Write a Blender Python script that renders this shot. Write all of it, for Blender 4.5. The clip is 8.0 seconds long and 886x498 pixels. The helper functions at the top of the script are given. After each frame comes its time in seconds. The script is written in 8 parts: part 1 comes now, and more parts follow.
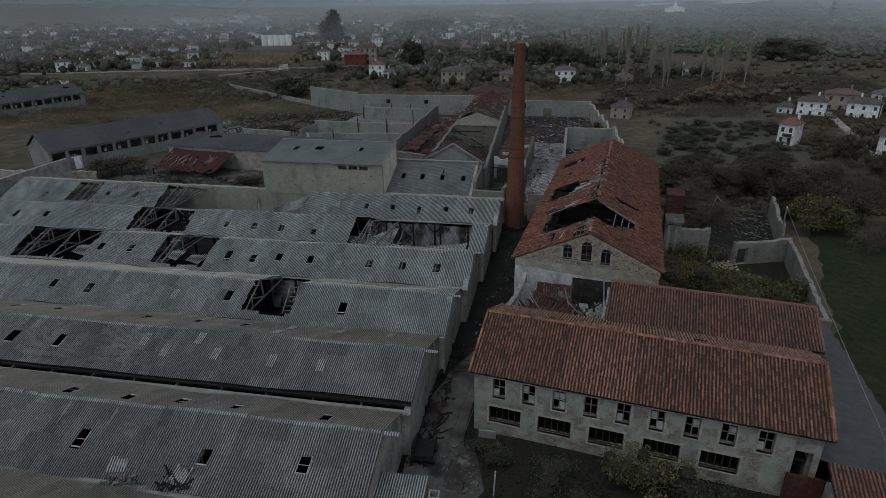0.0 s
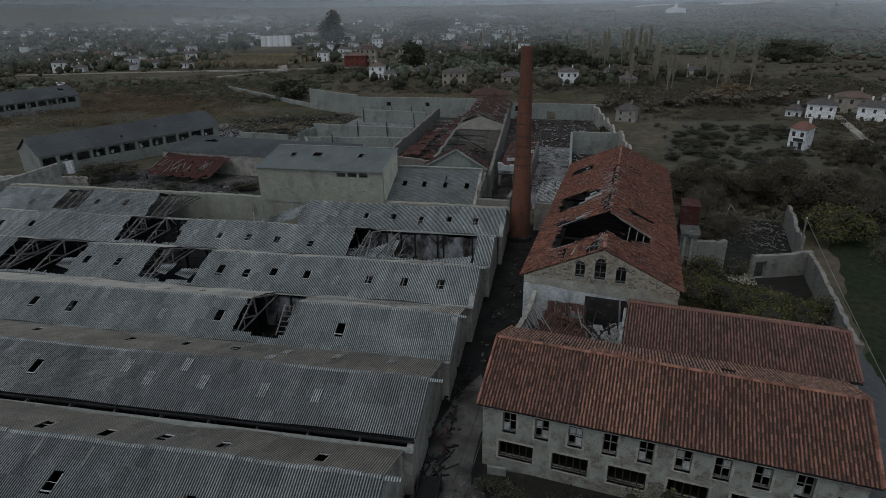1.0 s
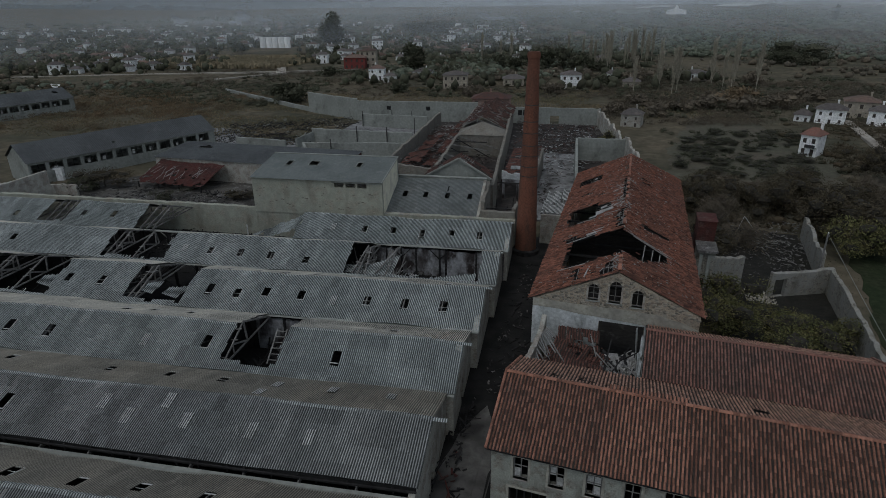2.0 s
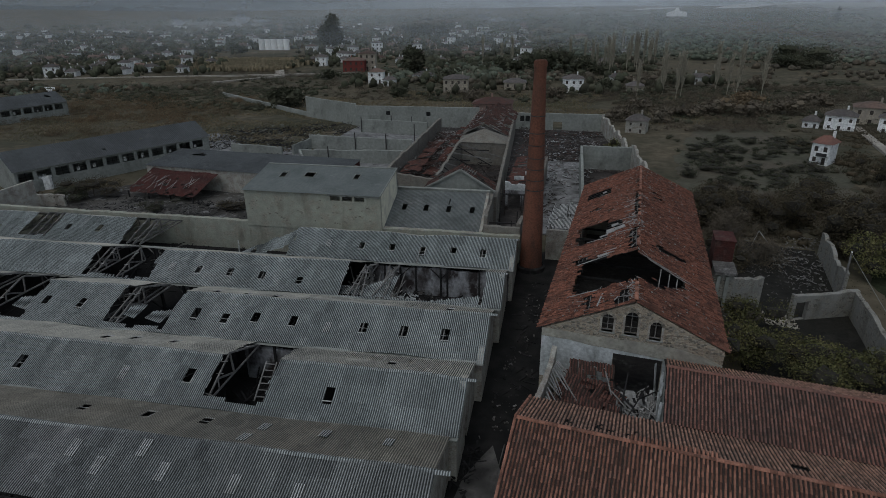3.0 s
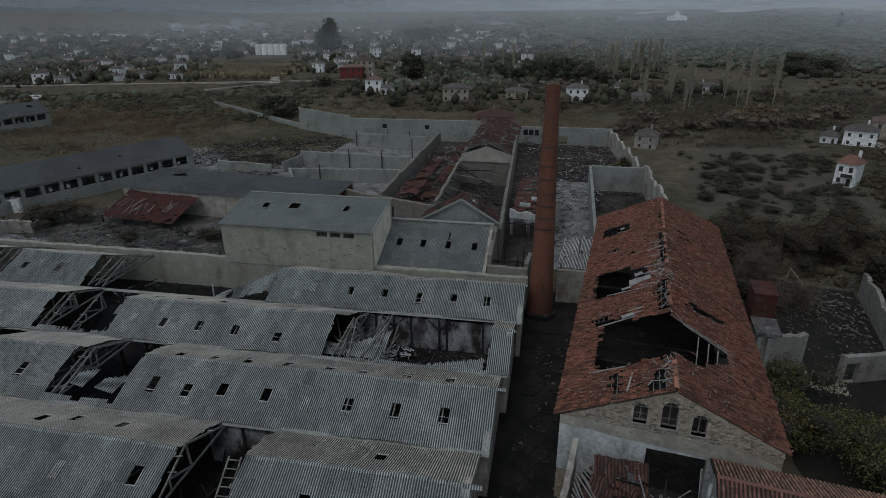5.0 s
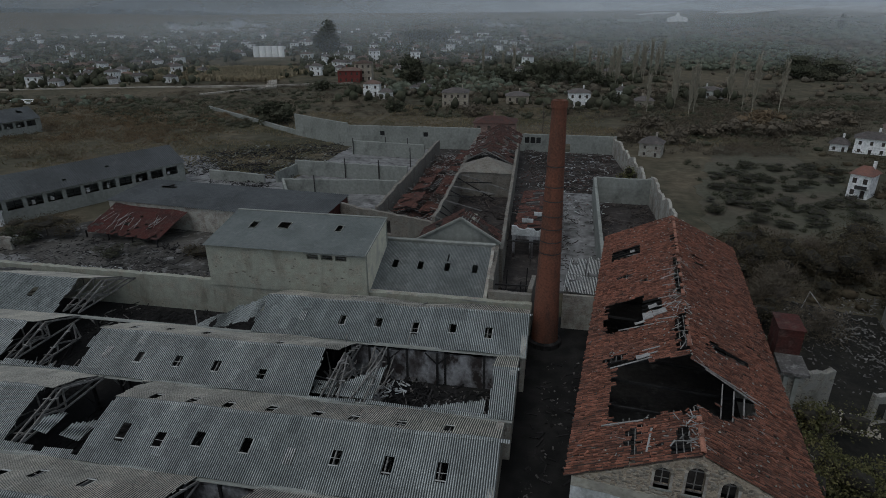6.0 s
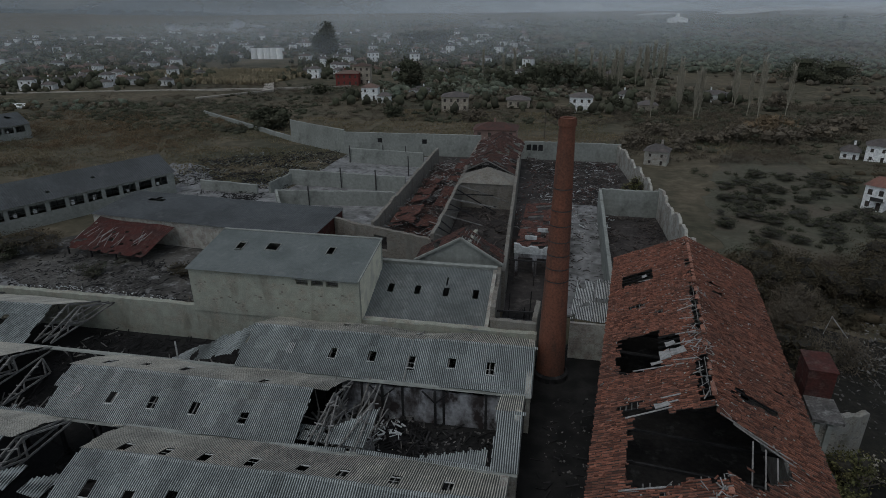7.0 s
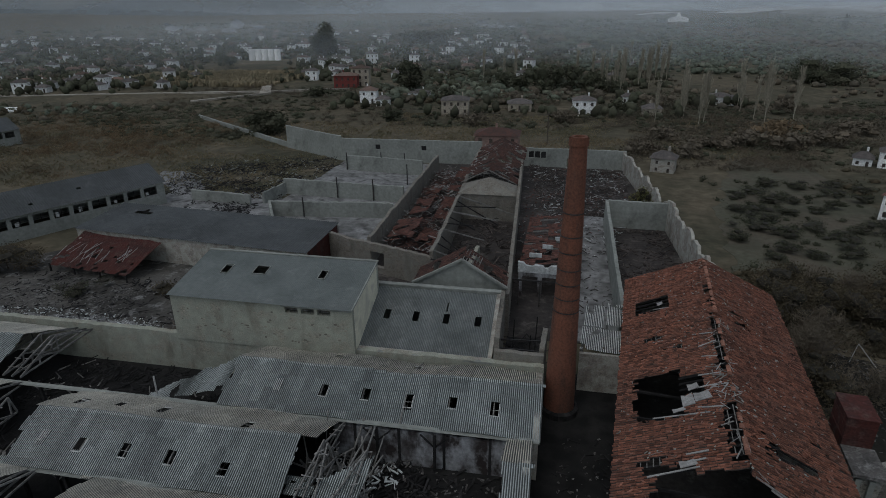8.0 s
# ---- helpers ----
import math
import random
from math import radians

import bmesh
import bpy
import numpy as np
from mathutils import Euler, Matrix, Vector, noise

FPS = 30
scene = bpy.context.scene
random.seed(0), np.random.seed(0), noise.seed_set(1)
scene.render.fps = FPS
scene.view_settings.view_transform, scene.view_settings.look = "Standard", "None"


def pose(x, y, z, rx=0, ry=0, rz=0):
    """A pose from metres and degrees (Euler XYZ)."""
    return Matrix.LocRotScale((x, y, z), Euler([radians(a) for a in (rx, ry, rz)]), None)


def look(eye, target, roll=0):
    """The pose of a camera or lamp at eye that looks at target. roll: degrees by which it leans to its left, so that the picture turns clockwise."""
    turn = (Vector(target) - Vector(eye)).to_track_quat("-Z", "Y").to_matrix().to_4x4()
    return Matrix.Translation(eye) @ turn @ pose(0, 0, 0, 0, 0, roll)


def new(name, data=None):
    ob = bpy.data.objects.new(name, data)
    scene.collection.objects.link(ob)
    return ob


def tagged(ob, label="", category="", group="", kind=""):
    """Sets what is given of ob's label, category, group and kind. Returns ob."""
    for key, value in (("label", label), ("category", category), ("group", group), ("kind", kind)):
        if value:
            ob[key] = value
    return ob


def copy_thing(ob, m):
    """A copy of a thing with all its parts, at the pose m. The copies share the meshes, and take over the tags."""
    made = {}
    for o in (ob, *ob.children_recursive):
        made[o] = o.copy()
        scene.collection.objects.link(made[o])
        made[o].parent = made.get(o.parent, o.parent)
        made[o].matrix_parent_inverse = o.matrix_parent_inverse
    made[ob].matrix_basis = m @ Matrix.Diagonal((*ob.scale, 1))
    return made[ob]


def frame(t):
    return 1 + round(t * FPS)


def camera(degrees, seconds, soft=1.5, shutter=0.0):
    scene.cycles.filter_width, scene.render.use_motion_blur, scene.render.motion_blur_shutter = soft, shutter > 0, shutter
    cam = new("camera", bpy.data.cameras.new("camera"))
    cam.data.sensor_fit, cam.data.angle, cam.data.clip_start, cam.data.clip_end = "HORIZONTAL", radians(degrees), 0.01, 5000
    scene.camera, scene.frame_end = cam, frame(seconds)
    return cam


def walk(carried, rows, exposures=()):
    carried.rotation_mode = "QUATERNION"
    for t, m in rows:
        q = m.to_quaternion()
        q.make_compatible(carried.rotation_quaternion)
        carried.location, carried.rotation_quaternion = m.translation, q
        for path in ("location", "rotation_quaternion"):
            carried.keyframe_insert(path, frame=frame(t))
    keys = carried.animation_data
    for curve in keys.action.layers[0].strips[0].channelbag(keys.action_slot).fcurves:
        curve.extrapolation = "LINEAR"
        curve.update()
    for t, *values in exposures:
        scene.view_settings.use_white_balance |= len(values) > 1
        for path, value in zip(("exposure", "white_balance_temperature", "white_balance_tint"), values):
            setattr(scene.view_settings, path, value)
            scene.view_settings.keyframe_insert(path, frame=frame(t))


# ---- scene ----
import collections

cam = camera(74.0, 8.0, soft=0.7)
PATH = [
    (0, (6.957, 5.677, 32.422), (-0.480, 41.784, 16.898), -0.91),
    (0.5, (6.357, 7.540, 32.397), (-1.080, 43.653, 16.887), -0.88),
    (1, (5.762, 9.455, 32.433), (-1.673, 45.578, 16.946), -0.85),
    (1.5, (5.179, 11.429, 32.529), (-2.250, 47.565, 17.070), -0.81),
    (3, (3.554, 17.746, 33.126), (-3.847, 53.935, 17.778), -0.67),
    (3.5, (3.062, 19.987, 33.413), (-4.328, 56.196, 18.105), -0.63),
    (4, (2.595, 22.293, 33.736), (-4.783, 58.521, 18.467), -0.59),
    (4.5, (2.150, 24.659, 34.087), (-5.217, 60.905, 18.856), -0.55),
    (6, (0.898, 32.041, 35.246), (-6.443, 68.328, 20.101), -0.50),
    (6.5, (0.482, 34.560, 35.641), (-6.853, 70.854, 20.511), -0.50),
    (7, (0.050, 37.085, 36.028), (-7.284, 73.382, 20.902), -0.52),
    (7.5, (-0.410, 39.601, 36.396), (-7.746, 75.894, 21.264), -0.55),
    (8, (-0.914, 42.088, 36.735), (-8.256, 78.372, 21.586), -0.60),
]
walk(cam, [(t, look(eye, target, roll)) for t, eye, target, roll in PATH])

# ---- sky and sun: an overcast late afternoon, the veiled sun behind the walk ----
world = bpy.data.worlds.new("world")
scene.world = world
world.use_nodes = True
wn = world.node_tree.nodes
sky = wn.new("ShaderNodeTexSky")
sky.sky_type, sky.sun_disc, sky.sun_elevation, sky.sun_rotation = "NISHITA", False, radians(66), radians(204)
sky.air_density, sky.dust_density, sky.ozone_density = 1.0, 2.0, 1.5
soften = wn.new("ShaderNodeHueSaturation")
soften.inputs["Saturation"].default_value = 0.35
world.node_tree.links.new(sky.outputs[0], soften.inputs["Color"])
cool = wn.new("ShaderNodeMix")
cool.data_type, cool.blend_type = "RGBA", "MULTIPLY"
cool.inputs["Factor"].default_value = 1.0
cool.inputs["B"].default_value = (0.92, 1.0, 1.065, 1)
world.node_tree.links.new(soften.outputs[0], cool.inputs["A"])
world.node_tree.links.new(cool.outputs["Result"], wn["Background"].inputs[0])
wn["Background"].inputs[1].default_value = 0.15
sun = new("sun", bpy.data.lights.new("sun", "SUN"))
sun.data.energy, sun.data.angle, sun.data.color = 0.7, radians(40), (1.0, 0.98, 0.95)
sun.matrix_world = look((0, 0, 0), (0.15, 0.34, -0.84))
scene.view_settings.exposure = -0.93


# ---- materials ----
PITCH = 0.177  # of the corrugated sheets


def ramp_mix(nt, fac, a, b):
    n = nt.nodes.new("ShaderNodeMix")
    n.data_type = "RGBA"
    nt.links.new(fac, n.inputs["Factor"])
    for key, v in (("A", a), ("B", b)):
        if isinstance(v, tuple):
            n.inputs[key].default_value = (*v, 1)
        else:
            nt.links.new(v, n.inputs[key])
    return n.outputs["Result"]


def noise_fac(nt, coords, scale, lo, hi, detail=5.0, rough=0.6, stretch=None):
    src = coords
    if stretch:
        m = nt.nodes.new("ShaderNodeMapping")
        m.inputs["Scale"].default_value = stretch
        nt.links.new(coords, m.inputs["Vector"])
        src = m.outputs[0]
    n = nt.nodes.new("ShaderNodeTexNoise")
    n.inputs["Scale"].default_value, n.inputs["Detail"].default_value, n.inputs["Roughness"].default_value = scale, detail, rough
    nt.links.new(src, n.inputs["Vector"])
    r = nt.nodes.new("ShaderNodeMapRange")
    r.inputs["From Min"].default_value, r.inputs["From Max"].default_value = lo, hi
    nt.links.new(n.outputs[0], r.inputs["Value"])
    return r.outputs[0]


def surface(name, base, second, third=None, big=0.25, fine=6.0, rough=0.9, bump=0.3, grain=18.0, stretch=None,
            island=0.0, each=0.0, metal=0.0, cover=(0.42, 0.62), spots=(0.5, 0.7), spec=0.3, troughs=0.0, contrast=0.38, sheets=0.0):
    """A weathered surface: two colours at a large scale, a third in spots, grain in colour and relief."""
    m = bpy.data.materials.new(name)
    m.use_nodes = True
    nt = m.node_tree
    bs = nt.nodes["Principled BSDF"]
    co = nt.nodes.new("ShaderNodeTexCoord").outputs["Object"]
    col = ramp_mix(nt, noise_fac(nt, co, big, *cover, stretch=stretch), base, second)
    if third:
        col = ramp_mix(nt, noise_fac(nt, co, fine * 0.25, *spots, detail=6, stretch=stretch), col, third)
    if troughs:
        # dark troughs: shade between the crests put into the colour, with some dirt
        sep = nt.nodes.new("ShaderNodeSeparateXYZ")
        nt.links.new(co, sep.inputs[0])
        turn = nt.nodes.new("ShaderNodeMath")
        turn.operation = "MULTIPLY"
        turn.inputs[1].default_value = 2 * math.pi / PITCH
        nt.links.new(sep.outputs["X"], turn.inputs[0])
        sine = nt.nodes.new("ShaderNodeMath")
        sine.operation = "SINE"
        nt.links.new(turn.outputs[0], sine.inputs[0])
        trough_dark = nt.nodes.new("ShaderNodeMapRange")
        trough_dark.inputs["From Min"].default_value, trough_dark.inputs["From Max"].default_value = 0.75, -0.2
        trough_dark.inputs["To Max"].default_value = troughs
        nt.links.new(sine.outputs[0], trough_dark.inputs["Value"])
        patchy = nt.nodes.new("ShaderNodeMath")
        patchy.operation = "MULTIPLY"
        nt.links.new(trough_dark.outputs[0], patchy.inputs[0])
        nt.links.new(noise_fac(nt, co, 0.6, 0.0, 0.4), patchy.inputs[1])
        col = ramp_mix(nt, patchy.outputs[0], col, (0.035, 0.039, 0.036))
    tone = None
    if sheets:
        # sheets of several ages, about 0.9 m by 1.4 m
        grid = nt.nodes.new("ShaderNodeVectorMath")
        grid.operation = "SNAP"
        grid.inputs[1].default_value = (5 * PITCH, 1.4, 50.0)
        nt.links.new(co, grid.inputs[0])
        white = nt.nodes.new("ShaderNodeTexWhiteNoise")
        nt.links.new(grid.outputs[0], white.inputs["Vector"])
        tone = nt.nodes.new("ShaderNodeMapRange")
        tone.inputs["To Min"].default_value, tone.inputs["To Max"].default_value = 1 - sheets, 1 + sheets
        nt.links.new(white.outputs["Value"], tone.inputs["Value"])
    hsv = nt.nodes.new("ShaderNodeHueSaturation")
    nt.links.new(col, hsv.inputs["Color"])
    g = noise_fac(nt, co, fine, 0.25, 0.75)
    val = nt.nodes.new("ShaderNodeMapRange")
    val.inputs["To Min"].default_value, val.inputs["To Max"].default_value = 1 - contrast, 1 + contrast
    nt.links.new(g, val.inputs["Value"])
    last = val.outputs[0]
    if tone:
        both = nt.nodes.new("ShaderNodeMath")
        both.operation = "MULTIPLY"
        nt.links.new(last, both.inputs[0])
        nt.links.new(tone.outputs[0], both.inputs[1])
        last = both.outputs[0]
    for amount, node, socket in ((island, "ShaderNodeNewGeometry", "Random Per Island"), (each, "ShaderNodeObjectInfo", "Random")):
        if amount:
            rnd = nt.nodes.new(node).outputs[socket]
            r2 = nt.nodes.new("ShaderNodeMapRange")
            r2.inputs["To Min"].default_value, r2.inputs["To Max"].default_value = 1 - amount, 1 + amount
            nt.links.new(rnd, r2.inputs["Value"])
            mul = nt.nodes.new("ShaderNodeMath")
            mul.operation = "MULTIPLY"
            nt.links.new(last, mul.inputs[0])
            nt.links.new(r2.outputs[0], mul.inputs[1])
            last = mul.outputs[0]
    nt.links.new(last, hsv.inputs["Value"])
    nt.links.new(hsv.outputs[0], bs.inputs["Base Color"])
    bs.inputs["Roughness"].default_value = rough
    bs.inputs["Metallic"].default_value = metal
    bs.inputs["Specular IOR Level"].default_value = spec
    if bump:
        b = nt.nodes.new("ShaderNodeBump")
        b.inputs["Strength"].default_value, b.inputs["Distance"].default_value = bump, 0.05
        nt.links.new(noise_fac(nt, co, grain, 0.2, 0.8), b.inputs["Height"])
        nt.links.new(b.outputs[0], bs.inputs["Normal"])
    return m


def masonry(name, stone, stone2, mortar, cell=2.6, joint=0.05, plaster=None, keep=(0.45, 0.6), big=0.18, bump=0.7):
    """Rubble masonry: irregular stones in mortar, with rests of plaster where a colour for it is given."""
    m = bpy.data.materials.new(name)
    m.use_nodes = True
    nt = m.node_tree
    bs = nt.nodes["Principled BSDF"]
    co = nt.nodes.new("ShaderNodeTexCoord").outputs["Object"]
    mp = nt.nodes.new("ShaderNodeMapping")
    mp.inputs["Scale"].default_value = (1, 1, 1.5)
    nt.links.new(co, mp.inputs["Vector"])
    edge = nt.nodes.new("ShaderNodeTexVoronoi")
    edge.feature = "DISTANCE_TO_EDGE"
    cells = nt.nodes.new("ShaderNodeTexVoronoi")
    for v in (edge, cells):
        v.inputs["Scale"].default_value = cell
        nt.links.new(mp.outputs[0], v.inputs["Vector"])
    sep = nt.nodes.new("ShaderNodeSeparateColor")
    nt.links.new(cells.outputs["Color"], sep.inputs[0])
    col = ramp_mix(nt, sep.outputs[0], stone, stone2)
    j = nt.nodes.new("ShaderNodeMapRange")
    j.inputs["From Min"].default_value, j.inputs["From Max"].default_value = joint * 0.4, joint * 1.6
    nt.links.new(edge.outputs["Distance"], j.inputs["Value"])
    col = ramp_mix(nt, j.outputs[0], mortar, col)
    height = j.outputs[0]
    if plaster:
        p = noise_fac(nt, co, big, *keep, detail=8, rough=0.65)
        pl = ramp_mix(nt, noise_fac(nt, co, 0.9, 0.35, 0.7, detail=7), plaster, tuple(c * 0.72 for c in plaster))
        col = ramp_mix(nt, p, col, pl)
        mx = nt.nodes.new("ShaderNodeMath")
        mx.operation = "MAXIMUM"
        nt.links.new(p, mx.inputs[0])
        nt.links.new(height, mx.inputs[1])
        height = mx.outputs[0]
    col = ramp_mix(nt, noise_fac(nt, co, 0.5, 0.55, 0.8, detail=7, stretch=(1, 1, 0.35)), col, tuple(c * 0.45 for c in stone))
    hsv = nt.nodes.new("ShaderNodeHueSaturation")
    nt.links.new(col, hsv.inputs["Color"])
    val = nt.nodes.new("ShaderNodeMapRange")
    val.inputs["To Min"].default_value, val.inputs["To Max"].default_value = 0.75, 1.25
    nt.links.new(noise_fac(nt, co, 9, 0.25, 0.75), val.inputs["Value"])
    nt.links.new(val.outputs[0], hsv.inputs["Value"])
    nt.links.new(hsv.outputs[0], bs.inputs["Base Color"])
    bs.inputs["Roughness"].default_value = 0.95
    bs.inputs["Specular IOR Level"].default_value = 0.2
    b = nt.nodes.new("ShaderNodeBump")
    b.inputs["Strength"].default_value, b.inputs["Distance"].default_value = bump, 0.06
    nt.links.new(height, b.inputs["Height"])
    nt.links.new(b.outputs[0], bs.inputs["Normal"])
    return m


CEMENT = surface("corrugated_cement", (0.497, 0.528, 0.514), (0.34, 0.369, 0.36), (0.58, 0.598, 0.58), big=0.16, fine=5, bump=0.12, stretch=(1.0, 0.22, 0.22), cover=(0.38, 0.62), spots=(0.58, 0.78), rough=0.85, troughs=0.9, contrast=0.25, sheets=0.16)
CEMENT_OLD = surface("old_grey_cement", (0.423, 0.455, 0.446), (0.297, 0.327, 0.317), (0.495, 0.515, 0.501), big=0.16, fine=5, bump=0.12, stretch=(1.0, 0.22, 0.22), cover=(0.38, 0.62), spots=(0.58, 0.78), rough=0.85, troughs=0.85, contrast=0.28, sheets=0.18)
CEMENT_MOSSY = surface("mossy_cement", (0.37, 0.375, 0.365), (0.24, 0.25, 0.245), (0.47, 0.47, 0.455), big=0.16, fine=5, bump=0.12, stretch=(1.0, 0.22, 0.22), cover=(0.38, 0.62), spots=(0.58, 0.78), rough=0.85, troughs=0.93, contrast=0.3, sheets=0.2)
# warmer-toned sheets, used on the north slopes only
CEMENT_NORTH = surface("north_cement", (0.661, 0.621, 0.534), (0.487, 0.464, 0.406), (0.766, 0.725, 0.638), big=0.16, fine=5, bump=0.12, stretch=(1.0, 0.22, 0.22), cover=(0.38, 0.62), spots=(0.58, 0.78), rough=0.85, troughs=0.9, contrast=0.25, sheets=0.14)
CEMENT_NORTH_TAN = surface("tan_north_cement", (0.36, 0.325, 0.265), (0.27, 0.25, 0.21), (0.44, 0.405, 0.34), big=0.16, fine=5, bump=0.12, stretch=(1.0, 0.22, 0.22), cover=(0.38, 0.62), spots=(0.58, 0.78), rough=0.88, troughs=0.7, contrast=0.25, sheets=0.14)
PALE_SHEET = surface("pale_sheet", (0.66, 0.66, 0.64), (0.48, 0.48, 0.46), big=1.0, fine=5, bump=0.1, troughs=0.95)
# pans near black: the shade between the cover tiles put into the colour
TILE_PAN = surface("shaded_pan_tile", (0.05, 0.034, 0.028), (0.034, 0.027, 0.023), (0.042, 0.039, 0.032), big=0.4, fine=6, bump=0.2)
TILE = surface("clay_tile", (0.279, 0.128, 0.0857), (0.211, 0.103, 0.0728), (0.127, 0.0908, 0.0728), big=0.5, fine=9, island=0.5, each=0.45, bump=0.2, spots=(0.56, 0.85), contrast=0.4)
TILE_HALL = surface("grimy_clay_tile", (0.245, 0.1, 0.065), (0.182, 0.082, 0.057), (0.085, 0.063, 0.053), big=0.35, fine=7, island=0.5, each=0.3, bump=0.2, spots=(0.52, 0.78), contrast=0.45)
# paler tiles, used on north slopes only
TILE_NORTH = surface("north_clay_tile", (0.34, 0.19, 0.135), (0.27, 0.16, 0.118), (0.17, 0.13, 0.11), big=0.4, fine=8, island=0.4, bump=0.2, spots=(0.56, 0.8), contrast=0.38)
TILE_DARK = surface("old_clay_tile", (0.216, 0.104, 0.0792), (0.158, 0.088, 0.0704), (0.123, 0.0986, 0.0845), big=0.4, fine=8, island=0.38, bump=0.2, spots=(0.55, 0.8), contrast=0.38)
STONE = masonry("weathered_rubble", (0.36, 0.33, 0.26), (0.23, 0.215, 0.175), (0.38, 0.365, 0.31), cell=3.6, plaster=(0.375, 0.385, 0.32), keep=(0.36, 0.52), big=0.55, bump=0.5)
GABLE_STONE = masonry("brown_rubble", (0.47, 0.395, 0.30), (0.22, 0.18, 0.14), (0.42, 0.37, 0.295), cell=4.6, joint=0.06, plaster=(0.36, 0.34, 0.285), keep=(0.54, 0.66), big=0.5)
STONE_PLASTER = masonry("plastered_stone", (0.37, 0.33, 0.28), (0.26, 0.23, 0.20), (0.36, 0.34, 0.31), plaster=(0.48, 0.465, 0.41), keep=(0.44, 0.54), big=0.8)
RUIN_STONE = masonry("mottled_ruin_stone", (0.30, 0.28, 0.235), (0.13, 0.122, 0.105), (0.34, 0.32, 0.28), cell=3.4, joint=0.05, plaster=(0.33, 0.325, 0.295), keep=(0.43, 0.57), big=0.9, bump=0.7)
STONE_DULL = masonry("dull_stone", (0.25, 0.225, 0.19), (0.17, 0.155, 0.13), (0.23, 0.215, 0.19), plaster=(0.25, 0.24, 0.21), keep=(0.48, 0.58), big=0.5)
FACADE = masonry("limewashed_stone", (0.282, 0.253, 0.209), (0.16, 0.143, 0.12), (0.31, 0.29, 0.249), cell=3.8, plaster=(0.37, 0.38, 0.33), keep=(0.43, 0.53), big=0.75, bump=0.6)
SOOTY = surface("sooty_plaster", (0.34, 0.345, 0.355), (0.12, 0.115, 0.115), (0.045, 0.036, 0.034), big=0.5, fine=2.6, bump=0.25, stretch=(1, 1, 0.6), cover=(0.44, 0.58), spots=(0.46, 0.6))
VERGE = surface("verge_grass", (0.026, 0.036, 0.017), (0.036, 0.04, 0.022), (0.06, 0.056, 0.038), big=0.1, fine=1.2, bump=0.5, grain=5, contrast=0.45, spots=(0.6, 0.8), spec=0.1)
PLASTER = surface("old_plaster", (0.301, 0.313, 0.284), (0.228, 0.237, 0.215), (0.135, 0.138, 0.126), big=0.18, fine=1.6, bump=0.25, stretch=(1, 1, 0.6), cover=(0.36, 0.66), spots=(0.54, 0.82), contrast=0.25)
PLASTER_CREAM = surface("cream_plaster", (0.42, 0.40, 0.335), (0.34, 0.325, 0.275), (0.25, 0.24, 0.21), big=0.4, fine=3.0, bump=0.15)
GABLE_CREAM = surface("pale_cream_render", (0.802, 0.773, 0.614), (0.684, 0.661, 0.531), (0.531, 0.507, 0.425), big=0.4, fine=3.0, bump=0.1, contrast=0.15)
BRICK = surface("chimney_brick", (0.18, 0.073, 0.046), (0.135, 0.062, 0.042), (0.09, 0.052, 0.04), big=0.5, fine=5, bump=0.3, stretch=(1, 1, 0.3), spots=(0.5, 0.75))
TIMBER = surface("grey_timber", (0.221, 0.215, 0.201), (0.148, 0.143, 0.133), (0.0902, 0.0861, 0.082), big=0.8, fine=8, bump=0.2, island=0.4)
BLEACHED = surface("bleached_board", (0.328, 0.32, 0.307), (0.246, 0.242, 0.23), (0.18, 0.176, 0.168), big=0.8, fine=8, bump=0.2, island=0.35)
WHITEWASH = surface("whitewash", (0.56, 0.58, 0.575), (0.40, 0.42, 0.41), (0.18, 0.185, 0.17), big=0.5, fine=3, bump=0.2, stretch=(1, 1, 0.4), spots=(0.52, 0.72))
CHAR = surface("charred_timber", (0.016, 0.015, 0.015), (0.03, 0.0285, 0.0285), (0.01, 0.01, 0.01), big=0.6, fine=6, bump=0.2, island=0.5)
RUBBLE = surface("rubble", (0.12, 0.112, 0.105), (0.0675, 0.0638, 0.06), (0.195, 0.188, 0.18), big=0.5, fine=6, bump=0.4, island=0.5)
ASH = surface("burnt_floor", (0.028, 0.0266, 0.0252), (0.0525, 0.049, 0.0462), (0.105, 0.103, 0.098), big=0.25, fine=2.2, bump=0.5, grain=4, spots=(0.58, 0.74))
FLOOR_BLACK = surface("near_black_floor", (0.0118, 0.0113, 0.0109), (0.0189, 0.0181, 0.0172), (0.0336, 0.0328, 0.0315), big=0.3, fine=2.2, bump=0.5, grain=4, spots=(0.6, 0.76))
BURNT_EARTH = surface("brown_ash_floor", (0.058, 0.05, 0.046), (0.03, 0.027, 0.025), (0.12, 0.108, 0.098), big=0.12, fine=1.4, bump=0.6, grain=4, cover=(0.4, 0.6), spots=(0.54, 0.72), contrast=0.4)
SCORCHED = surface("scorched_debris", (0.062, 0.05, 0.044), (0.034, 0.029, 0.027), (0.10, 0.086, 0.077), big=0.6, fine=6, bump=0.2, island=0.6)
SOIL = surface("dark_soil", (0.0128, 0.012, 0.00938), (0.0188, 0.0173, 0.0128), (0.0263, 0.0244, 0.0195), big=0.25, fine=1.5, bump=0.6, grain=4)
RUST = surface("rusty_sheet", (0.075, 0.022, 0.017), (0.048, 0.02, 0.017), (0.085, 0.05, 0.042), big=0.6, fine=5, bump=0.15, rough=0.85)
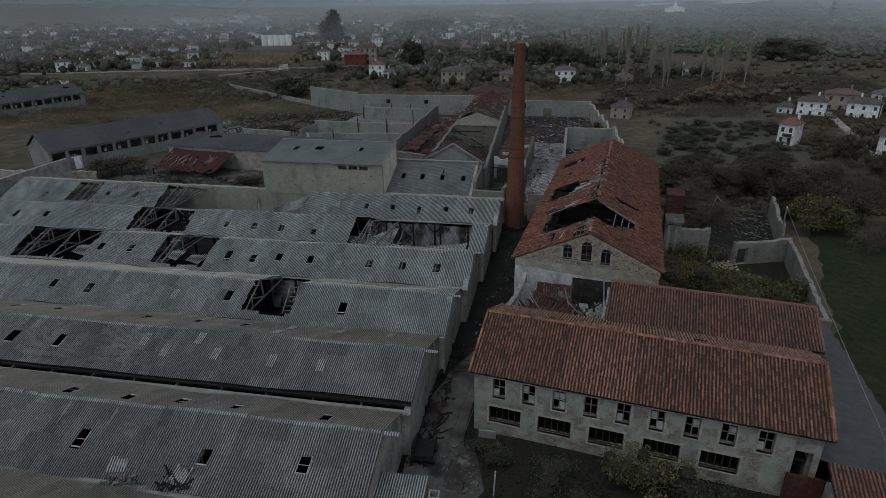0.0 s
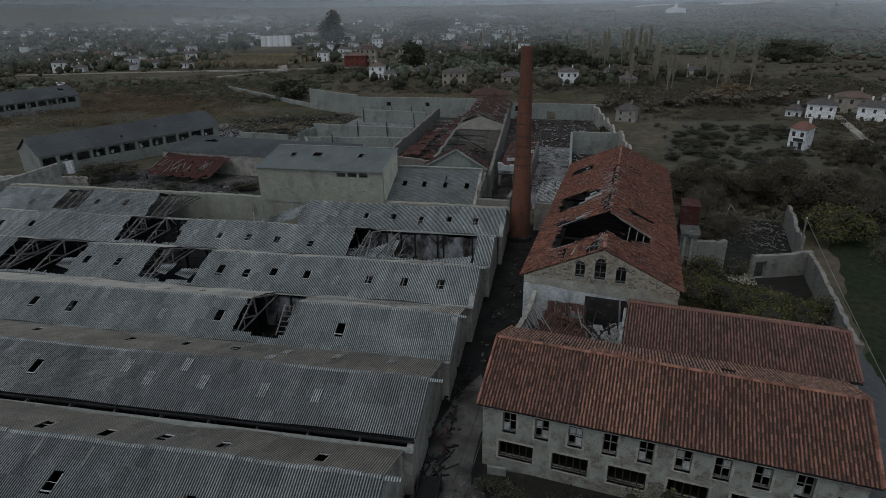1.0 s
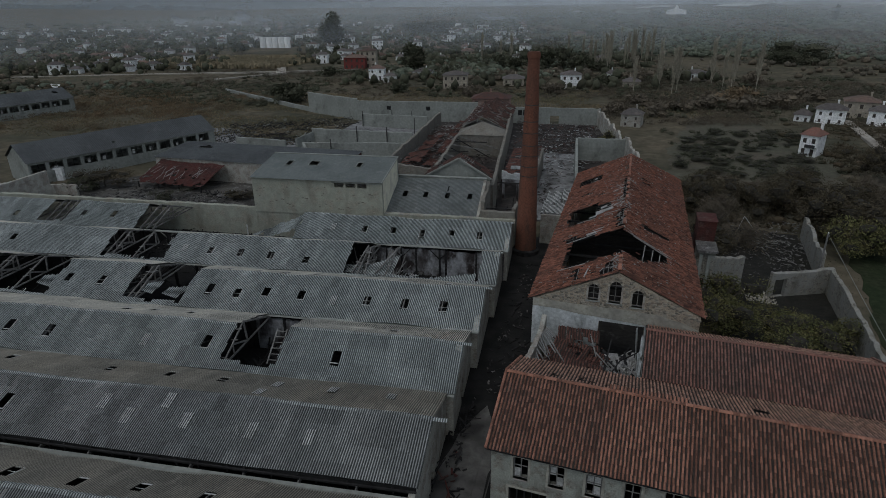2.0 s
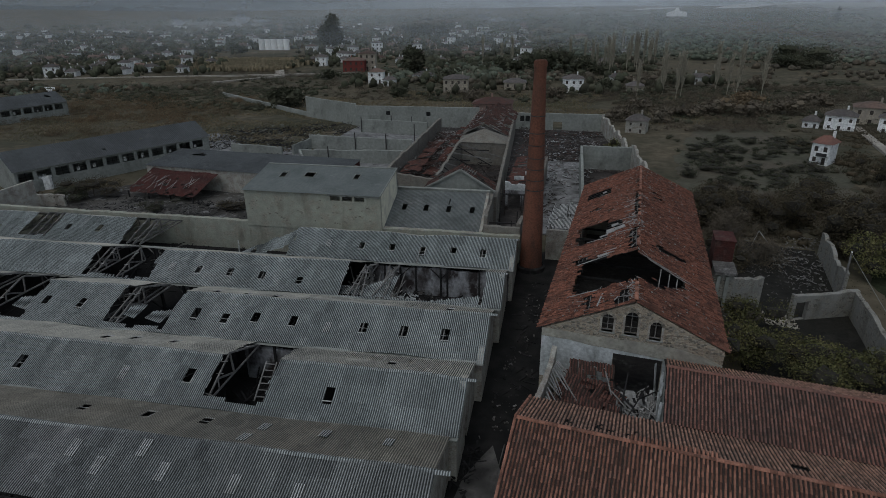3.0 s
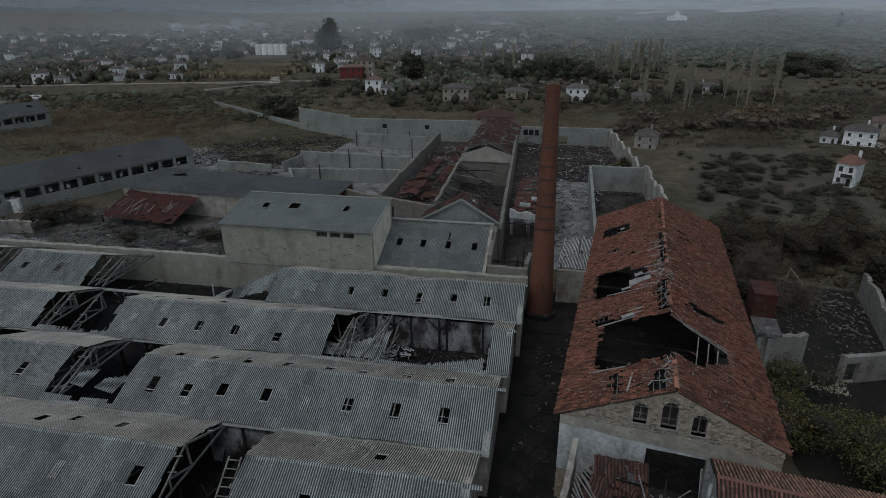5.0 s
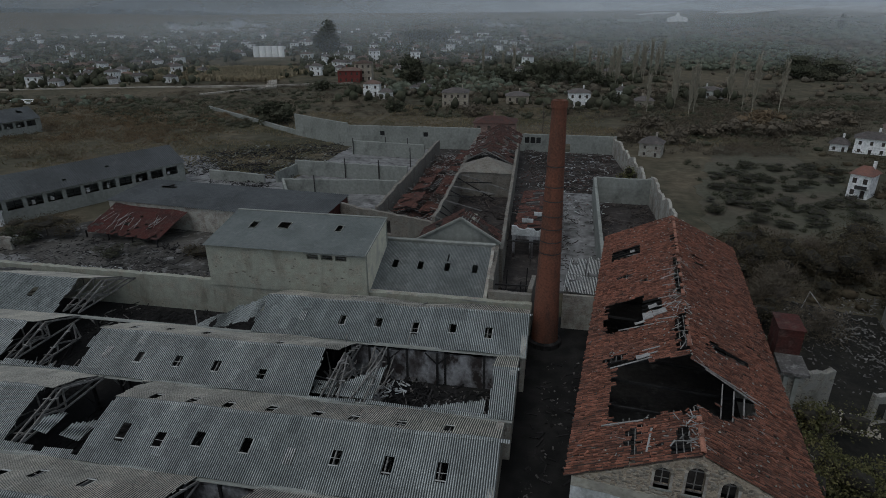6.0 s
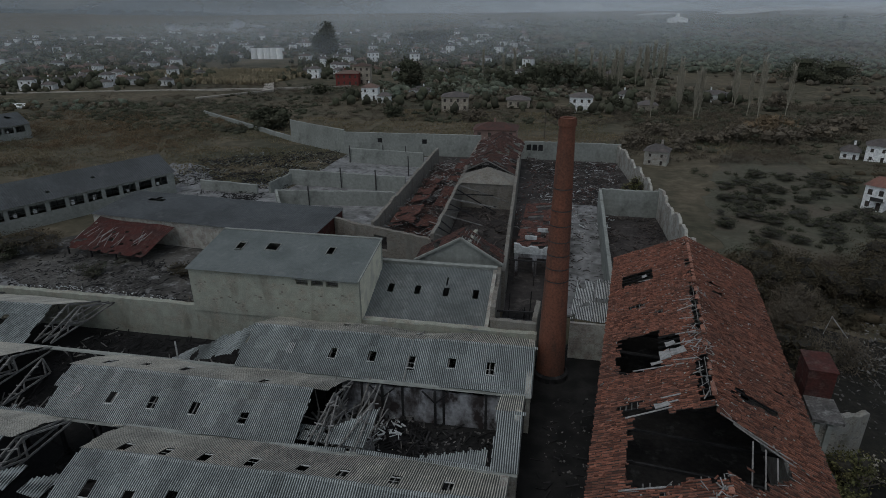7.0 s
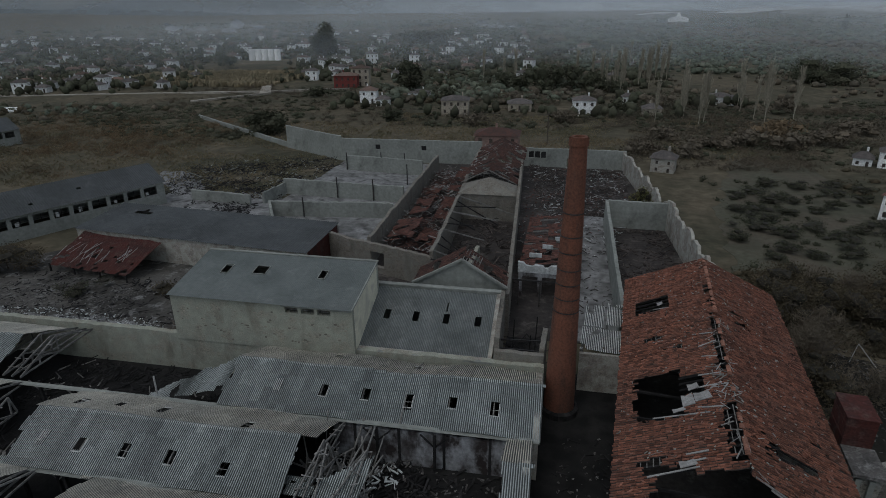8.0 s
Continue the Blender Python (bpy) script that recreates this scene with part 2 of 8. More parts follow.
# stained concrete, darkened further: the shade between the buildings is in this colour
ROAD = surface("worn_shaded_road", (0.0217, 0.0204, 0.0191), (0.0117, 0.0113, 0.0108), (0.00608, 0.00608, 0.00564), big=0.35, fine=1.6, bump=0.35, grain=8, cover=(0.38, 0.6), spots=(0.46, 0.58))
ROADPALE = surface("dusty_slab", (0.259, 0.259, 0.256), (0.158, 0.157, 0.154), (0.072, 0.0706, 0.0684), big=0.2, fine=2.0, bump=0.3, grain=6, spots=(0.48, 0.66))
LANE_DUST = surface("dusty_lane", (0.135, 0.13, 0.121), (0.0783, 0.0743, 0.0702), (0.0297, 0.0284, 0.027), big=0.3, fine=1.6, bump=0.35, grain=8, cover=(0.38, 0.6), spots=(0.5, 0.64))
COURT = surface("dusty_court", (0.10, 0.094, 0.084), (0.045, 0.042, 0.037), (0.20, 0.197, 0.19), big=0.12, fine=2.0, bump=0.5, grain=6, cover=(0.42, 0.56), spots=(0.54, 0.7))
GROUND = surface("rough_ground", (0.121, 0.103, 0.0726), (0.0739, 0.0713, 0.0502), (0.152, 0.124, 0.0871), big=0.02, fine=0.35, bump=0.6, grain=1.2, cover=(0.38, 0.58), spots=(0.5, 0.75), contrast=0.35, spec=0.05)
GRASS = surface("grass_field", (0.0991, 0.0975, 0.071), (0.112, 0.0952, 0.073), (0.073, 0.0722, 0.0527), big=0.06, fine=0.9, bump=0.5, grain=5, contrast=0.3, spec=0.1)
WEEDS = surface("yard_weeds", (0.018, 0.019, 0.013), (0.027, 0.025, 0.018), (0.02, 0.018, 0.015), big=0.25, fine=1.5, bump=0.6, grain=4)
# near-black fill that stands in for shade in gaps and openings
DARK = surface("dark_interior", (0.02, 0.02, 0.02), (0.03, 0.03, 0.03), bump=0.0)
LEAF = surface("shrub_leaf", (0.115, 0.118, 0.05), (0.15, 0.132, 0.058), (0.075, 0.078, 0.038), big=0.5, fine=3, island=0.5, each=0.2, bump=0, spec=0.15)
# near-black bush core: the shade inside the foliage put into the colour
CORE_SHADE = surface("shaded_bush_core", (0.028, 0.026, 0.02), (0.04, 0.035, 0.027), big=1.0, fine=5, bump=0.4)
LEAF_DARK = surface("dark_leaf", (0.0648, 0.0696, 0.0456), (0.0816, 0.0792, 0.0552), (0.0552, 0.0588, 0.0408), big=0.05, fine=0.8, island=0.35, bump=0, spec=0.1)
# leaf for far trees only, brightened and greyed: haze put into the colour
LEAF_FAR = surface("far_hazed_leaf", (0.115, 0.135, 0.101), (0.143, 0.15, 0.11), (0.0918, 0.109, 0.0826), big=0.012, fine=0.3, island=0.22, bump=0, spec=0.1)
LEAF_BROWN = surface("dry_twig", (0.131, 0.109, 0.082), (0.0994, 0.0894, 0.0696), (0.155, 0.124, 0.0869), big=0.03, fine=0.6, island=0.15, bump=0, spec=0.1)
LEAF_RUST = surface("russet_brush", (0.169, 0.124, 0.078), (0.13, 0.104, 0.0702), (0.189, 0.13, 0.078), big=0.04, fine=0.6, island=0.15, bump=0, spec=0.1)
TILE_BURNT = surface("scorched_clay_tile", (0.09, 0.0432, 0.0338), (0.0612, 0.036, 0.0302), (0.0468, 0.0418, 0.0389), big=0.5, fine=8, island=0.45, bump=0.2, spots=(0.5, 0.75), contrast=0.4)
TILE_FALLEN = surface("fallen_clay_tile", (0.131, 0.0574, 0.0443), (0.0943, 0.0476, 0.0385), (0.0697, 0.0574, 0.0508), big=0.5, fine=8, island=0.45, bump=0.2, spots=(0.5, 0.75), contrast=0.4)
LEAF_DULL = surface("dull_brush_leaf", (0.0809, 0.0679, 0.0441), (0.0643, 0.056, 0.0382), (0.0969, 0.0723, 0.0467), big=0.05, fine=0.8, island=0.2, bump=0, spec=0.1)
VILLAGE_ROOF = surface("brown_village_roof", (0.15, 0.10, 0.08), (0.11, 0.085, 0.072), big=0.3, fine=2, bump=0.2, each=0.3)
REED_TALL = surface("tan_reed", (0.338, 0.281, 0.188), (0.263, 0.225, 0.15), (0.2, 0.181, 0.125), big=0.04, fine=0.5, island=0.2, bump=0, spec=0.1)
PINK = surface("pink_render", (0.30, 0.19, 0.16), (0.24, 0.17, 0.14), (0.17, 0.13, 0.11), big=0.3, fine=2, bump=0.1)
REED = surface("dry_grass", (0.252, 0.204, 0.132), (0.18, 0.162, 0.102), (0.138, 0.132, 0.084), big=0.04, fine=0.5, island=0.25, bump=0, spec=0.1)
BARK = surface("bark", (0.12, 0.10, 0.08), (0.08, 0.07, 0.06), big=1.0, fine=6, bump=0.3)
WHITE = surface("white_render", (0.88, 0.88, 0.86), (0.78, 0.78, 0.76), (0.45, 0.44, 0.42), big=0.3, fine=2, bump=0.1, each=0.12, spots=(0.64, 0.85))
REDWALL = surface("red_render", (0.21, 0.0525, 0.045), (0.165, 0.045, 0.0375), big=0.3, fine=2, bump=0.1)
SLATE = surface("dark_roof", (0.10, 0.09, 0.085), (0.14, 0.12, 0.11), big=0.3, fine=2, bump=0.2, each=0.2)
FELT = surface("bituminous_roof", (0.155, 0.172, 0.165), (0.122, 0.138, 0.132), (0.20, 0.215, 0.205), big=0.2, fine=2, bump=0.1, rough=0.8, contrast=0.14, spots=(0.6, 0.8))
FELT_OLD = surface("old_grey_roof", (0.085, 0.092, 0.095), (0.065, 0.07, 0.072), (0.115, 0.12, 0.12), big=0.15, fine=1.5, bump=0.1, rough=0.85, contrast=0.2, spots=(0.58, 0.8))
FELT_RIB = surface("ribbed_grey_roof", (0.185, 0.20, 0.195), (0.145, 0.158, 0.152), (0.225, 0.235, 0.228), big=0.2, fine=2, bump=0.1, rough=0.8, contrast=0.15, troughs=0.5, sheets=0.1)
LOOSE_STONE = surface("single_stone", (0.34, 0.31, 0.255), (0.22, 0.20, 0.165), (0.16, 0.15, 0.13), big=1.5, fine=8, each=0.45, bump=0.4)
STEEL = surface("dark_steel", (0.06, 0.06, 0.06), (0.09, 0.08, 0.075), big=1, fine=5, bump=0.05, rough=0.6, metal=0.6)


# ---- geometry helpers ----
class Geo:
    def __init__(self):
        self.v, self.f = [], []

    def face(self, *pts):
        n = len(self.v)
        self.v.extend(tuple(p) for p in pts)
        self.f.append(tuple(range(n, n + len(pts))))

    def box(self, x0, x1, y0, y1, z0, z1):
        n = len(self.v)
        self.v += [(x, y, z) for z in (z0, z1) for x, y in ((x0, y0), (x1, y0), (x1, y1), (x0, y1))]
        self.f += [tuple(n + i for i in q) for q in ((3, 2, 1, 0), (4, 5, 6, 7), (0, 1, 5, 4), (1, 2, 6, 5), (2, 3, 7, 6), (3, 0, 4, 7))]
        return self

    def beam(self, p, q, w=0.12, h=0.16):
        p, q = Vector(p), Vector(q)
        d = (q - p).normalized()
        a = d.cross(Vector((0, 0, 1)))
        a = a.normalized() * w / 2 if a.length > 1e-3 else Vector((w / 2, 0, 0))
        b = d.cross(a).normalized() * h / 2
        n = len(self.v)
        for c in (p, q):
            self.v += [tuple(c + s * a + t * b) for s, t in ((-1, -1), (1, -1), (1, 1), (-1, 1))]
        self.f += [tuple(n + i for i in k) for k in ((3, 2, 1, 0), (4, 5, 6, 7), (0, 1, 5, 4), (1, 2, 6, 5), (2, 3, 7, 6), (3, 0, 4, 7))]
        return self

    def prism(self, outline, axis, a, b):
        """An outline of (p, q) pushed along an axis from a to b."""
        def put(p, q, r):
            return {"x": (r, p, q), "y": (p, r, q), "z": (p, q, r)}[axis]
        n, k = len(self.v), len(outline)
        self.v += [put(p, q, a) for p, q in outline] + [put(p, q, b) for p, q in outline]
        self.f += [tuple(n + i for i in range(k)), tuple(n + k + i for i in reversed(range(k)))]
        self.f += [(n + (i + 1) % k, n + i, n + k + i, n + k + (i + 1) % k) for i in range(k)]
        return self

    def wall(self, us, zs, solid, y0, y1):
        """A wall of thickness y0..y1 on a grid of edges; solid(i, j) tells which cells stand."""
        nu, nz = len(us) - 1, len(zs) - 1
        s = [[bool(solid(i, j)) for j in range(nz)] for i in range(nu)]
        for i in range(nu):
            for j in range(nz):
                if not s[i][j]:
                    continue
                a, b, c, d = us[i], us[i + 1], zs[j], zs[j + 1]
                self.face((a, y0, c), (b, y0, c), (b, y0, d), (a, y0, d))
                self.face((b, y1, c), (a, y1, c), (a, y1, d), (b, y1, d))
                if i == 0 or not s[i - 1][j]:
                    self.face((a, y1, c), (a, y0, c), (a, y0, d), (a, y1, d))
                if i == nu - 1 or not s[i + 1][j]:
                    self.face((b, y0, c), (b, y1, c), (b, y1, d), (b, y0, d))
                if j == nz - 1 or not s[i][j + 1]:
                    self.face((a, y0, d), (b, y0, d), (b, y1, d), (a, y1, d))
                if j == 0 or not s[i][j - 1]:
                    self.face((a, y1, c), (b, y1, c), (b, y0, c), (a, y0, c))
        return self

    def corrugated(self, o, u, s, ulen, slen, gone=None, pitch=PITCH, amp=0.042, rows=18, sag=None):
        """A corrugated sheet from o along u, up the slope s."""
        o, u, s = Vector(o), Vector(u).normalized(), Vector(s).normalized()
        n = u.cross(s).normalized()
        if n.z < 0:
            n = -n
        k = 4 * max(1, round(ulen / pitch))
        ulen = k / 4 * pitch
        base = len(self.v)
        wave = (0, 1, 0, -1)
        for i in range(k + 1):
            a = ulen * i / k
            for j in range(rows + 1):
                b = slen * j / rows
                p = o + u * a + s * b + n * (amp * wave[i % 4])
                if sag:
                    p.z += sag(a, b)
                self.v.append(tuple(p))
        r = rows + 1
        for i in range(k):
            for j in range(rows):
                if gone and gone(ulen * (i + 0.5) / k, slen * (j + 0.5) / rows):
                    continue
                q = base + i * r + j
                self.f.append((q, q + r, q + r + 1, q + 1))
        return self


def part(name, geo, material, parent=None, label="", smooth=False):
    me = bpy.data.meshes.new(name)
    me.from_pydata(geo.v, [], geo.f)
    me.materials.append(material)
    if smooth:
        me.shade_smooth()
    me.validate()
    ob = new(name, me)
    ob.parent = parent
    if label:
        ob["label"] = label
    return ob


def thing(name, m, label, category, group="", kind=""):
    ob = new(name)
    ob.matrix_basis = m
    ob.empty_display_size = 0.5
    return tagged(ob, label, category, group, kind)


def edges_for(a, b, cuts, step=None):
    e = sorted({round(x, 3) for x in [a, b, *[c for c in cuts if a < c < b]]})
    if step:
        out = []
        for p, q in zip(e, e[1:]):
            k = max(1, round((q - p) / step))
            out += [p + (q - p) * i / k for i in range(k)]
        e = out + [e[-1]]
    return e


def holed_wall(u0, u1, z0, z1, y0, y1, holes, geo=None):
    """A wall with rectangular openings (ua, ub, za, zb)."""
    us = edges_for(u0, u1, [x for h in holes for x in h[:2]])
    zs = edges_for(z0, z1, [x for h in holes for x in h[2:]])
    def solid(i, j):
        c, d = (us[i] + us[i + 1]) / 2, (zs[j] + zs[j + 1]) / 2
        return not any(a < c < b and p < d < q for a, b, p, q in holes)
    return (geo or Geo()).wall(us, zs, solid, y0, y1)


def ruined_wall(length, height, thick, rough=0.8, seed=0, holes=(), step=0.45, z0=-0.3):
    """A wall along x from 0, its crest broken away in stretches."""
    us = edges_for(0, length, [x for h in holes for x in h[:2]], step)
    def crest(u):
        lost = random.Random(seed * 977 + math.floor(u / 3.7 + seed * 0.37)).random() ** 2
        gap = 0.9 * abs(noise.noise(Vector((u * 0.12, seed, 1)))) + 0.8 * lost + 0.7 * max(0.0, noise.noise(Vector((u * 0.9, seed, 5))))
        return max(height - 2.4 * rough, height - rough * gap - 0.07 * abs(noise.noise(Vector((u * 2.9, seed, 8)))), 0.4)
    g = Geo()
    for a, b in zip(us, us[1:]):
        ta, tb, mid = crest(a), crest(b), (a + b) / 2
        over = [h for h in holes if h[0] < mid < h[1]]
        zs = [z0, *sorted(z for h in over for z in h[2:] if z0 < z < min(ta, tb) - 0.1)]
        for k, z in enumerate(zs):
            last = k == len(zs) - 1
            up = (ta, tb) if last else (zs[k + 1], zs[k + 1])
            if any(h[2] - 0.01 <= z < h[3] - 0.01 for h in over):
                continue
            n = len(g.v)
            g.v += [(a, 0, z), (b, 0, z), (b, thick, z), (a, thick, z), (a, 0, up[0]), (b, 0, up[1]), (b, thick, up[1] + 0.06), (a, thick, up[0] + 0.06)]
            g.f += [tuple(n + q for q in f) for f in ((3, 2, 1, 0), (4, 5, 6, 7), (0, 1, 5, 4), (1, 2, 6, 5), (2, 3, 7, 6), (3, 0, 4, 7))]
    def worn(u, y, z):
        k = max(0.0, min(1.0, (z - 0.5) / 1.5))
        n = Vector((u * 1.4, z * 1.4, seed))
        return (u + 0.12 * k * noise.noise(n), y + 0.05 * k * noise.noise(n + Vector((7, 0, 0))), z + k * (0.14 * noise.noise(n + Vector((0, 7, 0))) + 0.3 * rough * noise.noise(Vector((u * 0.35, seed, 3)))))
    # weld the columns and drop the faces between them
    index, order = {}, []
    for p in g.v:
        key = tuple(round(c, 3) for c in p)
        if key not in index:
            index[key] = len(order)
            order.append(p)
    faces = [tuple(index[tuple(round(c, 3) for c in g.v[q])] for q in f) for f in g.f]
    count = collections.Counter(frozenset(f) for f in faces)
    g.f = [f for f in faces if count[frozenset(f)] == 1]
    g.v = [worn(*p) for p in order]
    return g


def tile_field(geo, o, u, s, ulen, slen, gone=None, pitch=0.24, length=0.42, seed=0, slip=0.03, pans=None):
    """Barrel tiles in courses: each cover is a tapered half pipe, with shallow pans between the rows."""
    rnd = random.Random(seed)
    o, u, s = Vector(o), Vector(u).normalized(), Vector(s).normalized()
    n = u.cross(s).normalized()
    if n.z < 0:
        n = -n
    cols, rows = int(ulen / pitch), int(math.ceil(slen / length))
    arc = [(-1.0, 0.0), (-0.6, 0.8), (0.6, 0.8), (1.0, 0.0)]
    for c in range(cols):
        for r in range(rows):
            a, b = (c + 0.5) * pitch, r * length
            if gone and gone(a, b):
                continue
            top = min(b + length * 1.12, slen)
            j = rnd.uniform(-slip, slip)
            base = o + u * (a + j * 0.5)
            k = len(geo.v)
            for d, w, lift in ((b + j, 0.072, 0.026), (top + j, 0.064, 0.014)):
                for p, q in arc:
                    geo.v.append(tuple(base + s * d + u * (p * w) + n * (q * w * 1.15 + lift)))
            geo.f += [(k + i, k + i + 1, k + i + 5, k + i + 4) for i in range(3)] + [(k + 3, k + 2, k + 1, k)]
            under = geo if pans is None else pans
            k = len(under.v)
            for d, lift in ((b + j, 0.008), (top + j, 0.0)):
                for p, q in ((0.2, 0.03), (0.42, 0.0), (0.58, 0.0), (0.8, 0.03)):
                    under.v.append(tuple(base + s * d + u * (p * pitch) + n * (q + lift)))
            under.f += [(k + i, k + i + 1, k + i + 5, k + i + 4) for i in range(3)]
    return geo


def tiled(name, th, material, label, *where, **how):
    """A tiled slope: the covers, and under them pans coloured dark for shade."""
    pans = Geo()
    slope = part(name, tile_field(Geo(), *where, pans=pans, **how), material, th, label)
    part("pan_tile_bed", pans, TILE_PAN, slope, "dark pan tiles, shade between the covers put into their colour")
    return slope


# ---- ground ----
def lay_ground():
    """One sheet to the horizon, level in the works and gently uneven outside."""
    xs = sorted({*range(-160, 161, 8), *range(-400, 401, 40), -4500, -3000, -2000, -1400, -1000, -700, 700, 1000, 1400, 2000, 3000, 4500})
    ys = sorted({*range(-40, 321, 8), *range(320, 801, 40), -600, -300, -150, 1000, 1300, 1700, 2200, 3000, 4200})
    g = Geo()
    for x in xs:
        for y in ys:
            out = max(0.0, min(1.0, (max(abs(x + 15) - 70, y - 230, 10 - y)) / 60))
            z = -0.03 + out * 1.6 * noise.noise(Vector((x * 0.013, y * 0.013, 3.1)))
            far = math.hypot(x, y)
            if far > 900:
                z += min(1.0, (far - 900) / 3000) * (10 + 45 * noise.noise(Vector((x * 0.0009, y * 0.0009, 7))))
            g.v.append((x, y, z))
    n = len(ys)
    g.f = [(i * n + j, (i + 1) * n + j, (i + 1) * n + j + 1, i * n + j + 1) for i in range(len(xs) - 1) for j in range(n - 1)]
    return tagged(part("ground", g, GROUND, smooth=True), "rough dry ground with thin grass", "ground", kind="structure")


lay_ground()


def patch(name, outline, z, material, label, category, seed=0, jag=0.0):
    """A thin slab on the ground with an uneven outline."""
    rnd = random.Random(seed)
    pts = []
    for (x0, y0), (x1, y1) in zip(outline, outline[1:] + outline[:1]):
        k = max(1, int(math.hypot(x1 - x0, y1 - y0) / 2)) if jag else 1
        for i in range(k):
            f = i / k
            pts.append((x0 + (x1 - x0) * f + rnd.uniform(-jag, jag), y0 + (y1 - y0) * f + rnd.uniform(-jag, jag)))
    return tagged(part(name, Geo().prism(pts, "z", -0.2, z), material), label, category, kind="structure")


patch("road", [(-4.5, 20), (1.5, 20), (1.6, 43), (2.6, 58), (8.6, 104), (-1.0, 94), (-1.8, 80), (-3.2, 55)], 0.02, ROAD, "worn concrete lane with dark wet stains, its tone deepened for shade", "road", 1, 0.15)
patch("yard", [(1.2, 20), (32, 20), (30, 40.2), (1.4, 44.2)], 0.012, WEEDS, "dark weedy front yard", "yard", 2, 0.3)

patch("burnt_floor", [(-88, 19), (-4, 19), (-1.2, 91), (-88, 91)], 0.012, FLOOR_BLACK, "burnt shed floor, near black", "floor", 4)
patch("field", [(24, 112), (30, 160), (44, 205), (75, 185), (52, 120), (36, 108)], 0.015, GRASS, "green field with low scrub", "field", 5, 1.0)
patch("verge", [(32.4, 20), (90, 20), (95, 98), (46, 104), (37, 67), (33.6, 61)], 0.012, VERGE, "dark green verge", "grass", 6, 0.6)
patch("ruin_floor", [(-4, 104), (20, 104), (19, 186), (-32, 192), (-32, 118), (-6, 104)], 0.014, BURNT_EARTH, "ash-brown floor of the burnt halls", "floor", 7, 0.3)
patch("bare_soil", [(22, 63), (33.6, 61), (37, 84), (40, 104), (27, 108), (23, 96)], 0.014, SOIL, "dark bare soil in the roofless rooms", "ground", 12, 0.4)
# dark floor added so that the gable opening reads as unlit
patch("hall_floor", [(4, 63), (17.5, 61.4), (22.3, 104), (8.6, 105.6)], 0.02, ASH, "dark floor of the long hall, standing in for shade indoors", "floor", 11)
patch("boiler_floor", [(-5.6, 92), (-1.0, 92), (-0.9, 104), (-5.7, 104)], 0.03, FLOOR_BLACK, "near-black boiler room floor", "floor", 13)
patch("court", [(-114, 92), (-22, 93), (-34, 116), (-80, 119), (-98, 108)], 0.016, COURT, "dusty grey court strewn with rubble", "court", 8, 0.5)

# ---- the row of sheds ----
VALLEY = [20.0, 30.1, 40.2, 51.3, 61.2, 71.4, 81.1, 91.1]
RIDGE = [25.0, 35.5, 45.8, 56.0, 66.5, 76.2, 86.0]
EAVE_Z, RIDGE_Z = 4.0, 6.0
# openings in the slopes, by bay: metres left of the end wall and up the slope
LIGHTS_S = {1: [(-20.7, 2.7), (-11.3, 2.6), (-4.5, 2.9)], 2: [(-37.1, 2.5), (-32.3, 2.5)], 3: [(-42.8, 2.5), (-38.6, 2.3), (-22.6, 2.6), (-10.5, 2.5)],
            4: [(-46.0, 2.8), (-41.8, 2.7), (-28.8, 2.7), (-25.6, 2.4), (-22.5, 2.8), (-18.6, 2.8), (-11.6, 2.8), (-7.6, 2.7), (-3.7, 2.6)],
            5: [(-68.5, 2.5), (-63.6, 2.6), (-35.1, 2.2), (-31.1, 2.2), (-27.2, 2.2), (-22.6, 1.9)],
            6: [(-72.7, 2.0), (-61.8, 2.6), (-57.0, 2.8), (-19.2, 2.5), (-15.3, 2.6), (-11.4, 2.5), (-7.5, 2.6), (-3.8, 2.4)]}
LIGHTS_N = {1: [(-24.9, 3.5), (-20.1, 3.6), (-15.9, 3.3), (-11.5, 3.4), (-4.7, 3.1)], 2: [(-42.6, 2.3), (-37.6, 2.5), (-28.0, 2.4), (-22.5, 2.4), (-17.8, 2.4)],
            3: [(-33.7, 3.4), (-31.3, 2.6), (-27.0, 3.1), (-6.7, 2.8)],
            4: [(-28.5, 4.2), (-25.1, 4.3), (-22.0, 4.2), (-18.3, 4.0), (-14.5, 3.9), (-11.5, 3.9), (-7.7, 3.9), (-3.9, 3.7)],
            5: [(-38.7, 3.5), (-35.0, 3.1), (-30.8, 3.2), (-22.6, 4.0)], 6: [(-19.8, 1.8), (-11.7, 2.6)]}
PALE_S = {2: [(-21.9, 2.6), (-17.4, 2.8), (-12.2, 2.6), (-8.0, 2.6), (-24.5, 3.6), (-19.5, 4.2)], 4: [(-15.0, 2.5)], 5: [(-38.5, 2.4)], 6: [(-23.5, 2.6)], 3: [(-28.5, 2.4), (-46, 2.4)]}
PALE_N = {2: [(-13.5, 4.6), (-13.1, 2.3), (-8.5, 2.2), (-3.7, 2.5)]}
# fallen stretches: from, to, lower and upper edge on the slope
FALLEN_S = {3: [(-20.7, -15.6, 0.9, 9)], 4: [(-38.2, -31.4, 0.7, 9), (-57.5, -47.6, 0.4, 9)], 5: [(-49.6, -41.0, 0.5, 9), (-17.6, -2.0, 0.35, 5.4)],
            6: [(-52.5, -28.6, -1, 9), (-68.4, -64.0, 0.8, 9)]}
FALLEN_N = {3: [(-20.6, -15.8, -1, 9)], 5: [(-16.2, -2.0, -1, 9), (-49.0, -41.4, -1, 9)], 6: [(-52.5, -28.6, -1, 9), (-68.4, -64.0, -1, 9)], 4: [(-37.6, -31.8, 0.2, 9), (-57.0, -48.0, 0.2, 9)]}
END_X = [-3.3 + 0.047 * (y - 40) for y in RIDGE]


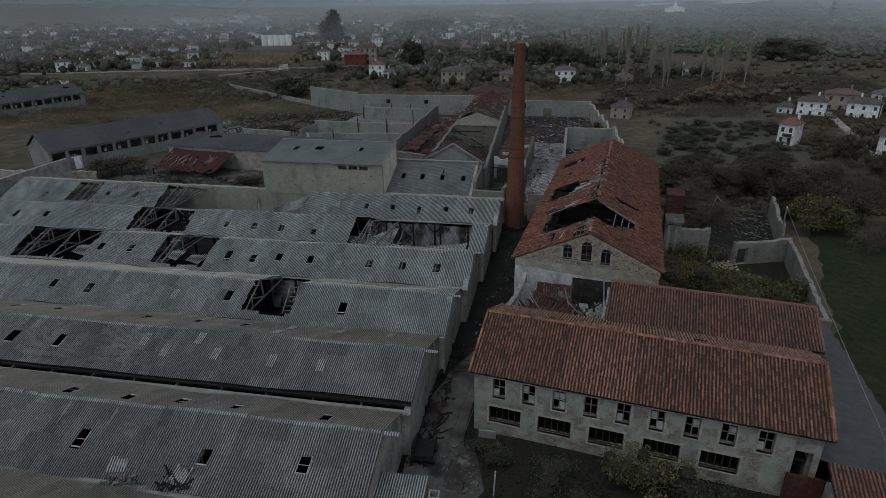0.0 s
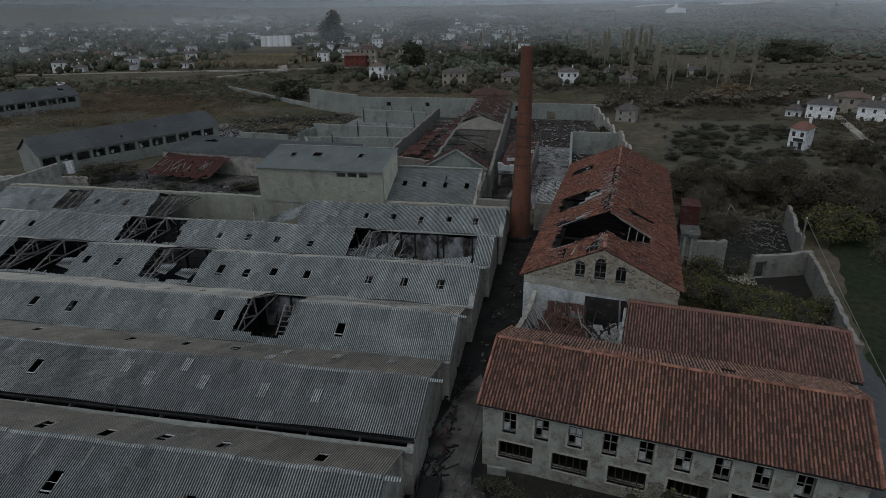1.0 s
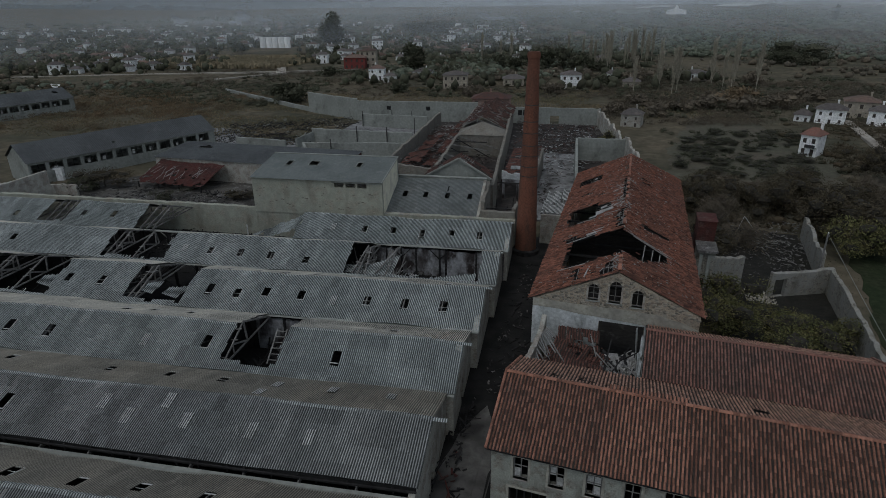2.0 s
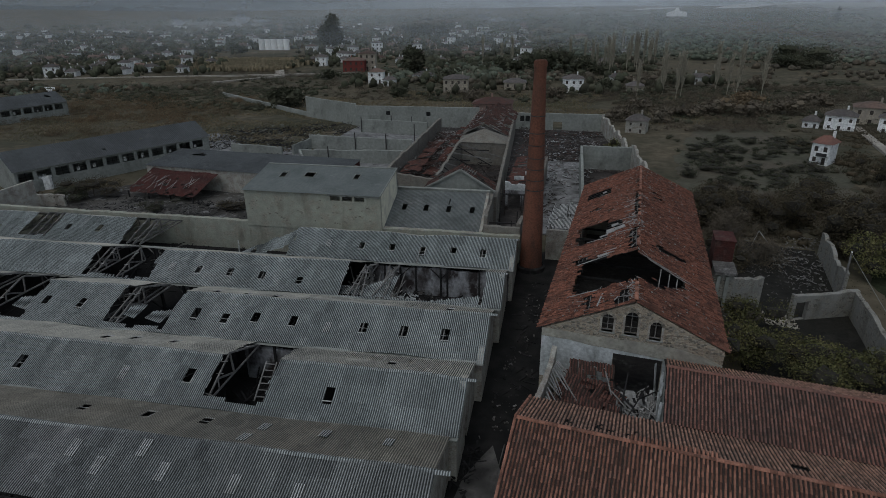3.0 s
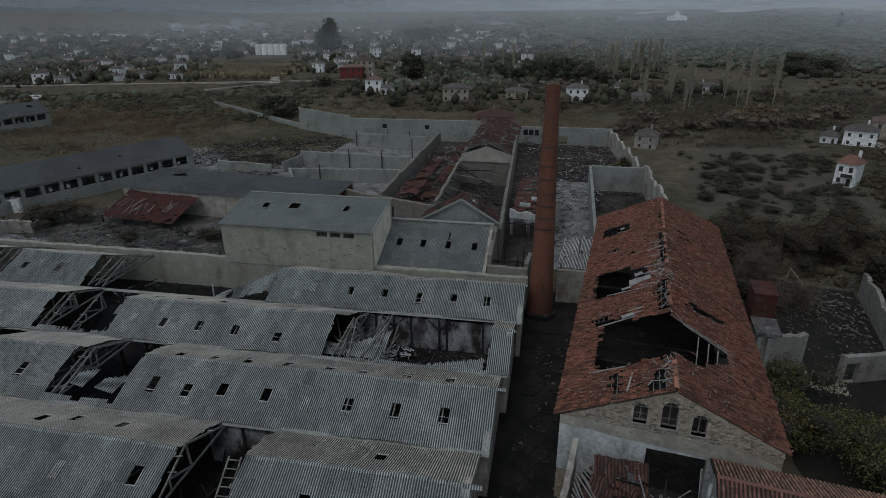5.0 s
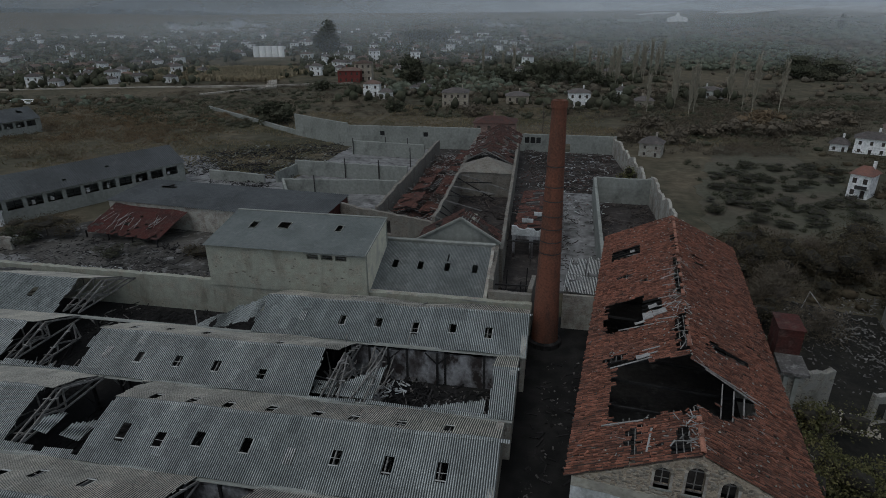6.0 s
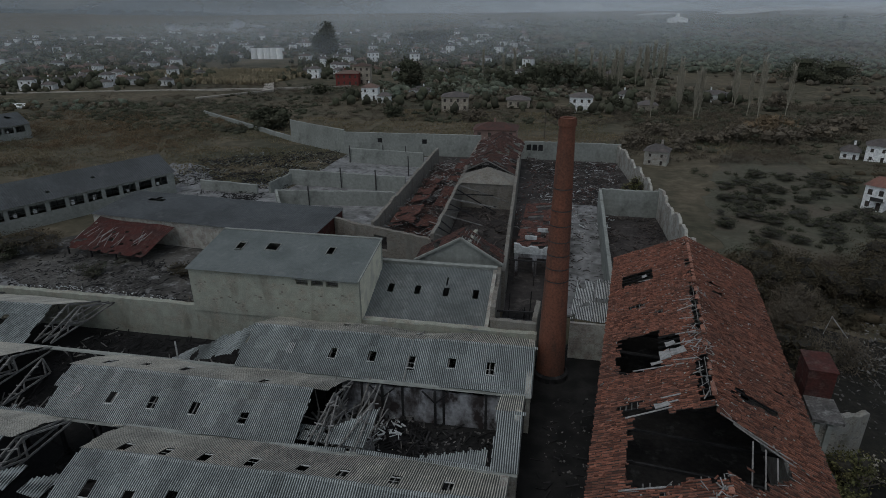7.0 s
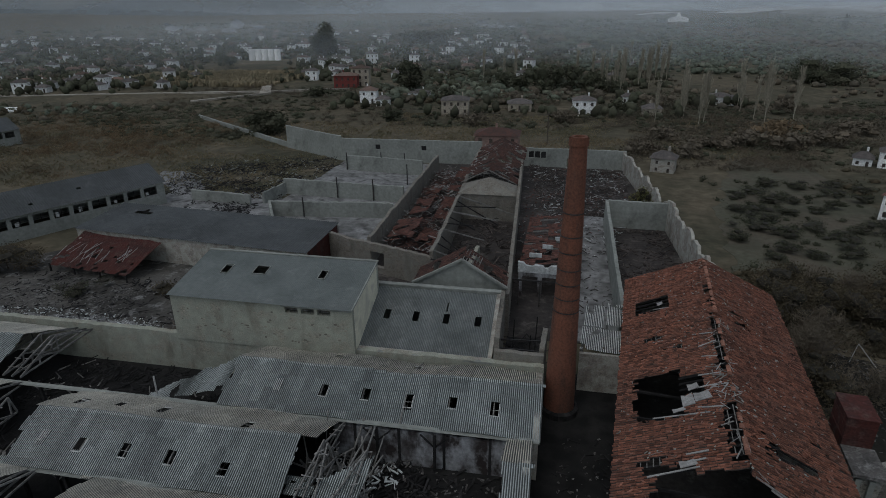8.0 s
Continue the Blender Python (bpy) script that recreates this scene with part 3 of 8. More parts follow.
def ragged(rects, lights, seed, wob=0.35):
    def gone(a, b):
        for p, q, lo, hi in rects:
            row, col = math.floor(b / 1.35), math.floor(a / (5 * PITCH))
            w = 0.7 * wob * noise.noise(Vector((row * 2.7, seed, p))) + 0.2 * wob * noise.noise(Vector((a * 4, b * 4, seed)))
            v = 1.2 * wob * noise.noise(Vector((col * 1.9, seed + 5, q))) + 0.2 * wob * noise.noise(Vector((a * 5, b * 3, seed + 1)))
            if p + w < a < q + 1.4 * w and lo + v < b < hi + v:
                return True
        for c, m in lights:
            if abs(a - c) < 0.36 and abs(b - m) < 0.64:
                return True
        return False
    return gone


PALE_FRAME = surface("pale_frame", (0.5, 0.5, 0.48), (0.36, 0.36, 0.34), big=2, fine=6, bump=0.05)


def truss(parent, x, y0, y1, material=TIMBER, tip=0.0):
    """A timber roof truss across the bay at x."""
    ym, g = (y0 + y1) / 2, Geo()
    z0, z1 = EAVE_Z - 0.12, RIDGE_Z - 0.15
    g.beam((x, y0, z0), (x, y1, z0 + tip), 0.1, 0.16)
    g.beam((x, y0, z0), (x, ym, z1), 0.1, 0.16).beam((x, y1, z0), (x, ym, z1), 0.1, 0.16)
    g.beam((x, ym, z0), (x, ym, z1), 0.1, 0.12)
    for s in (-1, 1):
        h = (y1 - y0) / 2
        g.beam((x, ym, z0 + 0.1), (x, ym + s * h * 0.5, z0 + (z1 - z0) * 0.5), 0.09, 0.1)
        g.beam((x, ym + s * h * 0.5, z0), (x, ym + s * h * 0.5, z0 + (z1 - z0) * 0.5), 0.08, 0.1)
    return part("truss", g, material, parent)


def shed(k, left):
    y0, yr, y1, xe = VALLEY[k], RIDGE[k], VALLEY[k + 1], END_X[k]
    m = pose(xe, yr, 0, 0, 0, 0.8)
    state = {3: "with one collapsed stretch", 4: "with collapsed stretches", 5: "half fallen in, trusses bare", 6: "partly roofless"}.get(k, "with small open skylights")
    th = thing("factory_shed", m, "grey corrugated cement shed bay " + state, "shed", "sheds in a row")
    a, b = y0 - yr, y1 - yr
    ls, ln = math.hypot(a, 2), math.hypot(b, 2)
    drop = 0.05
    def sag(p, q):
        return 0.24 * noise.noise(Vector(((p - left) * 0.17, k * 3.7, 0.3 * q))) - (0.25 * math.exp(-((p + left * 0 - (-left - 12.5)) / 3.0) ** 2) if k == 6 else 0)
    def shift(fn):
        return lambda p, q: fn(p + left, q)
    lift = 0.5 if k == 2 else 0.0
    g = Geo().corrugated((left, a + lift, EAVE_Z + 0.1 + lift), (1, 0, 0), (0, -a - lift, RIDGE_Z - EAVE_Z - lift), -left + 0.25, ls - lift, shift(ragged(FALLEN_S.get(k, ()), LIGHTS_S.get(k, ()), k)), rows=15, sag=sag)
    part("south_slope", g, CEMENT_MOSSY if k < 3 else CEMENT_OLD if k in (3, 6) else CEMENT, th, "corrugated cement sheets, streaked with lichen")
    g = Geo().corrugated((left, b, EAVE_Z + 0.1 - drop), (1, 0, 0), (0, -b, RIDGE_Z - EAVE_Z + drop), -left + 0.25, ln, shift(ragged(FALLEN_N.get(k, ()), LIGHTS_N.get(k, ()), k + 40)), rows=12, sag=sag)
    part("north_slope", g, CEMENT_NORTH_TAN if k < 3 else CEMENT_NORTH, th, "corrugated cement sheets, browner on the north slope")
    for rows, yy, lab in ((PALE_S.get(k, ()), a, 1), (PALE_N.get(k, ()), b, -1)):
        for c, up in rows:
            up0 = lift if yy < 0 else 0.0
            d = Vector((0, -yy - up0, 2 - up0)).normalized()
            o = Vector((round(c / PITCH) * PITCH - 2 * PITCH, yy + up0, EAVE_Z + 0.1 + up0)) + d * (up - 0.65) + Vector((0, 0, 0.045 + sag(c - left, up)))
            part("pale_sheet", Geo().corrugated(o, (1, 0, 0), d, 4 * PITCH, 1.3, rows=1), PALE_SHEET, th, "newer pale corrugated sheet")
    if lift:
        # added dark board in place of the shade under the eave
        part("gap_backing", Geo().box(left, 0, a + 0.62, a + 0.7, EAVE_Z, EAVE_Z + 0.55), DARK, th, "dark board standing in for the shaded gap under the raised eave")
        c = left
        n = 0
        while c < -0.5:
            part("gap_post", Geo().box(c, c + 0.12, a + 0.45, a + 0.6, EAVE_Z, EAVE_Z + 0.5), CHAR, th)
            n += 1
            c += 1.7 + 0.5 * math.sin(n * 2.3)
        part("eave_board", Geo().box(left, 0.1, a + 0.3, a + 0.42, EAVE_Z + 0.4, EAVE_Z + 0.5), CHAR, th)
    for rows, yy, kk in ((LIGHTS_S.get(k, ()), a, 0), (LIGHTS_N.get(k, ()), b, 1)):
        up0 = lift if yy < 0 else 0.0
        d = Vector((0, -yy - up0, 2 - up0)).normalized()
        for i, (c, up) in enumerate(rows):
            if c < -45:
                continue
            o = Vector((c, yy + up0, EAVE_Z + 0.1 + up0 - drop * kk)) + d * up + Vector((0, 0, 0.02 + sag(c - left, up)))
            g = Geo().beam(o - d * 0.6 - Vector((0.38, 0, 0)), o - d * 0.6 + Vector((0.38, 0, 0)), 0.09, 0.05)
            if (i * 7 + k) % 5 < 2:
                g.beam(o - Vector((0.36, 0, 0.04)), o + Vector((0.36, 0, -0.04)), 0.03, 0.03)
            if (i + k) % 2:
                g.beam(o + Vector((0.38, 0, 0)) - d * 0.6, o + Vector((0.38, 0, 0)) + d * 0.6, 0.05, 0.05)
            part("skylight_frame", g, PALE_FRAME, th, "pale broken skylight frame")
    # ridge cap, in lengths
    whole = lambda c: not any(p - 0.6 < c < q + 0.6 and hi > 5.3 for p, q, lo, hi in FALLEN_S.get(k, ()))
    c = left
    while c < 0:
        if whole(c + 0.6):
            z = RIDGE_Z + 0.12 + sag(c + 0.6 - left, ls)
            part("ridge_cap", Geo().prism([(-0.22, z - 0.08), (0, z + 0.03), (0.22, z - 0.08), (0.2, z - 0.1), (0, z), (-0.2, z - 0.1)], "x", c, c + 1.19), CEMENT, th)
        c += 1.2
    # end wall of plastered rubble, with a dark opening
    us = edges_for(a, b, [-0.5, 0.5], 0.5)
    e = Geo()
    for p, q in zip(us, us[1:]):
        zp, zq = (RIDGE_Z - 2 * abs(t) / (abs(a) if t < 0 else b) - 0.02 for t in (p, q))
        z0 = 2.4 if (-0.5 <= p < 0.5 and k in (2, 3)) else -0.2
        e.face((0, p, z0), (0, q, z0), (0, q, zq), (0, p, zp))
        e.face((-0.45, q, z0), (-0.45, p, z0), (-0.45, p, zp), (-0.45, q, zq))
        e.face((0, p, zp), (0, q, zq), (-0.45, q, zq), (-0.45, p, zp))
        if z0 > 0:
            e.face((0, q, z0), (0, p, z0), (-0.45, p, z0), (-0.45, q, z0))
    if k in (2, 3):
        for t in (-0.5, 0.5):
            e.face((0, t, -0.2), (0, t, 2.4), (-0.45, t, 2.4), (-0.45, t, -0.2))
    for t in (a, b):
        e.face((0.0, t, -0.2), (-0.9, t, -0.2), (-0.9, t, EAVE_Z), (0.0, t, EAVE_Z))
    part("end_wall", e, STONE_PLASTER, th, "plastered rubble end wall")
    part("gutter", Geo().prism([(a - 0.28, EAVE_Z + 0.02), (a + 0.28, EAVE_Z + 0.02), (a + 0.24, EAVE_Z + 0.1), (a, EAVE_Z + 0.04), (a - 0.24, EAVE_Z + 0.1)], "x", left, 0.1), PLASTER, th, "valley gutter")
    # posts and trusses every four metres
    c = -3.9
    while c > left:
        if not any(p < c < q for p, q, lo, hi in FALLEN_S.get(k, ())):
            truss(th, c, a + 0.05, b - 0.05, TIMBER)
        part("post", Geo().box(c - 0.12, c + 0.12, a - 0.12, a + 0.12, 0, EAVE_Z - 0.2), CHAR, th)
        c -= 3.9
    return th


for k, length in enumerate((60, 60, 66, 70, 76, 80, 80)):
    shed(k, -round(length / PITCH) * PITCH)

north_wall = ruined_wall(86, 4.6, 0.6, 0.12, 3)
w = part("yard_wall", north_wall, STONE)
w.matrix_basis = pose(-87, 90.6, 0, 0, 0, 0.4)
tagged(w, "long rubble stone wall behind the open shed bay", "wall", kind="structure")
w = part("shed_back_wall", holed_wall(0, 84, -0.2, 5, 0, 0.5, []), STONE_PLASTER)
w.matrix_basis = pose(-88.5, 19, 0, 0, 0, 90)
tagged(w, "closing rubble wall of the sheds", "wall", kind="structure")

# ---- chimney ----
def chimney():
    th = thing("chimney", pose(0.6, 91.0, 0), "tall tapering round brick factory chimney", "chimney")
    def ring(z0, r0, z1, r1, n=28, geo=None):
        g = geo or Geo()
        for i in range(n):
            a, b = 2 * math.pi * i / n, 2 * math.pi * (i + 1) / n
            g.face((r0 * math.cos(a), r0 * math.sin(a), z0), (r0 * math.cos(b), r0 * math.sin(b), z0), (r1 * math.cos(b), r1 * math.sin(b), z1), (r1 * math.cos(a), r1 * math.sin(a), z1))
        return g
    rad = lambda z: 1.5 - 0.8 * z / 27
    g = Geo()
    for i in range(54):
        ring(i * 0.5, rad(i * 0.5), i * 0.5 + 0.5, rad(i * 0.5 + 0.5), geo=g)
    ring(27, rad(27), 27, 0.45, geo=g)
    ring(27, 0.45, 24, 0.45, geo=g)
    part("shaft", g, BRICK, th)
    # added footing, coloured dark because the chimney's base lies in shade
    foot = ring(-0.2, 1.9, 0.55, 1.85)
    ring(0.55, 1.85, 0.75, 1.56, geo=foot)
    part("dark_foot", foot, CHAR, th, "added dark footing standing in for shade at the base")
    for z in (20.5, 18.4, 16.9, 15.3, 13.9, 12.5, 11.2):
        part("iron_hoop", ring(z, rad(z) + 0.03, z + 0.12, rad(z) + 0.03), STEEL, th)
    part("crown", ring(26.3, rad(26.3) + 0.1, 26.9, rad(26.9) + 0.12), BRICK, th)


chimney()

def single_tiles(slope, o, s, lo, hi, pitch=0.24, length=0.42):
    """The stretch of the roof where the tiles are laid one by one, over their pans."""
    r = random.Random(9)
    o, d, n = Vector(o), s.normalized(), Vector((1, 0, 0)).cross(s).normalized()
    arc = [(-1.0, 0.0), (-0.6, 0.8), (0.6, 0.8), (1.0, 0.0)]
    meshes = []
    for _ in range(5):
        g = Geo()
        for t, w, lift in ((0, 0.072, 0.026), (length * 1.12, 0.064, 0.014)):
            k = r.uniform(0.94, 1.06)
            g.v += [tuple(d * t + Vector((1, 0, 0)) * (p * w * k) + n * (q * w * 1.15 * k + lift)) for p, q in arc]
        g.f = [(i, i + 1, i + 5, i + 4) for i in range(3)] + [(3, 2, 1, 0)]
        me = bpy.data.meshes.new("roof_tile")
        me.from_pydata(g.v, [], g.f)
        me.materials.append(TILE)
        meshes.append(me)
    bed = Geo()
    first, last = math.ceil(lo / pitch - 0.5), math.floor(hi / pitch - 0.5)
    for c in range(first, last + 1):
        a = (c + 0.5) * pitch
        for row in range(int(math.ceil(s.length / length))):
            ob = new("roof_tile", meshes[r.randrange(5)])
            ob.parent = slope
            ob.location = o + Vector((a + r.uniform(-0.012, 0.012), 0, 0)) + d * (row * length + r.uniform(-0.03, 0.03))
            ob.rotation_euler = (0, 0, radians(r.uniform(-2.5, 2.5)))
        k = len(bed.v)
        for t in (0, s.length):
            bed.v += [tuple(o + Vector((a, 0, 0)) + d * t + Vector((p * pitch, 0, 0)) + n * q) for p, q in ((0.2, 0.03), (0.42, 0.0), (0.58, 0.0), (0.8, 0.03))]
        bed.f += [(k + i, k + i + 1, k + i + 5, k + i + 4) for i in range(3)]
    part("pan_tile_bed", bed, TILE_PAN, slope, "dark pan tiles, shade between the covers put into their colour")


# ---- two-storey front building ----
def office():
    th = thing("office_building", pose(0.9, 44.3, 0, 0, 0, -8.5), "two-storey rubble building with a red barrel-tile roof", "building")
    W0, W1, DEP = 0.5, 24.6, 9.4
    upper = [(2.0 + 2.35 * i, 3.0 + 2.35 * i, 3.45, 5.25) for i in range(9)]
    lower = [(1.75 + 3.92 * i, 4.3 + 3.92 * i, 1.1, 2.6) for i in range(5)]
    part("front_wall", holed_wall(W0, W1, -0.3, 5.85, 0, 0.55, upper + lower + [(23.1, 24.2, -0.3, 4.2)]), FACADE, th, "rubble wall with worn pale plaster")
    for x in (W0, W1 - 0.55):
        g = Geo().prism([(0.55, -0.3), (DEP, -0.3), (DEP, 6.1), (4.9, 8.3), (0.55, 6.1)], "x", x, x + 0.55)
        part("side_wall", g, FACADE, th)
    part("rear_wall", Geo().box(W0, W1, DEP, DEP + 0.5, -0.3, 6.0), FACADE, th)
    part("upper_floor", Geo().box(W0 + 0.55, W1 - 0.55, 0.55, DEP, 2.95, 3.15), CHAR, th)
    for a, b, p, q in upper:
        win = part("window", Geo().box(a, b, 0.22, 0.28, p, p + 0.07), TIMBER, th, "weathered wooden window frame, panes broken")
        part("frame", Geo().box(a, b, 0.22, 0.28, q - 0.07, q), TIMBER, win)
        for x in (a, b - 0.07):
            part("frame", Geo().box(x, x + 0.07, 0.222, 0.278, p + 0.07, q - 0.07), TIMBER, win)
        part("mullion", Geo().box((a + b) / 2 - 0.04, (a + b) / 2 + 0.04, 0.21, 0.29, p + 0.07, q - 0.07), TIMBER, win)
        part("glazing_bar", Geo().box(a + 0.07, b - 0.07, 0.225, 0.275, p + 0.95, p + 1.01), TIMBER, win)
        i = round((a - 2.0) / 2.35)
        for c, r in ((0, 0), (1, 0), (0, 1), (1, 1)):
            if (i * 5 + c * 3 + r * 7) % 4 < (2 if i in (2, 7, 8) else 1):
                x0, z0 = a + 0.08 + c * 0.46, p + 0.08 + r * 0.76
                part("pane", Geo().box(x0, x0 + 0.38, 0.24, 0.26, z0, z0 + 0.66), PALE_FRAME, win, "pale boarded pane")
        part("surround", Geo().box(a - 0.16, a, -0.03, 0.1, p - 0.1, q + 0.14).box(b, b + 0.16, -0.03, 0.1, p - 0.1, q + 0.14).box(a, b, -0.03, 0.1, q, q + 0.14).box(a, b, -0.05, 0.2, p - 0.1, p), PLASTER_CREAM, th)
    for a, b, p, q in lower:
        win = part("window", Geo().box(a, b, 0.25, 0.31, p, p + 0.08), STEEL, th, "dark steel window grid without glass")
        part("frame", Geo().box(a, b, 0.25, 0.31, q - 0.08, q), STEEL, win)
        for i in range(6):
            x = a + (b - a - 0.07) * i / 5
            part("bar", Geo().box(x, x + 0.07, 0.252, 0.308, p + 0.08, q - 0.08), STEEL, win)
        part("surround", Geo().box(a - 0.18, a, -0.03, 0.1, p - 0.12, q + 0.16).box(b, b + 0.18, -0.03, 0.1, p - 0.12, q + 0.16).box(a, b, -0.03, 0.1, q, q + 0.16).box(a, b, -0.06, 0.2, p - 0.12, p), PLASTER_CREAM, th)
    sl = Vector((0, 5.3, 2.6))
    gone = lambda a, b: noise.noise(Vector((a * 0.9, b * 0.9, 2))) > 0.78 or SINGLE[0] < a < SINGLE[1]
    SINGLE = (7.1, 12.3)
    slope = tiled("south_slope", th, TILE, "red barrel tiles, mossy and uneven", (0.1, -0.4, 5.75), (1, 0, 0), sl, 25.0, sl.length, gone, seed=1)
    single_tiles(slope, (0.1, -0.4, 5.75), sl, *SINGLE)
    sn = Vector((0, -5.1, 2.0))
    hole = lambda a, b: (abs(a - (25.1 - 17.0)) < 0.5 and abs(b - 3.6) < 0.35) or noise.noise(Vector((a * 0.9, b * 0.9, 9))) > 0.8 or ((a > 17 and a < 23.5) and b > 3.6 + 0.8 * noise.noise(Vector((a, 3, 1))) and b < 4.6 and noise.noise(Vector((a * 1.5, b, 5))) > 0.25)
    tiled("north_slope", th, TILE_NORTH, "paler red barrel tiles, some broken along the ridge", (25.1, 10.0, 6.35), (-1, 0, 0), sn, 25.0, sn.length, hole, seed=2)
    part("roof_deck", Geo().prism([(-0.35, 5.66), (4.9, 8.24), (10.0, 6.26), (10.0, 6.2), (4.9, 8.16), (-0.35, 5.6)], "x", 0.15, 25.05), CHAR, th, "dark boarding under the tiles")
    for i in range(62):
        x = 0.15 + i * 0.4
        part("ridge_tile", Geo().prism([(4.9 + 0.16 * math.cos(t), 8.36 + 0.1 * math.sin(t) + 0.02 * noise.noise(Vector((x, 0, 0)))) for t in (0, 0.8, 1.57, 2.34, math.pi)], "x", x, x + 0.44), TILE, th)
    return th


office_block = office()

def verge_tiles(parent, x, run, material):
    """Barrel tiles bedded along the end of a roof, one behind the other."""
    for (y0, z0), (y1, z1) in zip(run, run[1:]):
        n = max(1, round(math.hypot(y1 - y0, z1 - z0) / 0.4))
        for i in range(n):
            f, g = i / n, (i + 1.08) / n
            a, b = Vector((x, y0 + (y1 - y0) * f, z0 + (z1 - z0) * f)), Vector((x, y0 + (y1 - y0) * g, z0 + (z1 - z0) * g + 0.02))
            tile = Geo()
            for c, r in ((a, 0.105), (b, 0.095)):
                tile.v += [(c.x + r * math.cos(t), c.y, c.z + 0.05 + r * 0.9 * math.sin(t)) for t in (-0.5, 0.6, 1.57, 2.54, 3.64)]
            tile.f = [(k, k + 1, k + 6, k + 5) for k in range(4)] + [(4, 3, 2, 1, 0)]
            part("verge_tile", tile, material, parent)


verge_tiles(office_block, 25.05, [(-0.4, 5.8), (4.9, 8.4), (10.0, 6.4)], TILE)
verge_tiles(office_block, 0.2, [(-0.4, 5.8), (4.9, 8.4), (10.0, 6.4)], TILE)


def lean_to():
    th = thing("lean_to", pose(0.9, 44.3, 0, 0, 0, -8.5), "long lean-to with a dark ribbed sheet roof", "building")
    s = Vector((6.8, 0, -0.75))
    part("roof", Geo().corrugated((24.65, 0.1, 3.75), (0, 1, 0), s, 20.2, s.length, lambda a, b: b > 6.7 - 0.0875 * a, amp=0.03, rows=40), FELT_OLD, th, "dark grey ribbed sheets")
    standing_wall("east_wall", (31.0, 0.3), (29.3, 20.1), 2.7, STONE_DULL, 0.05, 81, 0.35, parent=th)
    standing_wall("north_wall", (26.2, 20.4), (29.4, 20.3), 4.3, STONE_DULL, 0.3, 82, 0.4, parent=th, label="pale rubble wall above the lean-to")


# rear range behind the front building
def rear_range():
    th = thing("rear_range", pose(0.9, 44.3, 0, 0, 0, -8.5), "lower tiled range, its west bay fallen in", "building")
    s = Vector((0, 4.9, 1.5))
    tiled("south_slope", th, TILE_DARK, "dark red barrel tiles, partly lichened", (9.4, 9.9, 6.45), (1, 0, 0), s, 16.9, s.length, lambda a, b: noise.noise(Vector((a, b, 4))) > 0.82, seed=3)
    n = Vector((0, -3.4, 1.4))
    tiled("north_slope", th, TILE_NORTH, "paler barrel tiles", (26.3, 18.2, 6.5), (-1, 0, 0), n, 16.9, n.length, seed=4)
    part("roof_deck", Geo().prism([(9.9, 6.38), (14.8, 7.84), (18.2, 6.45), (18.2, 6.38), (14.8, 7.76), (9.9, 6.3)], "x", 9.4, 26.3), CHAR, th)
    for i in range(42):
        x = 9.4 + i * 0.4
        part("ridge_tile", Geo().prism([(14.8 + 0.16 * math.cos(t), 7.98 + 0.1 * math.sin(t)) for t in (0, 0.8, 1.57, 2.34, math.pi)], "x", x, x + 0.44), TILE_DARK, th)
    part("east_wall", Geo().prism([(9.9, -0.3), (18.2, -0.3), (18.2, 6.3), (14.8, 7.7), (9.9, 6.0)], "x", 25.6, 26.1), STONE_PLASTER, th)
    part("north_wall", Geo().box(15.4, 25.6, 17.7, 18.2, -0.3, 6.3), STONE, th)
    part("partition", Geo().prism([(9.9, -0.3), (15.4, -0.3), (15.4, 7.6), (14.8, 7.7), (9.9, 6.0)], "x", 9.4, 9.8), PLASTER, th, "pale plastered partition at the fallen bay")
    g = ruined_wall(7.4, 6.5, 0.4, 0.6, 9)
    w = part("west_wall", g, STONE_PLASTER, th)
    w.matrix_basis = pose(0.9, 9.9, 0, 0, 0, 90)
    return th


verge_tiles(rear_range(), 26.25, [(9.9, 6.5), (14.8, 8.0), (18.2, 6.6)], TILE_DARK)

# ---- the long tiled hall ----
HALL_ARCHES = [(4.75, 5.65, 8.15, 9.75), (6.55, 7.55, 8.1, 10.2), (8.5, 9.4, 7.95, 9.6)]


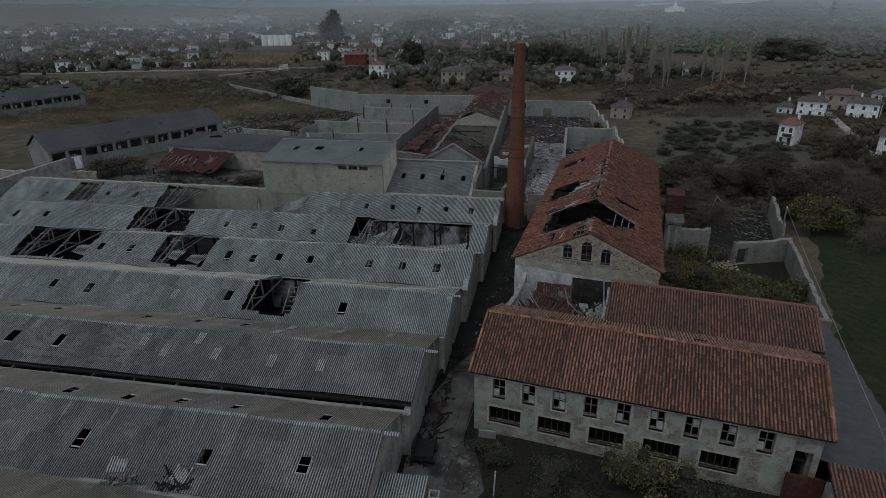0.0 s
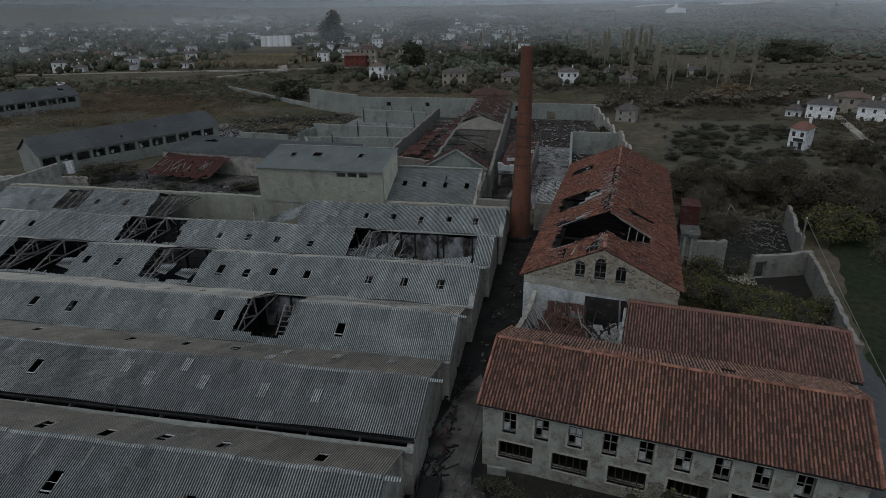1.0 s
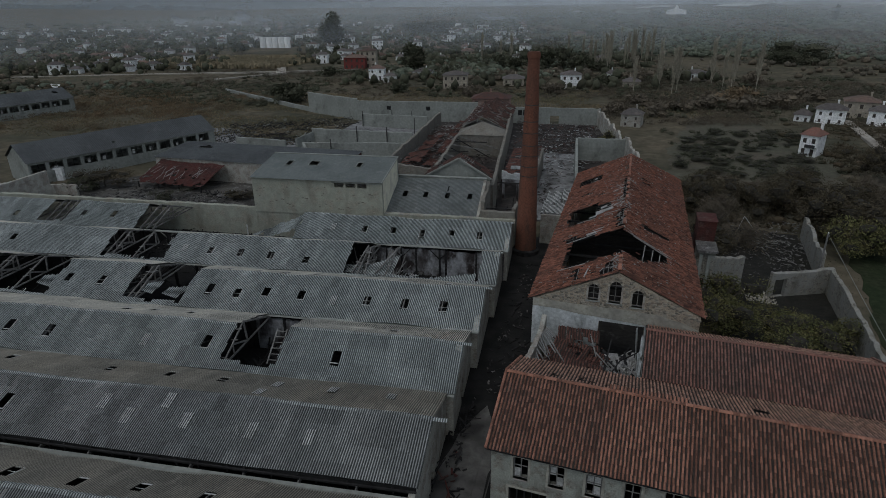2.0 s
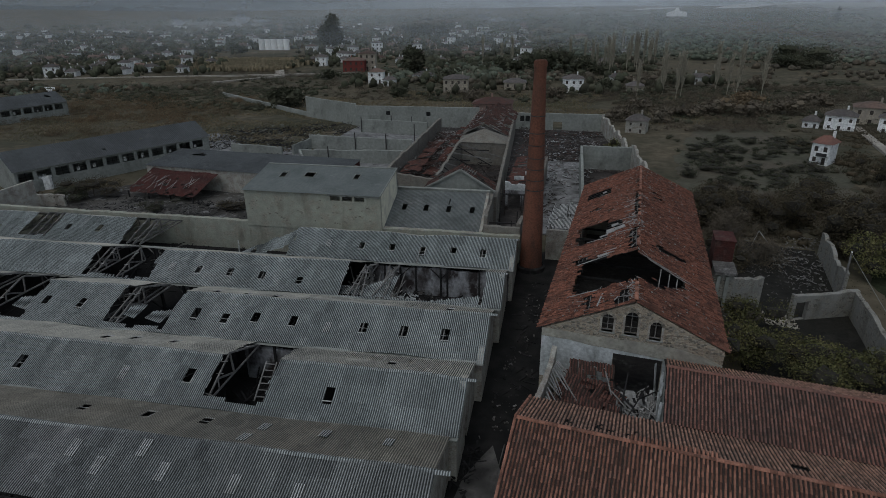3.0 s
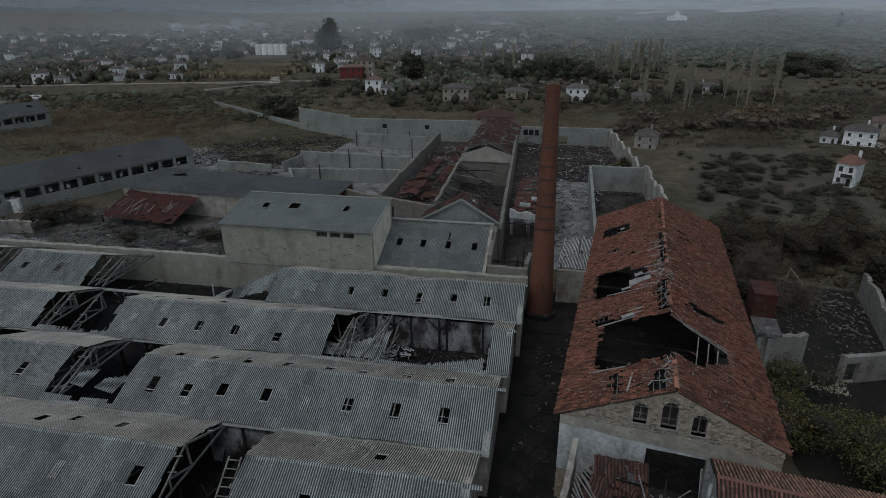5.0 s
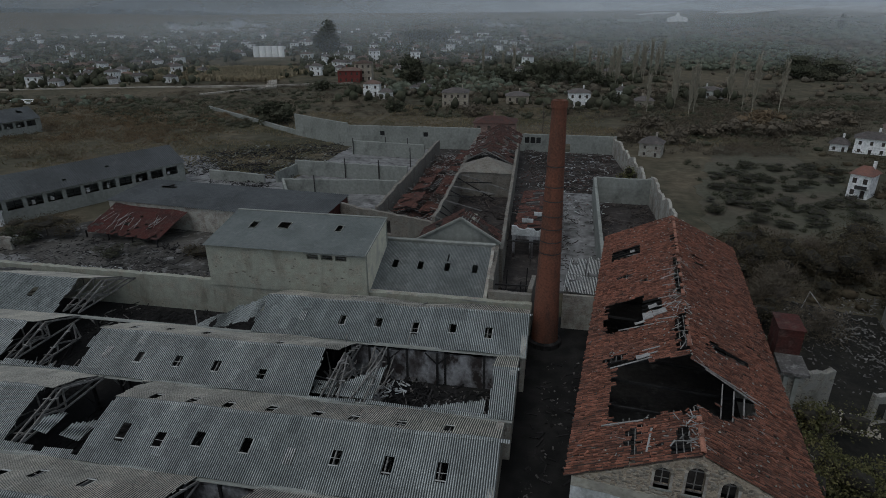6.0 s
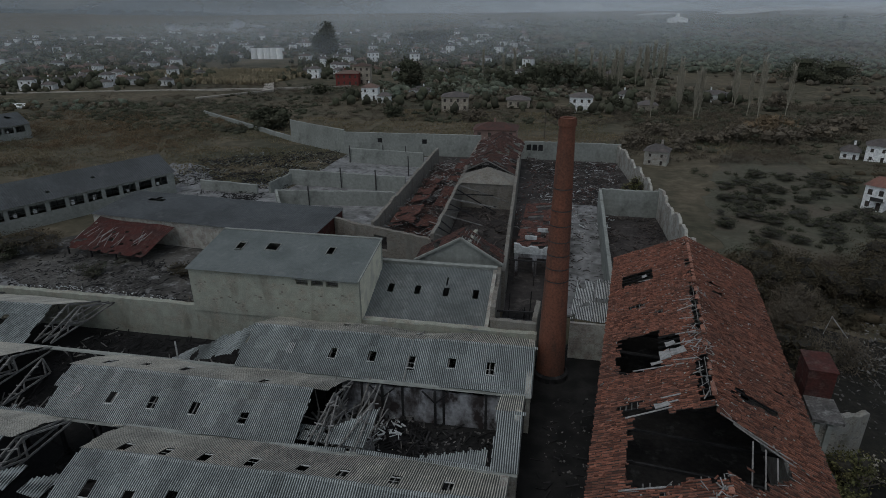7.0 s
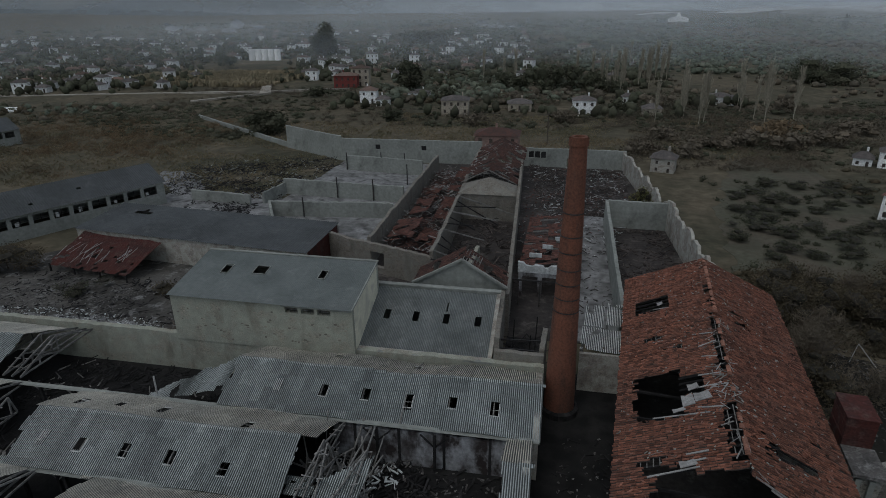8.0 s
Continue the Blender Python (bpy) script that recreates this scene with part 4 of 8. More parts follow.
def long_hall():
    th = thing("long_hall", pose(3.1, 62.2, 0, 0, 0, -6.4), "long rubble hall under a broken red tile roof", "building")
    X0, X1, mid, Ln, R, K = -0.1, 14.2, 7.2, 44.3, 11.15, 0.47
    top = lambda u: R - K * abs(u - mid)
    def gable(y, holes, name, mat):
        us = edges_for(X0, X1, [p + (q - p) * i / 8 for p, q, lo, hi in holes for i in range(9)] + [mid, 5.9, 9.8], 0.4)
        g = Geo()
        for p, q in zip(us, us[1:]):
            zt = lambda t: top(t) - 0.1
            spans, z = [], 6.2 if holes and 5.9 <= p < 9.8 else -0.3
            base = z
            for a, b, lo, hi in holes:
                if a - 1e-3 <= p and q <= b + 1e-3:
                    c = 2 * ((p + q) / 2 - a) / (b - a) - 1
                    spans.append((z, lo))
                    z = hi - (b - a) / 2 * (1 - math.sqrt(max(0.0, 1 - c * c)))
            for z0, z1 in spans:
                g.face((p, y, z0), (q, y, z0), (q, y, z1), (p, y, z1))
                g.face((q, y + 0.55, z0), (p, y + 0.55, z0), (p, y + 0.55, z1), (q, y + 0.55, z1))
                g.face((p, y, z1), (q, y, z1), (q, y + 0.55, z1), (p, y + 0.55, z1))
            g.face((p, y, z), (q, y, z), (q, y, zt(q)), (p, y, zt(p)))
            g.face((q, y + 0.55, z), (p, y + 0.55, z), (p, y + 0.55, zt(p)), (q, y + 0.55, zt(q)))
            g.face((p, y, zt(p)), (q, y, zt(q)), (q, y + 0.55, zt(q)), (p, y + 0.55, zt(p)))
            if spans:
                g.face((p, y + 0.55, z), (q, y + 0.55, z), (q, y, z), (p, y, z))
        for a, b, lo, hi in holes:
            for x in (a, b):
                g.face((x, y, lo), (x, y + 0.55, lo), (x, y + 0.55, hi - (b - a) / 2), (x, y, hi - (b - a) / 2))
        return part(name, g, mat, th)
    arches = HALL_ARCHES
    front = gable(0, arches, "gable_wall", GABLE_STONE)
    for a, b, lo, q in arches:
        m, rad, spring = (a + b) / 2, (b - a) / 2, q - (b - a) / 2
        for n in range(9):
            t0, t1 = math.pi * n / 9 + 0.03, math.pi * (n + 1) / 9 - 0.03
            ring = [(m + r * math.cos(t), spring + r * math.sin(t)) for r, t in ((rad, t0), (rad + 0.22, t0), (rad + 0.22, t1), (rad, t1))]
            part("voussoir", Geo().prism(ring, "y", -0.035, 0.2), LOOSE_STONE, front)
        for s in (a - 0.16, b):
            part("jamb", Geo().box(s, s + 0.16, -0.02, 0.2, lo, spring), STONE_PLASTER, front)
        win = part("window", Geo().box(a, b, 0.3, 0.36, lo, lo + 0.08), TIMBER, front, "rotten wooden window frame")
        part("frame", Geo().box(m - 0.035, m + 0.035, 0.3, 0.35, lo, q - 0.06), TIMBER, win)
        part("frame", Geo().box(a, b, 0.305, 0.345, spring - 0.04, spring + 0.04), TIMBER, win)
        if a < 8:
            part("frame", Geo().box(a, b, 0.305, 0.345, lo + 0.55, lo + 0.6), TIMBER, win)
        part("sill", Geo().box(a - 0.2, b + 0.2, -0.08, 0.3, lo - 0.1, lo), PLASTER, front)
    part("plaster_band", Geo().prism([(X0, 6.95), (2.2, 6.9), (4.1, 6.65), (5.8, 6.6), (7.4, 6.5), (9.85, 6.35), (11.5, 6.1), (X1, 5.6), (X1, 6.5), (12.8, 7.05), (10.6, 7.5), (7.5, 7.6), (4.2, 7.55), (X0, 7.7)], "y", -0.05, -0.004), PLASTER_CREAM, th, "dull plaster band under the gable windows")
    part("whitewash", Geo().prism([(X0, 2.9), (5.85, 2.9), (5.88, 6.2), (9.8, 6.15), (9.85, 2.9), (12, 2.9), (12, 6.0), (9.85, 6.3), (7.4, 6.46), (5.6, 6.56), (4.1, 6.6), (2.2, 6.85), (X0, 6.9)], "y", -0.045, -0.004), WHITEWASH, th, "flaking blue-white limewash above the fallen bay")
    gable(Ln - 0.55, [], "gable_wall", STONE)
    for x in (X0, X1 - 0.55):
        part("side_wall", holed_wall(0.55, Ln - 0.55, -0.3, top(x + 0.3) - 0.3, 0, 0.55, [(3 + 4 * i, 4.4 + 4 * i, 3.6, 6.0) for i in range(10)]), STONE_PLASTER, th).matrix_basis = pose(x + 0.55, 0, 0, 0, 0, 90)
    # torn stretches: along the hall, and up the slope from its eaves
    west = [(4.4, 11.4, 2.4, 9.0), (11.0, 12.4, 2.6, 5.0), (17.4, 23.4, 1.3, 4.8), (19.5, 22.2, 4.8, 6.4), (34.6, 37.6, 0.9, 4.3), (28.8, 29.5, 2.0, 3.2), (26.7, 27.3, 4.4, 5.1),
            (22.0, 30.5, 7.75, 9), (12.2, 18.0, 7.5, 9), (0.5, 2.9, 6.7, 7.6), (0.9, 3.6, 4.0, 4.5), (33, 38, 8.1, 9), (11.6, 13.4, 1.8, 3.0)]
    east = [(5.0, 10.6, 6.0, 9.9), (14.2, 15.2, 3.0, 6.0), (17.6, 18.4, 1.2, 2.2), (20, 29, 8.9, 9.9), (31.5, 32.2, 4.6, 6.0), (33.4, 33.9, 5.0, 6.4), (13.0, 15.0, 8.4, 9.9)]
    def torn(rects, seed):
        def gone(a, b):
            w = 0.4 * noise.noise(Vector((a * 0.7, b * 0.7, seed))) + 0.35 * noise.noise(Vector((a * 2.1, b * 2.1, seed)))
            if any(p + w < a < q + w and lo + w < b < hi + abs(w) for p, q, lo, hi in rects):
                return True
            # the east gap narrows to a point down the slope
            if seed == 2 and 3.0 < b < 6.2 and 4.6 + (6.2 - b) * 1.1 + w < a < 10.6 - (6.2 - b) * 0.35 + w * 0.4:
                return True
            if noise.noise(Vector((a * 1.6, b * 0.7, seed + 8))) > 0.66 or noise.noise(Vector((a * 6.1, b * 3.3, seed))) > 0.72:
                return True
            return noise.noise(Vector((a * 1.1, b * 1.1, seed + 3))) > 0.72
        return gone
    gw, ge = torn(west, 1), torn(east, 2)
    sw = Vector((mid + 0.55, 0, K * (mid + 0.55)))
    tiled("west_slope", th, TILE_HALL, "red barrel tiles with ragged holes", (-0.55, Ln + 0.1, top(-0.55) + 0.02), (0, -1, 0), sw, Ln + 0.2, sw.length, lambda a, b: gw(Ln + 0.1 - a, b), seed=5, slip=0.08)
    se = Vector((mid - 14.6, 0, K * (14.6 - mid)))
    tiled("east_slope", th, TILE_HALL, "red barrel tiles, slipped in places", (14.6, -0.1, top(14.6) + 0.02), (0, 1, 0), se, Ln + 0.2, se.length, ge, seed=6, slip=0.08)
    # tiles knocked out of their courses, and lumps of ridge mortar that rolled down
    rnd = random.Random(14)
    for name, mat, n, wide, long in (("slipped_tiles", TILE_HALL, 420, 0.09, 0.4), ("mortar_litter", PLASTER, 170, 0.07, 0.16), ("lath_litter", BLEACHED, 90, 0.03, 0.9)):
        for side, o, s, gone in (("west", Vector((-0.55, 0, top(-0.55) + 0.1)), sw, gw), ("east", Vector((14.6, 0, top(14.6) + 0.1)), se, ge)):
            g = Geo()
            for _ in range(n):
                a, b = rnd.uniform(0.3, Ln - 0.3), s.length * (rnd.random() if name == "slipped_tiles" else 1 - 0.75 * rnd.random() ** 1.5)
                if gone(a, b) or name == "lath_litter" and not any(gone(a + p, b + q) for p, q in ((0.7, 0), (-0.7, 0), (0, 0.6), (0, -0.6))):
                    continue
                p = o + s.normalized() * b + Vector((0, a, 0.05))
                t = rnd.uniform(-0.9, 0.9)
                d = (s.normalized() * math.cos(t) + Vector((0, math.sin(t), 0.08))) * long * rnd.uniform(0.5, 1.1)
                g.beam(tuple(p), tuple(p + d), wide * rnd.uniform(0.8, 1.5), wide * 0.7)
            tagged(part(name, g, mat, th), kind="stuff")
    rnd = random.Random(4)
    for i in range(54):
        y = 0.7 + i * 0.8
        for x0, lo, hi in ((-0.5, 4.6, 11.2), (14.5, 4.8, 10.4)):
            if lo < y < hi:
                if i % 4 == 0:
                    part("rafter", Geo().beam((x0, y, top(x0) - 0.08), (x0 + (mid - x0) * 0.35, y + 0.3, top(x0 + (mid - x0) * 0.35) - 0.3), 0.09, 0.14), CHAR, th)
                continue
            xa = 3.9 if x0 < 0 and 17.3 < y < 23.3 else x0
            part("rafter", Geo().beam((xa, y, top(xa) - 0.08), (mid, y, R - 0.08), 0.08, 0.13), CHAR, th)
    for i in range(20):
        f = (i + 0.5) / 20
        for a, b in ((0.3, 4.3), (12.6, 17.2), (23.6, 34.4), (37.8, Ln - 0.3)):
            u = -0.5 + (mid + 0.5) * f
            part("batten", Geo().beam((u, a, top(u) - 0.005), (u, b + rnd.uniform(-0.2, 0.6), top(u) - 0.005), 0.06, 0.03), TIMBER, th)
    # loose pale boards along the edges of the holes
    for x0, y0, x1, y1 in ((1.6, 11.6, 4.6, 11.9), (2.0, 17.6, 5.6, 17.2), (4.9, 18.0, 6.5, 17.6), (4.6, 19.0, 6.6, 20.6), (5.0, 20.4, 6.6, 20.4), (5.2, 22.0, 6.7, 21.8), (5.6, 24.6, 6.7, 24.2), (5.5, 26.2, 6.8, 26.6), (5.2, 28.4, 6.6, 28.0), (1.4, 4.4, 4.0, 4.2), (4.2, 1.0, 4.5, 3.2), (3.6, 12.4, 5.0, 12.6), (3.9, 13.2, 5.2, 13.3), (2.2, 35.0, 3.6, 34.6)):
        part("loose_board", Geo().beam((x0, y0, top(x0) + 0.1), (x1, y1, top(x1) + 0.12), 0.13, 0.05), BLEACHED, th, "bleached loose board")
    for i in range(90):
        y = rnd.choice((rnd.uniform(11.8, 31), rnd.uniform(17, 22.6), rnd.uniform(0.4, 4)))
        x = mid + rnd.gauss(-0.35 if y < 23 else 0, 0.45)
        a = rnd.uniform(0, 3.14)
        l = rnd.uniform(0.15, 0.5)
        dx, dy = math.cos(a) * l, math.sin(a) * l
        part("broken_lath", Geo().beam((x - dx, y - dy, top(x - dx) + 0.16), (x + dx, y + dy, top(x + dx) + 0.2), rnd.uniform(0.04, 0.09), 0.03), (BLEACHED, TIMBER, TIMBER)[i % 3], th)
    for x, y, w, d in ((4.4, 18.2, 0.9, 1.6), (5.3, 18.6, 1.2, 1.2), (4.9, 20.1, 0.8, 0.9), (3.7, 17.7, 0.9, 0.5), (3.9, 11.9, 1.1, 0.7), (2.9, 35.4, 0.5, 0.8)):
        part("ceiling_scrap", Geo().prism([(x, y), (x + w, y + 0.2), (x + w * 0.8, y + d), (x + w * 0.3, y + d * 0.8), (x - 0.1, y + d * 0.9)], "z", 0, 0.05), BLEACHED, th, "scrap of pale lath ceiling").matrix_basis = pose(0, 0, top(x) + 0.16 - x * K, 0, 0, 0) @ pose(0, 0, 0, 0, -math.degrees(math.atan(K)), 0)
    for x0, y0, x1, y1 in ((7.4, 10.6, 12.4, 9.6), (8.2, 10.2, 12.0, 9.2)):
        part("verge_board", Geo().beam((x0, y0, top(x0) + 0.08), (x1, y1, top(x1) + 0.08), 0.13, 0.06), TIMBER, th, "weathered long board")
    for x0, y0 in ((9.4, 9.6), (10.2, 9.5), (10.9, 9.3)):
        part("hanging_rafter", Geo().beam((x0, y0, top(x0) - 0.05), (x0 - 0.3, y0 - 3.4, top(x0) - 1.6), 0.09, 0.1), TIMBER, th)
    for mat, n, lab in ((TILE_DARK, 420, "loose broken tiles lying on the slopes"), (TIMBER, 150, "grey splinters lying on the slopes")):
        g = Geo()
        for _ in range(n):
            x, y = rnd.uniform(-0.3, 15.0), rnd.uniform(0.3, Ln - 0.3)
            if (gw(y, (x + 0.55) * 1.105) if x < mid else ge(y, (14.6 - x) * 1.105)):
                continue
            t, l = rnd.uniform(0, 3.14), rnd.uniform(0.05, 0.16)
            dx, dy, z = math.cos(t) * l, math.sin(t) * l, top(x) + 0.13
            g.beam((x - dx, y - dy, z + (top(x - dx) - top(x))), (x + dx, y + dy, z + 0.04 + (top(x + dx) - top(x))), rnd.uniform(0.04, 0.1), 0.03)
        part("shard", g, mat, th, lab)["kind"] = "stuff"
    for i in range(12):
        y = 1.8 + i * 3.6
        part("tie_beam", Geo().beam((0.3, y, 7.0), (X1 - 0.4, y, 7.0), 0.16, 0.22), CHAR, th)
    for i in range(104):
        y = 0.1 + i * 0.42
        if 4.2 < y < 11.8 or rnd.random() < (0.6 if 12 < y < 31 else 0.2):
            continue
        z = R + 0.15 + rnd.uniform(-0.03, 0.03)
        part("ridge_tile", Geo().prism([(mid + 0.17 * math.cos(t), z + 0.11 * math.sin(t)) for t in (0, 0.8, 1.57, 2.34, math.pi)], "y", y, y + 0.45), TILE, th)
    return front


hall_gable = long_hall()

# ---- upper hall with the mono-pitch roof, and the annex beside it ----
def upper_hall():
    th = thing("upper_hall", pose(-20.0, 90.7, 0, 0, 0, -0.3), "rubble hall with a dark mono-pitch roof", "building")
    L, D = 20.2, 8.2
    wins = [(-7.2 + 1.75 * i, -5.8 + 1.75 * i, 8.3, 8.95) for i in range(4)]
    front = part("front_wall", holed_wall(-L, 0, 3.9, 9.25, 0, 0.5, wins[:3]), STONE, th, "rubble wall with pale mortar")
    part("lintel_band", Geo().box(-7.6, -0.1, -0.04, 0, 8.95, 9.2), PLASTER, th)
    for a, b, p, q in wins[:3]:
        part("window", Geo().box(a + 0.45, a + 0.5, 0.2, 0.25, p, q).box(a + 0.92, a + 0.97, 0.2, 0.25, p, q).box(a, b, 0.2, 0.25, p + 0.3, p + 0.34), TIMBER, th)
    for x in (-L, -0.5):
        part("side_wall", Geo().prism([(0.5, -0.2), (D, -0.2), (D, 10.75), (0.5, 9.3)], "x", x, x + 0.5), GABLE_CREAM if x > -1 else STONE, th, "pale cream rendered gable end" if x > -1 else "")
    part("rear_wall", Geo().box(-L, 0, D, D + 0.5, -0.2, 10.7), STONE, th)
    part("base", Geo().box(-L + 0.01, -0.01, 0.1, 0.5, -0.2, 3.9), STONE, th)
    lights = [(-16.2, 5.4, 0.45, 0.8), (-12.2, 5.6, 0.75, 0.75), (-5.0, 5.6, 0.4, 0.75)]
    sl = Vector((0, D + 0.7, 1.62))
    g = Geo().corrugated((-L - 0.15, -0.35, 9.3), (1, 0, 0), sl, L + 0.3, sl.length, lambda a, b: any(abs(a - L - 0.15 - c) < w and abs(b - m) < h for c, m, w, h in lights), pitch=0.2, amp=0.018, rows=24)
    part("roof", g, FELT, th, "dark grey corrugated roof with three open lights")
    for c, m, w, h in lights:
        o = Vector((c, -0.35, 9.36)) + sl.normalized() * m
        d = sl.normalized()
        k = Geo()
        for s in (-1, 1):
            k.beam(o + Vector((s * w, 0, 0)) - d * h, o + Vector((s * w, 0, 0)) + d * h, 0.07, 0.08)
            k.beam(o + d * h * s - Vector((w, 0, 0)), o + d * h * s + Vector((w, 0, 0)), 0.07, 0.08)
        part("roof_light", k, PLASTER, th, "pale rooflight frame")
    part("verge", Geo().beam((0.12, -0.35, 9.36), (0.12, D + 0.35, 10.98), 0.14, 0.16), PLASTER, th)
    part("ridge_flashing", Geo().box(-L - 0.1, 0.1, D + 0.1, D + 0.45, 10.9, 11.0), PLASTER, th, "pale ridge flashing")
    return front


upper_front = upper_hall()


def annex():
    th = thing("annex", pose(-20.3, 91.9, 0), "low annex with a corrugated lean-to roof", "building")
    sl = Vector((0, 8.0, 3.1))
    lights = [(2.1, 4.6), (5.3, 4.6), (8.6, 4.6), (12.0, 4.6)]
    part("roof", Geo().corrugated((0.1, 0, 4.45), (1, 0, 0), sl, 13.6, sl.length, lambda a, b: any(abs(a - c) < 0.33 and abs(b - m) < 0.6 for c, m in lights) or (abs(a - 8.5) < 0.08 and 5.5 < b < 7), pitch=PITCH, amp=0.025, rows=26), FELT_RIB, th, "grey corrugated roof with four open lights")
    part("parapet", Geo().box(0, 14, 8.05, 8.5, -0.2, 7.8), PLASTER, th)
    part("coping", Geo().box(-0.1, 14.1, 7.95, 8.6, 7.8, 7.92), PLASTER, th, "pale coping")
    part("east_wall", Geo().prism([(0, -0.2), (8, -0.2), (8, 7.7), (0, 4.5)], "x", 13.7, 14.1), STONE_PLASTER, th)
    part("front_wall", Geo().box(0, 14, -0.4, 0, -0.2, 4.55), STONE_PLASTER, th)
    part("gutter", Geo().box(-0.2, 14.2, -0.75, -0.4, 4.3, 4.5), PLASTER, th, "grey eaves band")


annex()


def pediment():
    th = thing("pediment_hall", pose(-16.7, 103.2, 0, 0, 0, 1.2), "burnt hall front with a plaster pediment", "building")
    g = Geo().prism([(0, -0.2), (10.6, -0.2), (10.6, 6.8), (5.6, 9.9), (0, 6.8)], "y", 0, 0.5)
    part("front_wall", g, PLASTER, th, "pale pediment wall")
    part("cornice", Geo().beam((-0.3, -0.12, 6.8), (5.6, -0.12, 10.05), 0.35, 0.25).beam((10.9, -0.12, 6.8), (5.6, -0.12, 10.05), 0.35, 0.25), PLASTER, th, "moulded pediment edge")
    for s, n in ((1, "west_slope"), (-1, "east_slope")):
        x0 = -0.2 if s > 0 else 10.8
        sl = Vector((5.6 + 0.2 if s > 0 else -5.2, 0, 3.2))
        o = (x0, 4.2 if s > 0 else 0.2, 6.8)
        tiled(n, th, TILE_BURNT, "rest of a broken tile roof", o, (0, -s, 0), sl, 4.0, sl.length, lambda a, b: noise.noise(Vector((a * 0.8, b * 0.6, s))) > (0.25 if s > 0 else 0.1), seed=7)
    for i in range(6):
        part("batten", Geo().beam((5.6 + i * 0.35, -0.2, 9.9 - i * 0.2), (5.9 + i * 0.35, 3.4, 9.9 - i * 0.2), 0.1, 0.06), TIMBER, th)


pediment()


# ---- burnt halls behind the sheds ----
def standing_wall(name, p, q, height, material, rough=0.5, seed=0, thick=0.5, holes=(), label="", step=0.34, parent=None):
    d = math.degrees(math.atan2(q[1] - p[1], q[0] - p[0]))
    w = part(name, ruined_wall(math.hypot(q[0] - p[0], q[1] - p[1]), height, thick, rough, seed, holes, step), material, parent)
    w.matrix_basis = pose(p[0], p[1], 0, 0, 0, d)
    if not parent:
        tagged(w, label, "wall", kind="structure")
    elif label:
        w["label"] = label
    return w


def litter(name, outline, n, size, material, label, category, seed=0, z=0.0, heap=0.0, tall=0.5, parent=None):
    """Broken boards and lumps lying about inside an outline."""
    rnd = random.Random(seed)
    xs, ys = [p[0] for p in outline], [p[1] for p in outline]
    def inside(x, y):
        r = False
        for (ax, ay), (bx, by) in zip(outline, outline[1:] + outline[:1]):
            if (ay > y) != (by > y) and x < (bx - ax) * (y - ay) / (by - ay) + ax:
                r = not r
        return r
    g = Geo()
    made = 0
    while made < n:
        x, y = rnd.uniform(min(xs), max(xs)), rnd.uniform(min(ys), max(ys))
        if not inside(x, y) or noise.noise(Vector((x * 0.13, y * 0.13, seed))) < rnd.uniform(-0.5, 0.2):
            continue
        made += 1
        h = z + heap * max(0, noise.noise(Vector((x * 0.2, y * 0.2, seed + 9)))) * 2
        l, a = size * rnd.uniform(0.3, 1.4), rnd.uniform(0, math.pi)
        if rnd.random() < 0.6:
            e = rnd.uniform(-0.2, tall)
            p = Vector((x, y, h + 0.05))
            q = p + Vector((math.cos(a) * l, math.sin(a) * l, l * max(0, e)))
            g.beam(p, q, rnd.uniform(0.05, 0.18), rnd.uniform(0.04, 0.1))
        else:
            s = size * rnd.uniform(0.12, 0.4)
            k = len(g.v)
            pts = [Vector((rnd.uniform(-1, 1) * s, rnd.uniform(-1, 1) * s, rnd.uniform(0, 0.7) * s)) for _ in range(4)]
            g.v += [(x + p.x, y + p.y, h + p.z) for p in pts]
            g.f += [(k, k + 1, k + 2), (k, k + 2, k + 3), (k, k + 3, k + 1), (k + 1, k + 3, k + 2)]
    ob = part(name, g, material, parent)
    if parent:
        ob["kind"] = "stuff"
    else:
        tagged(ob, label, category, kind="stuff")
    return ob


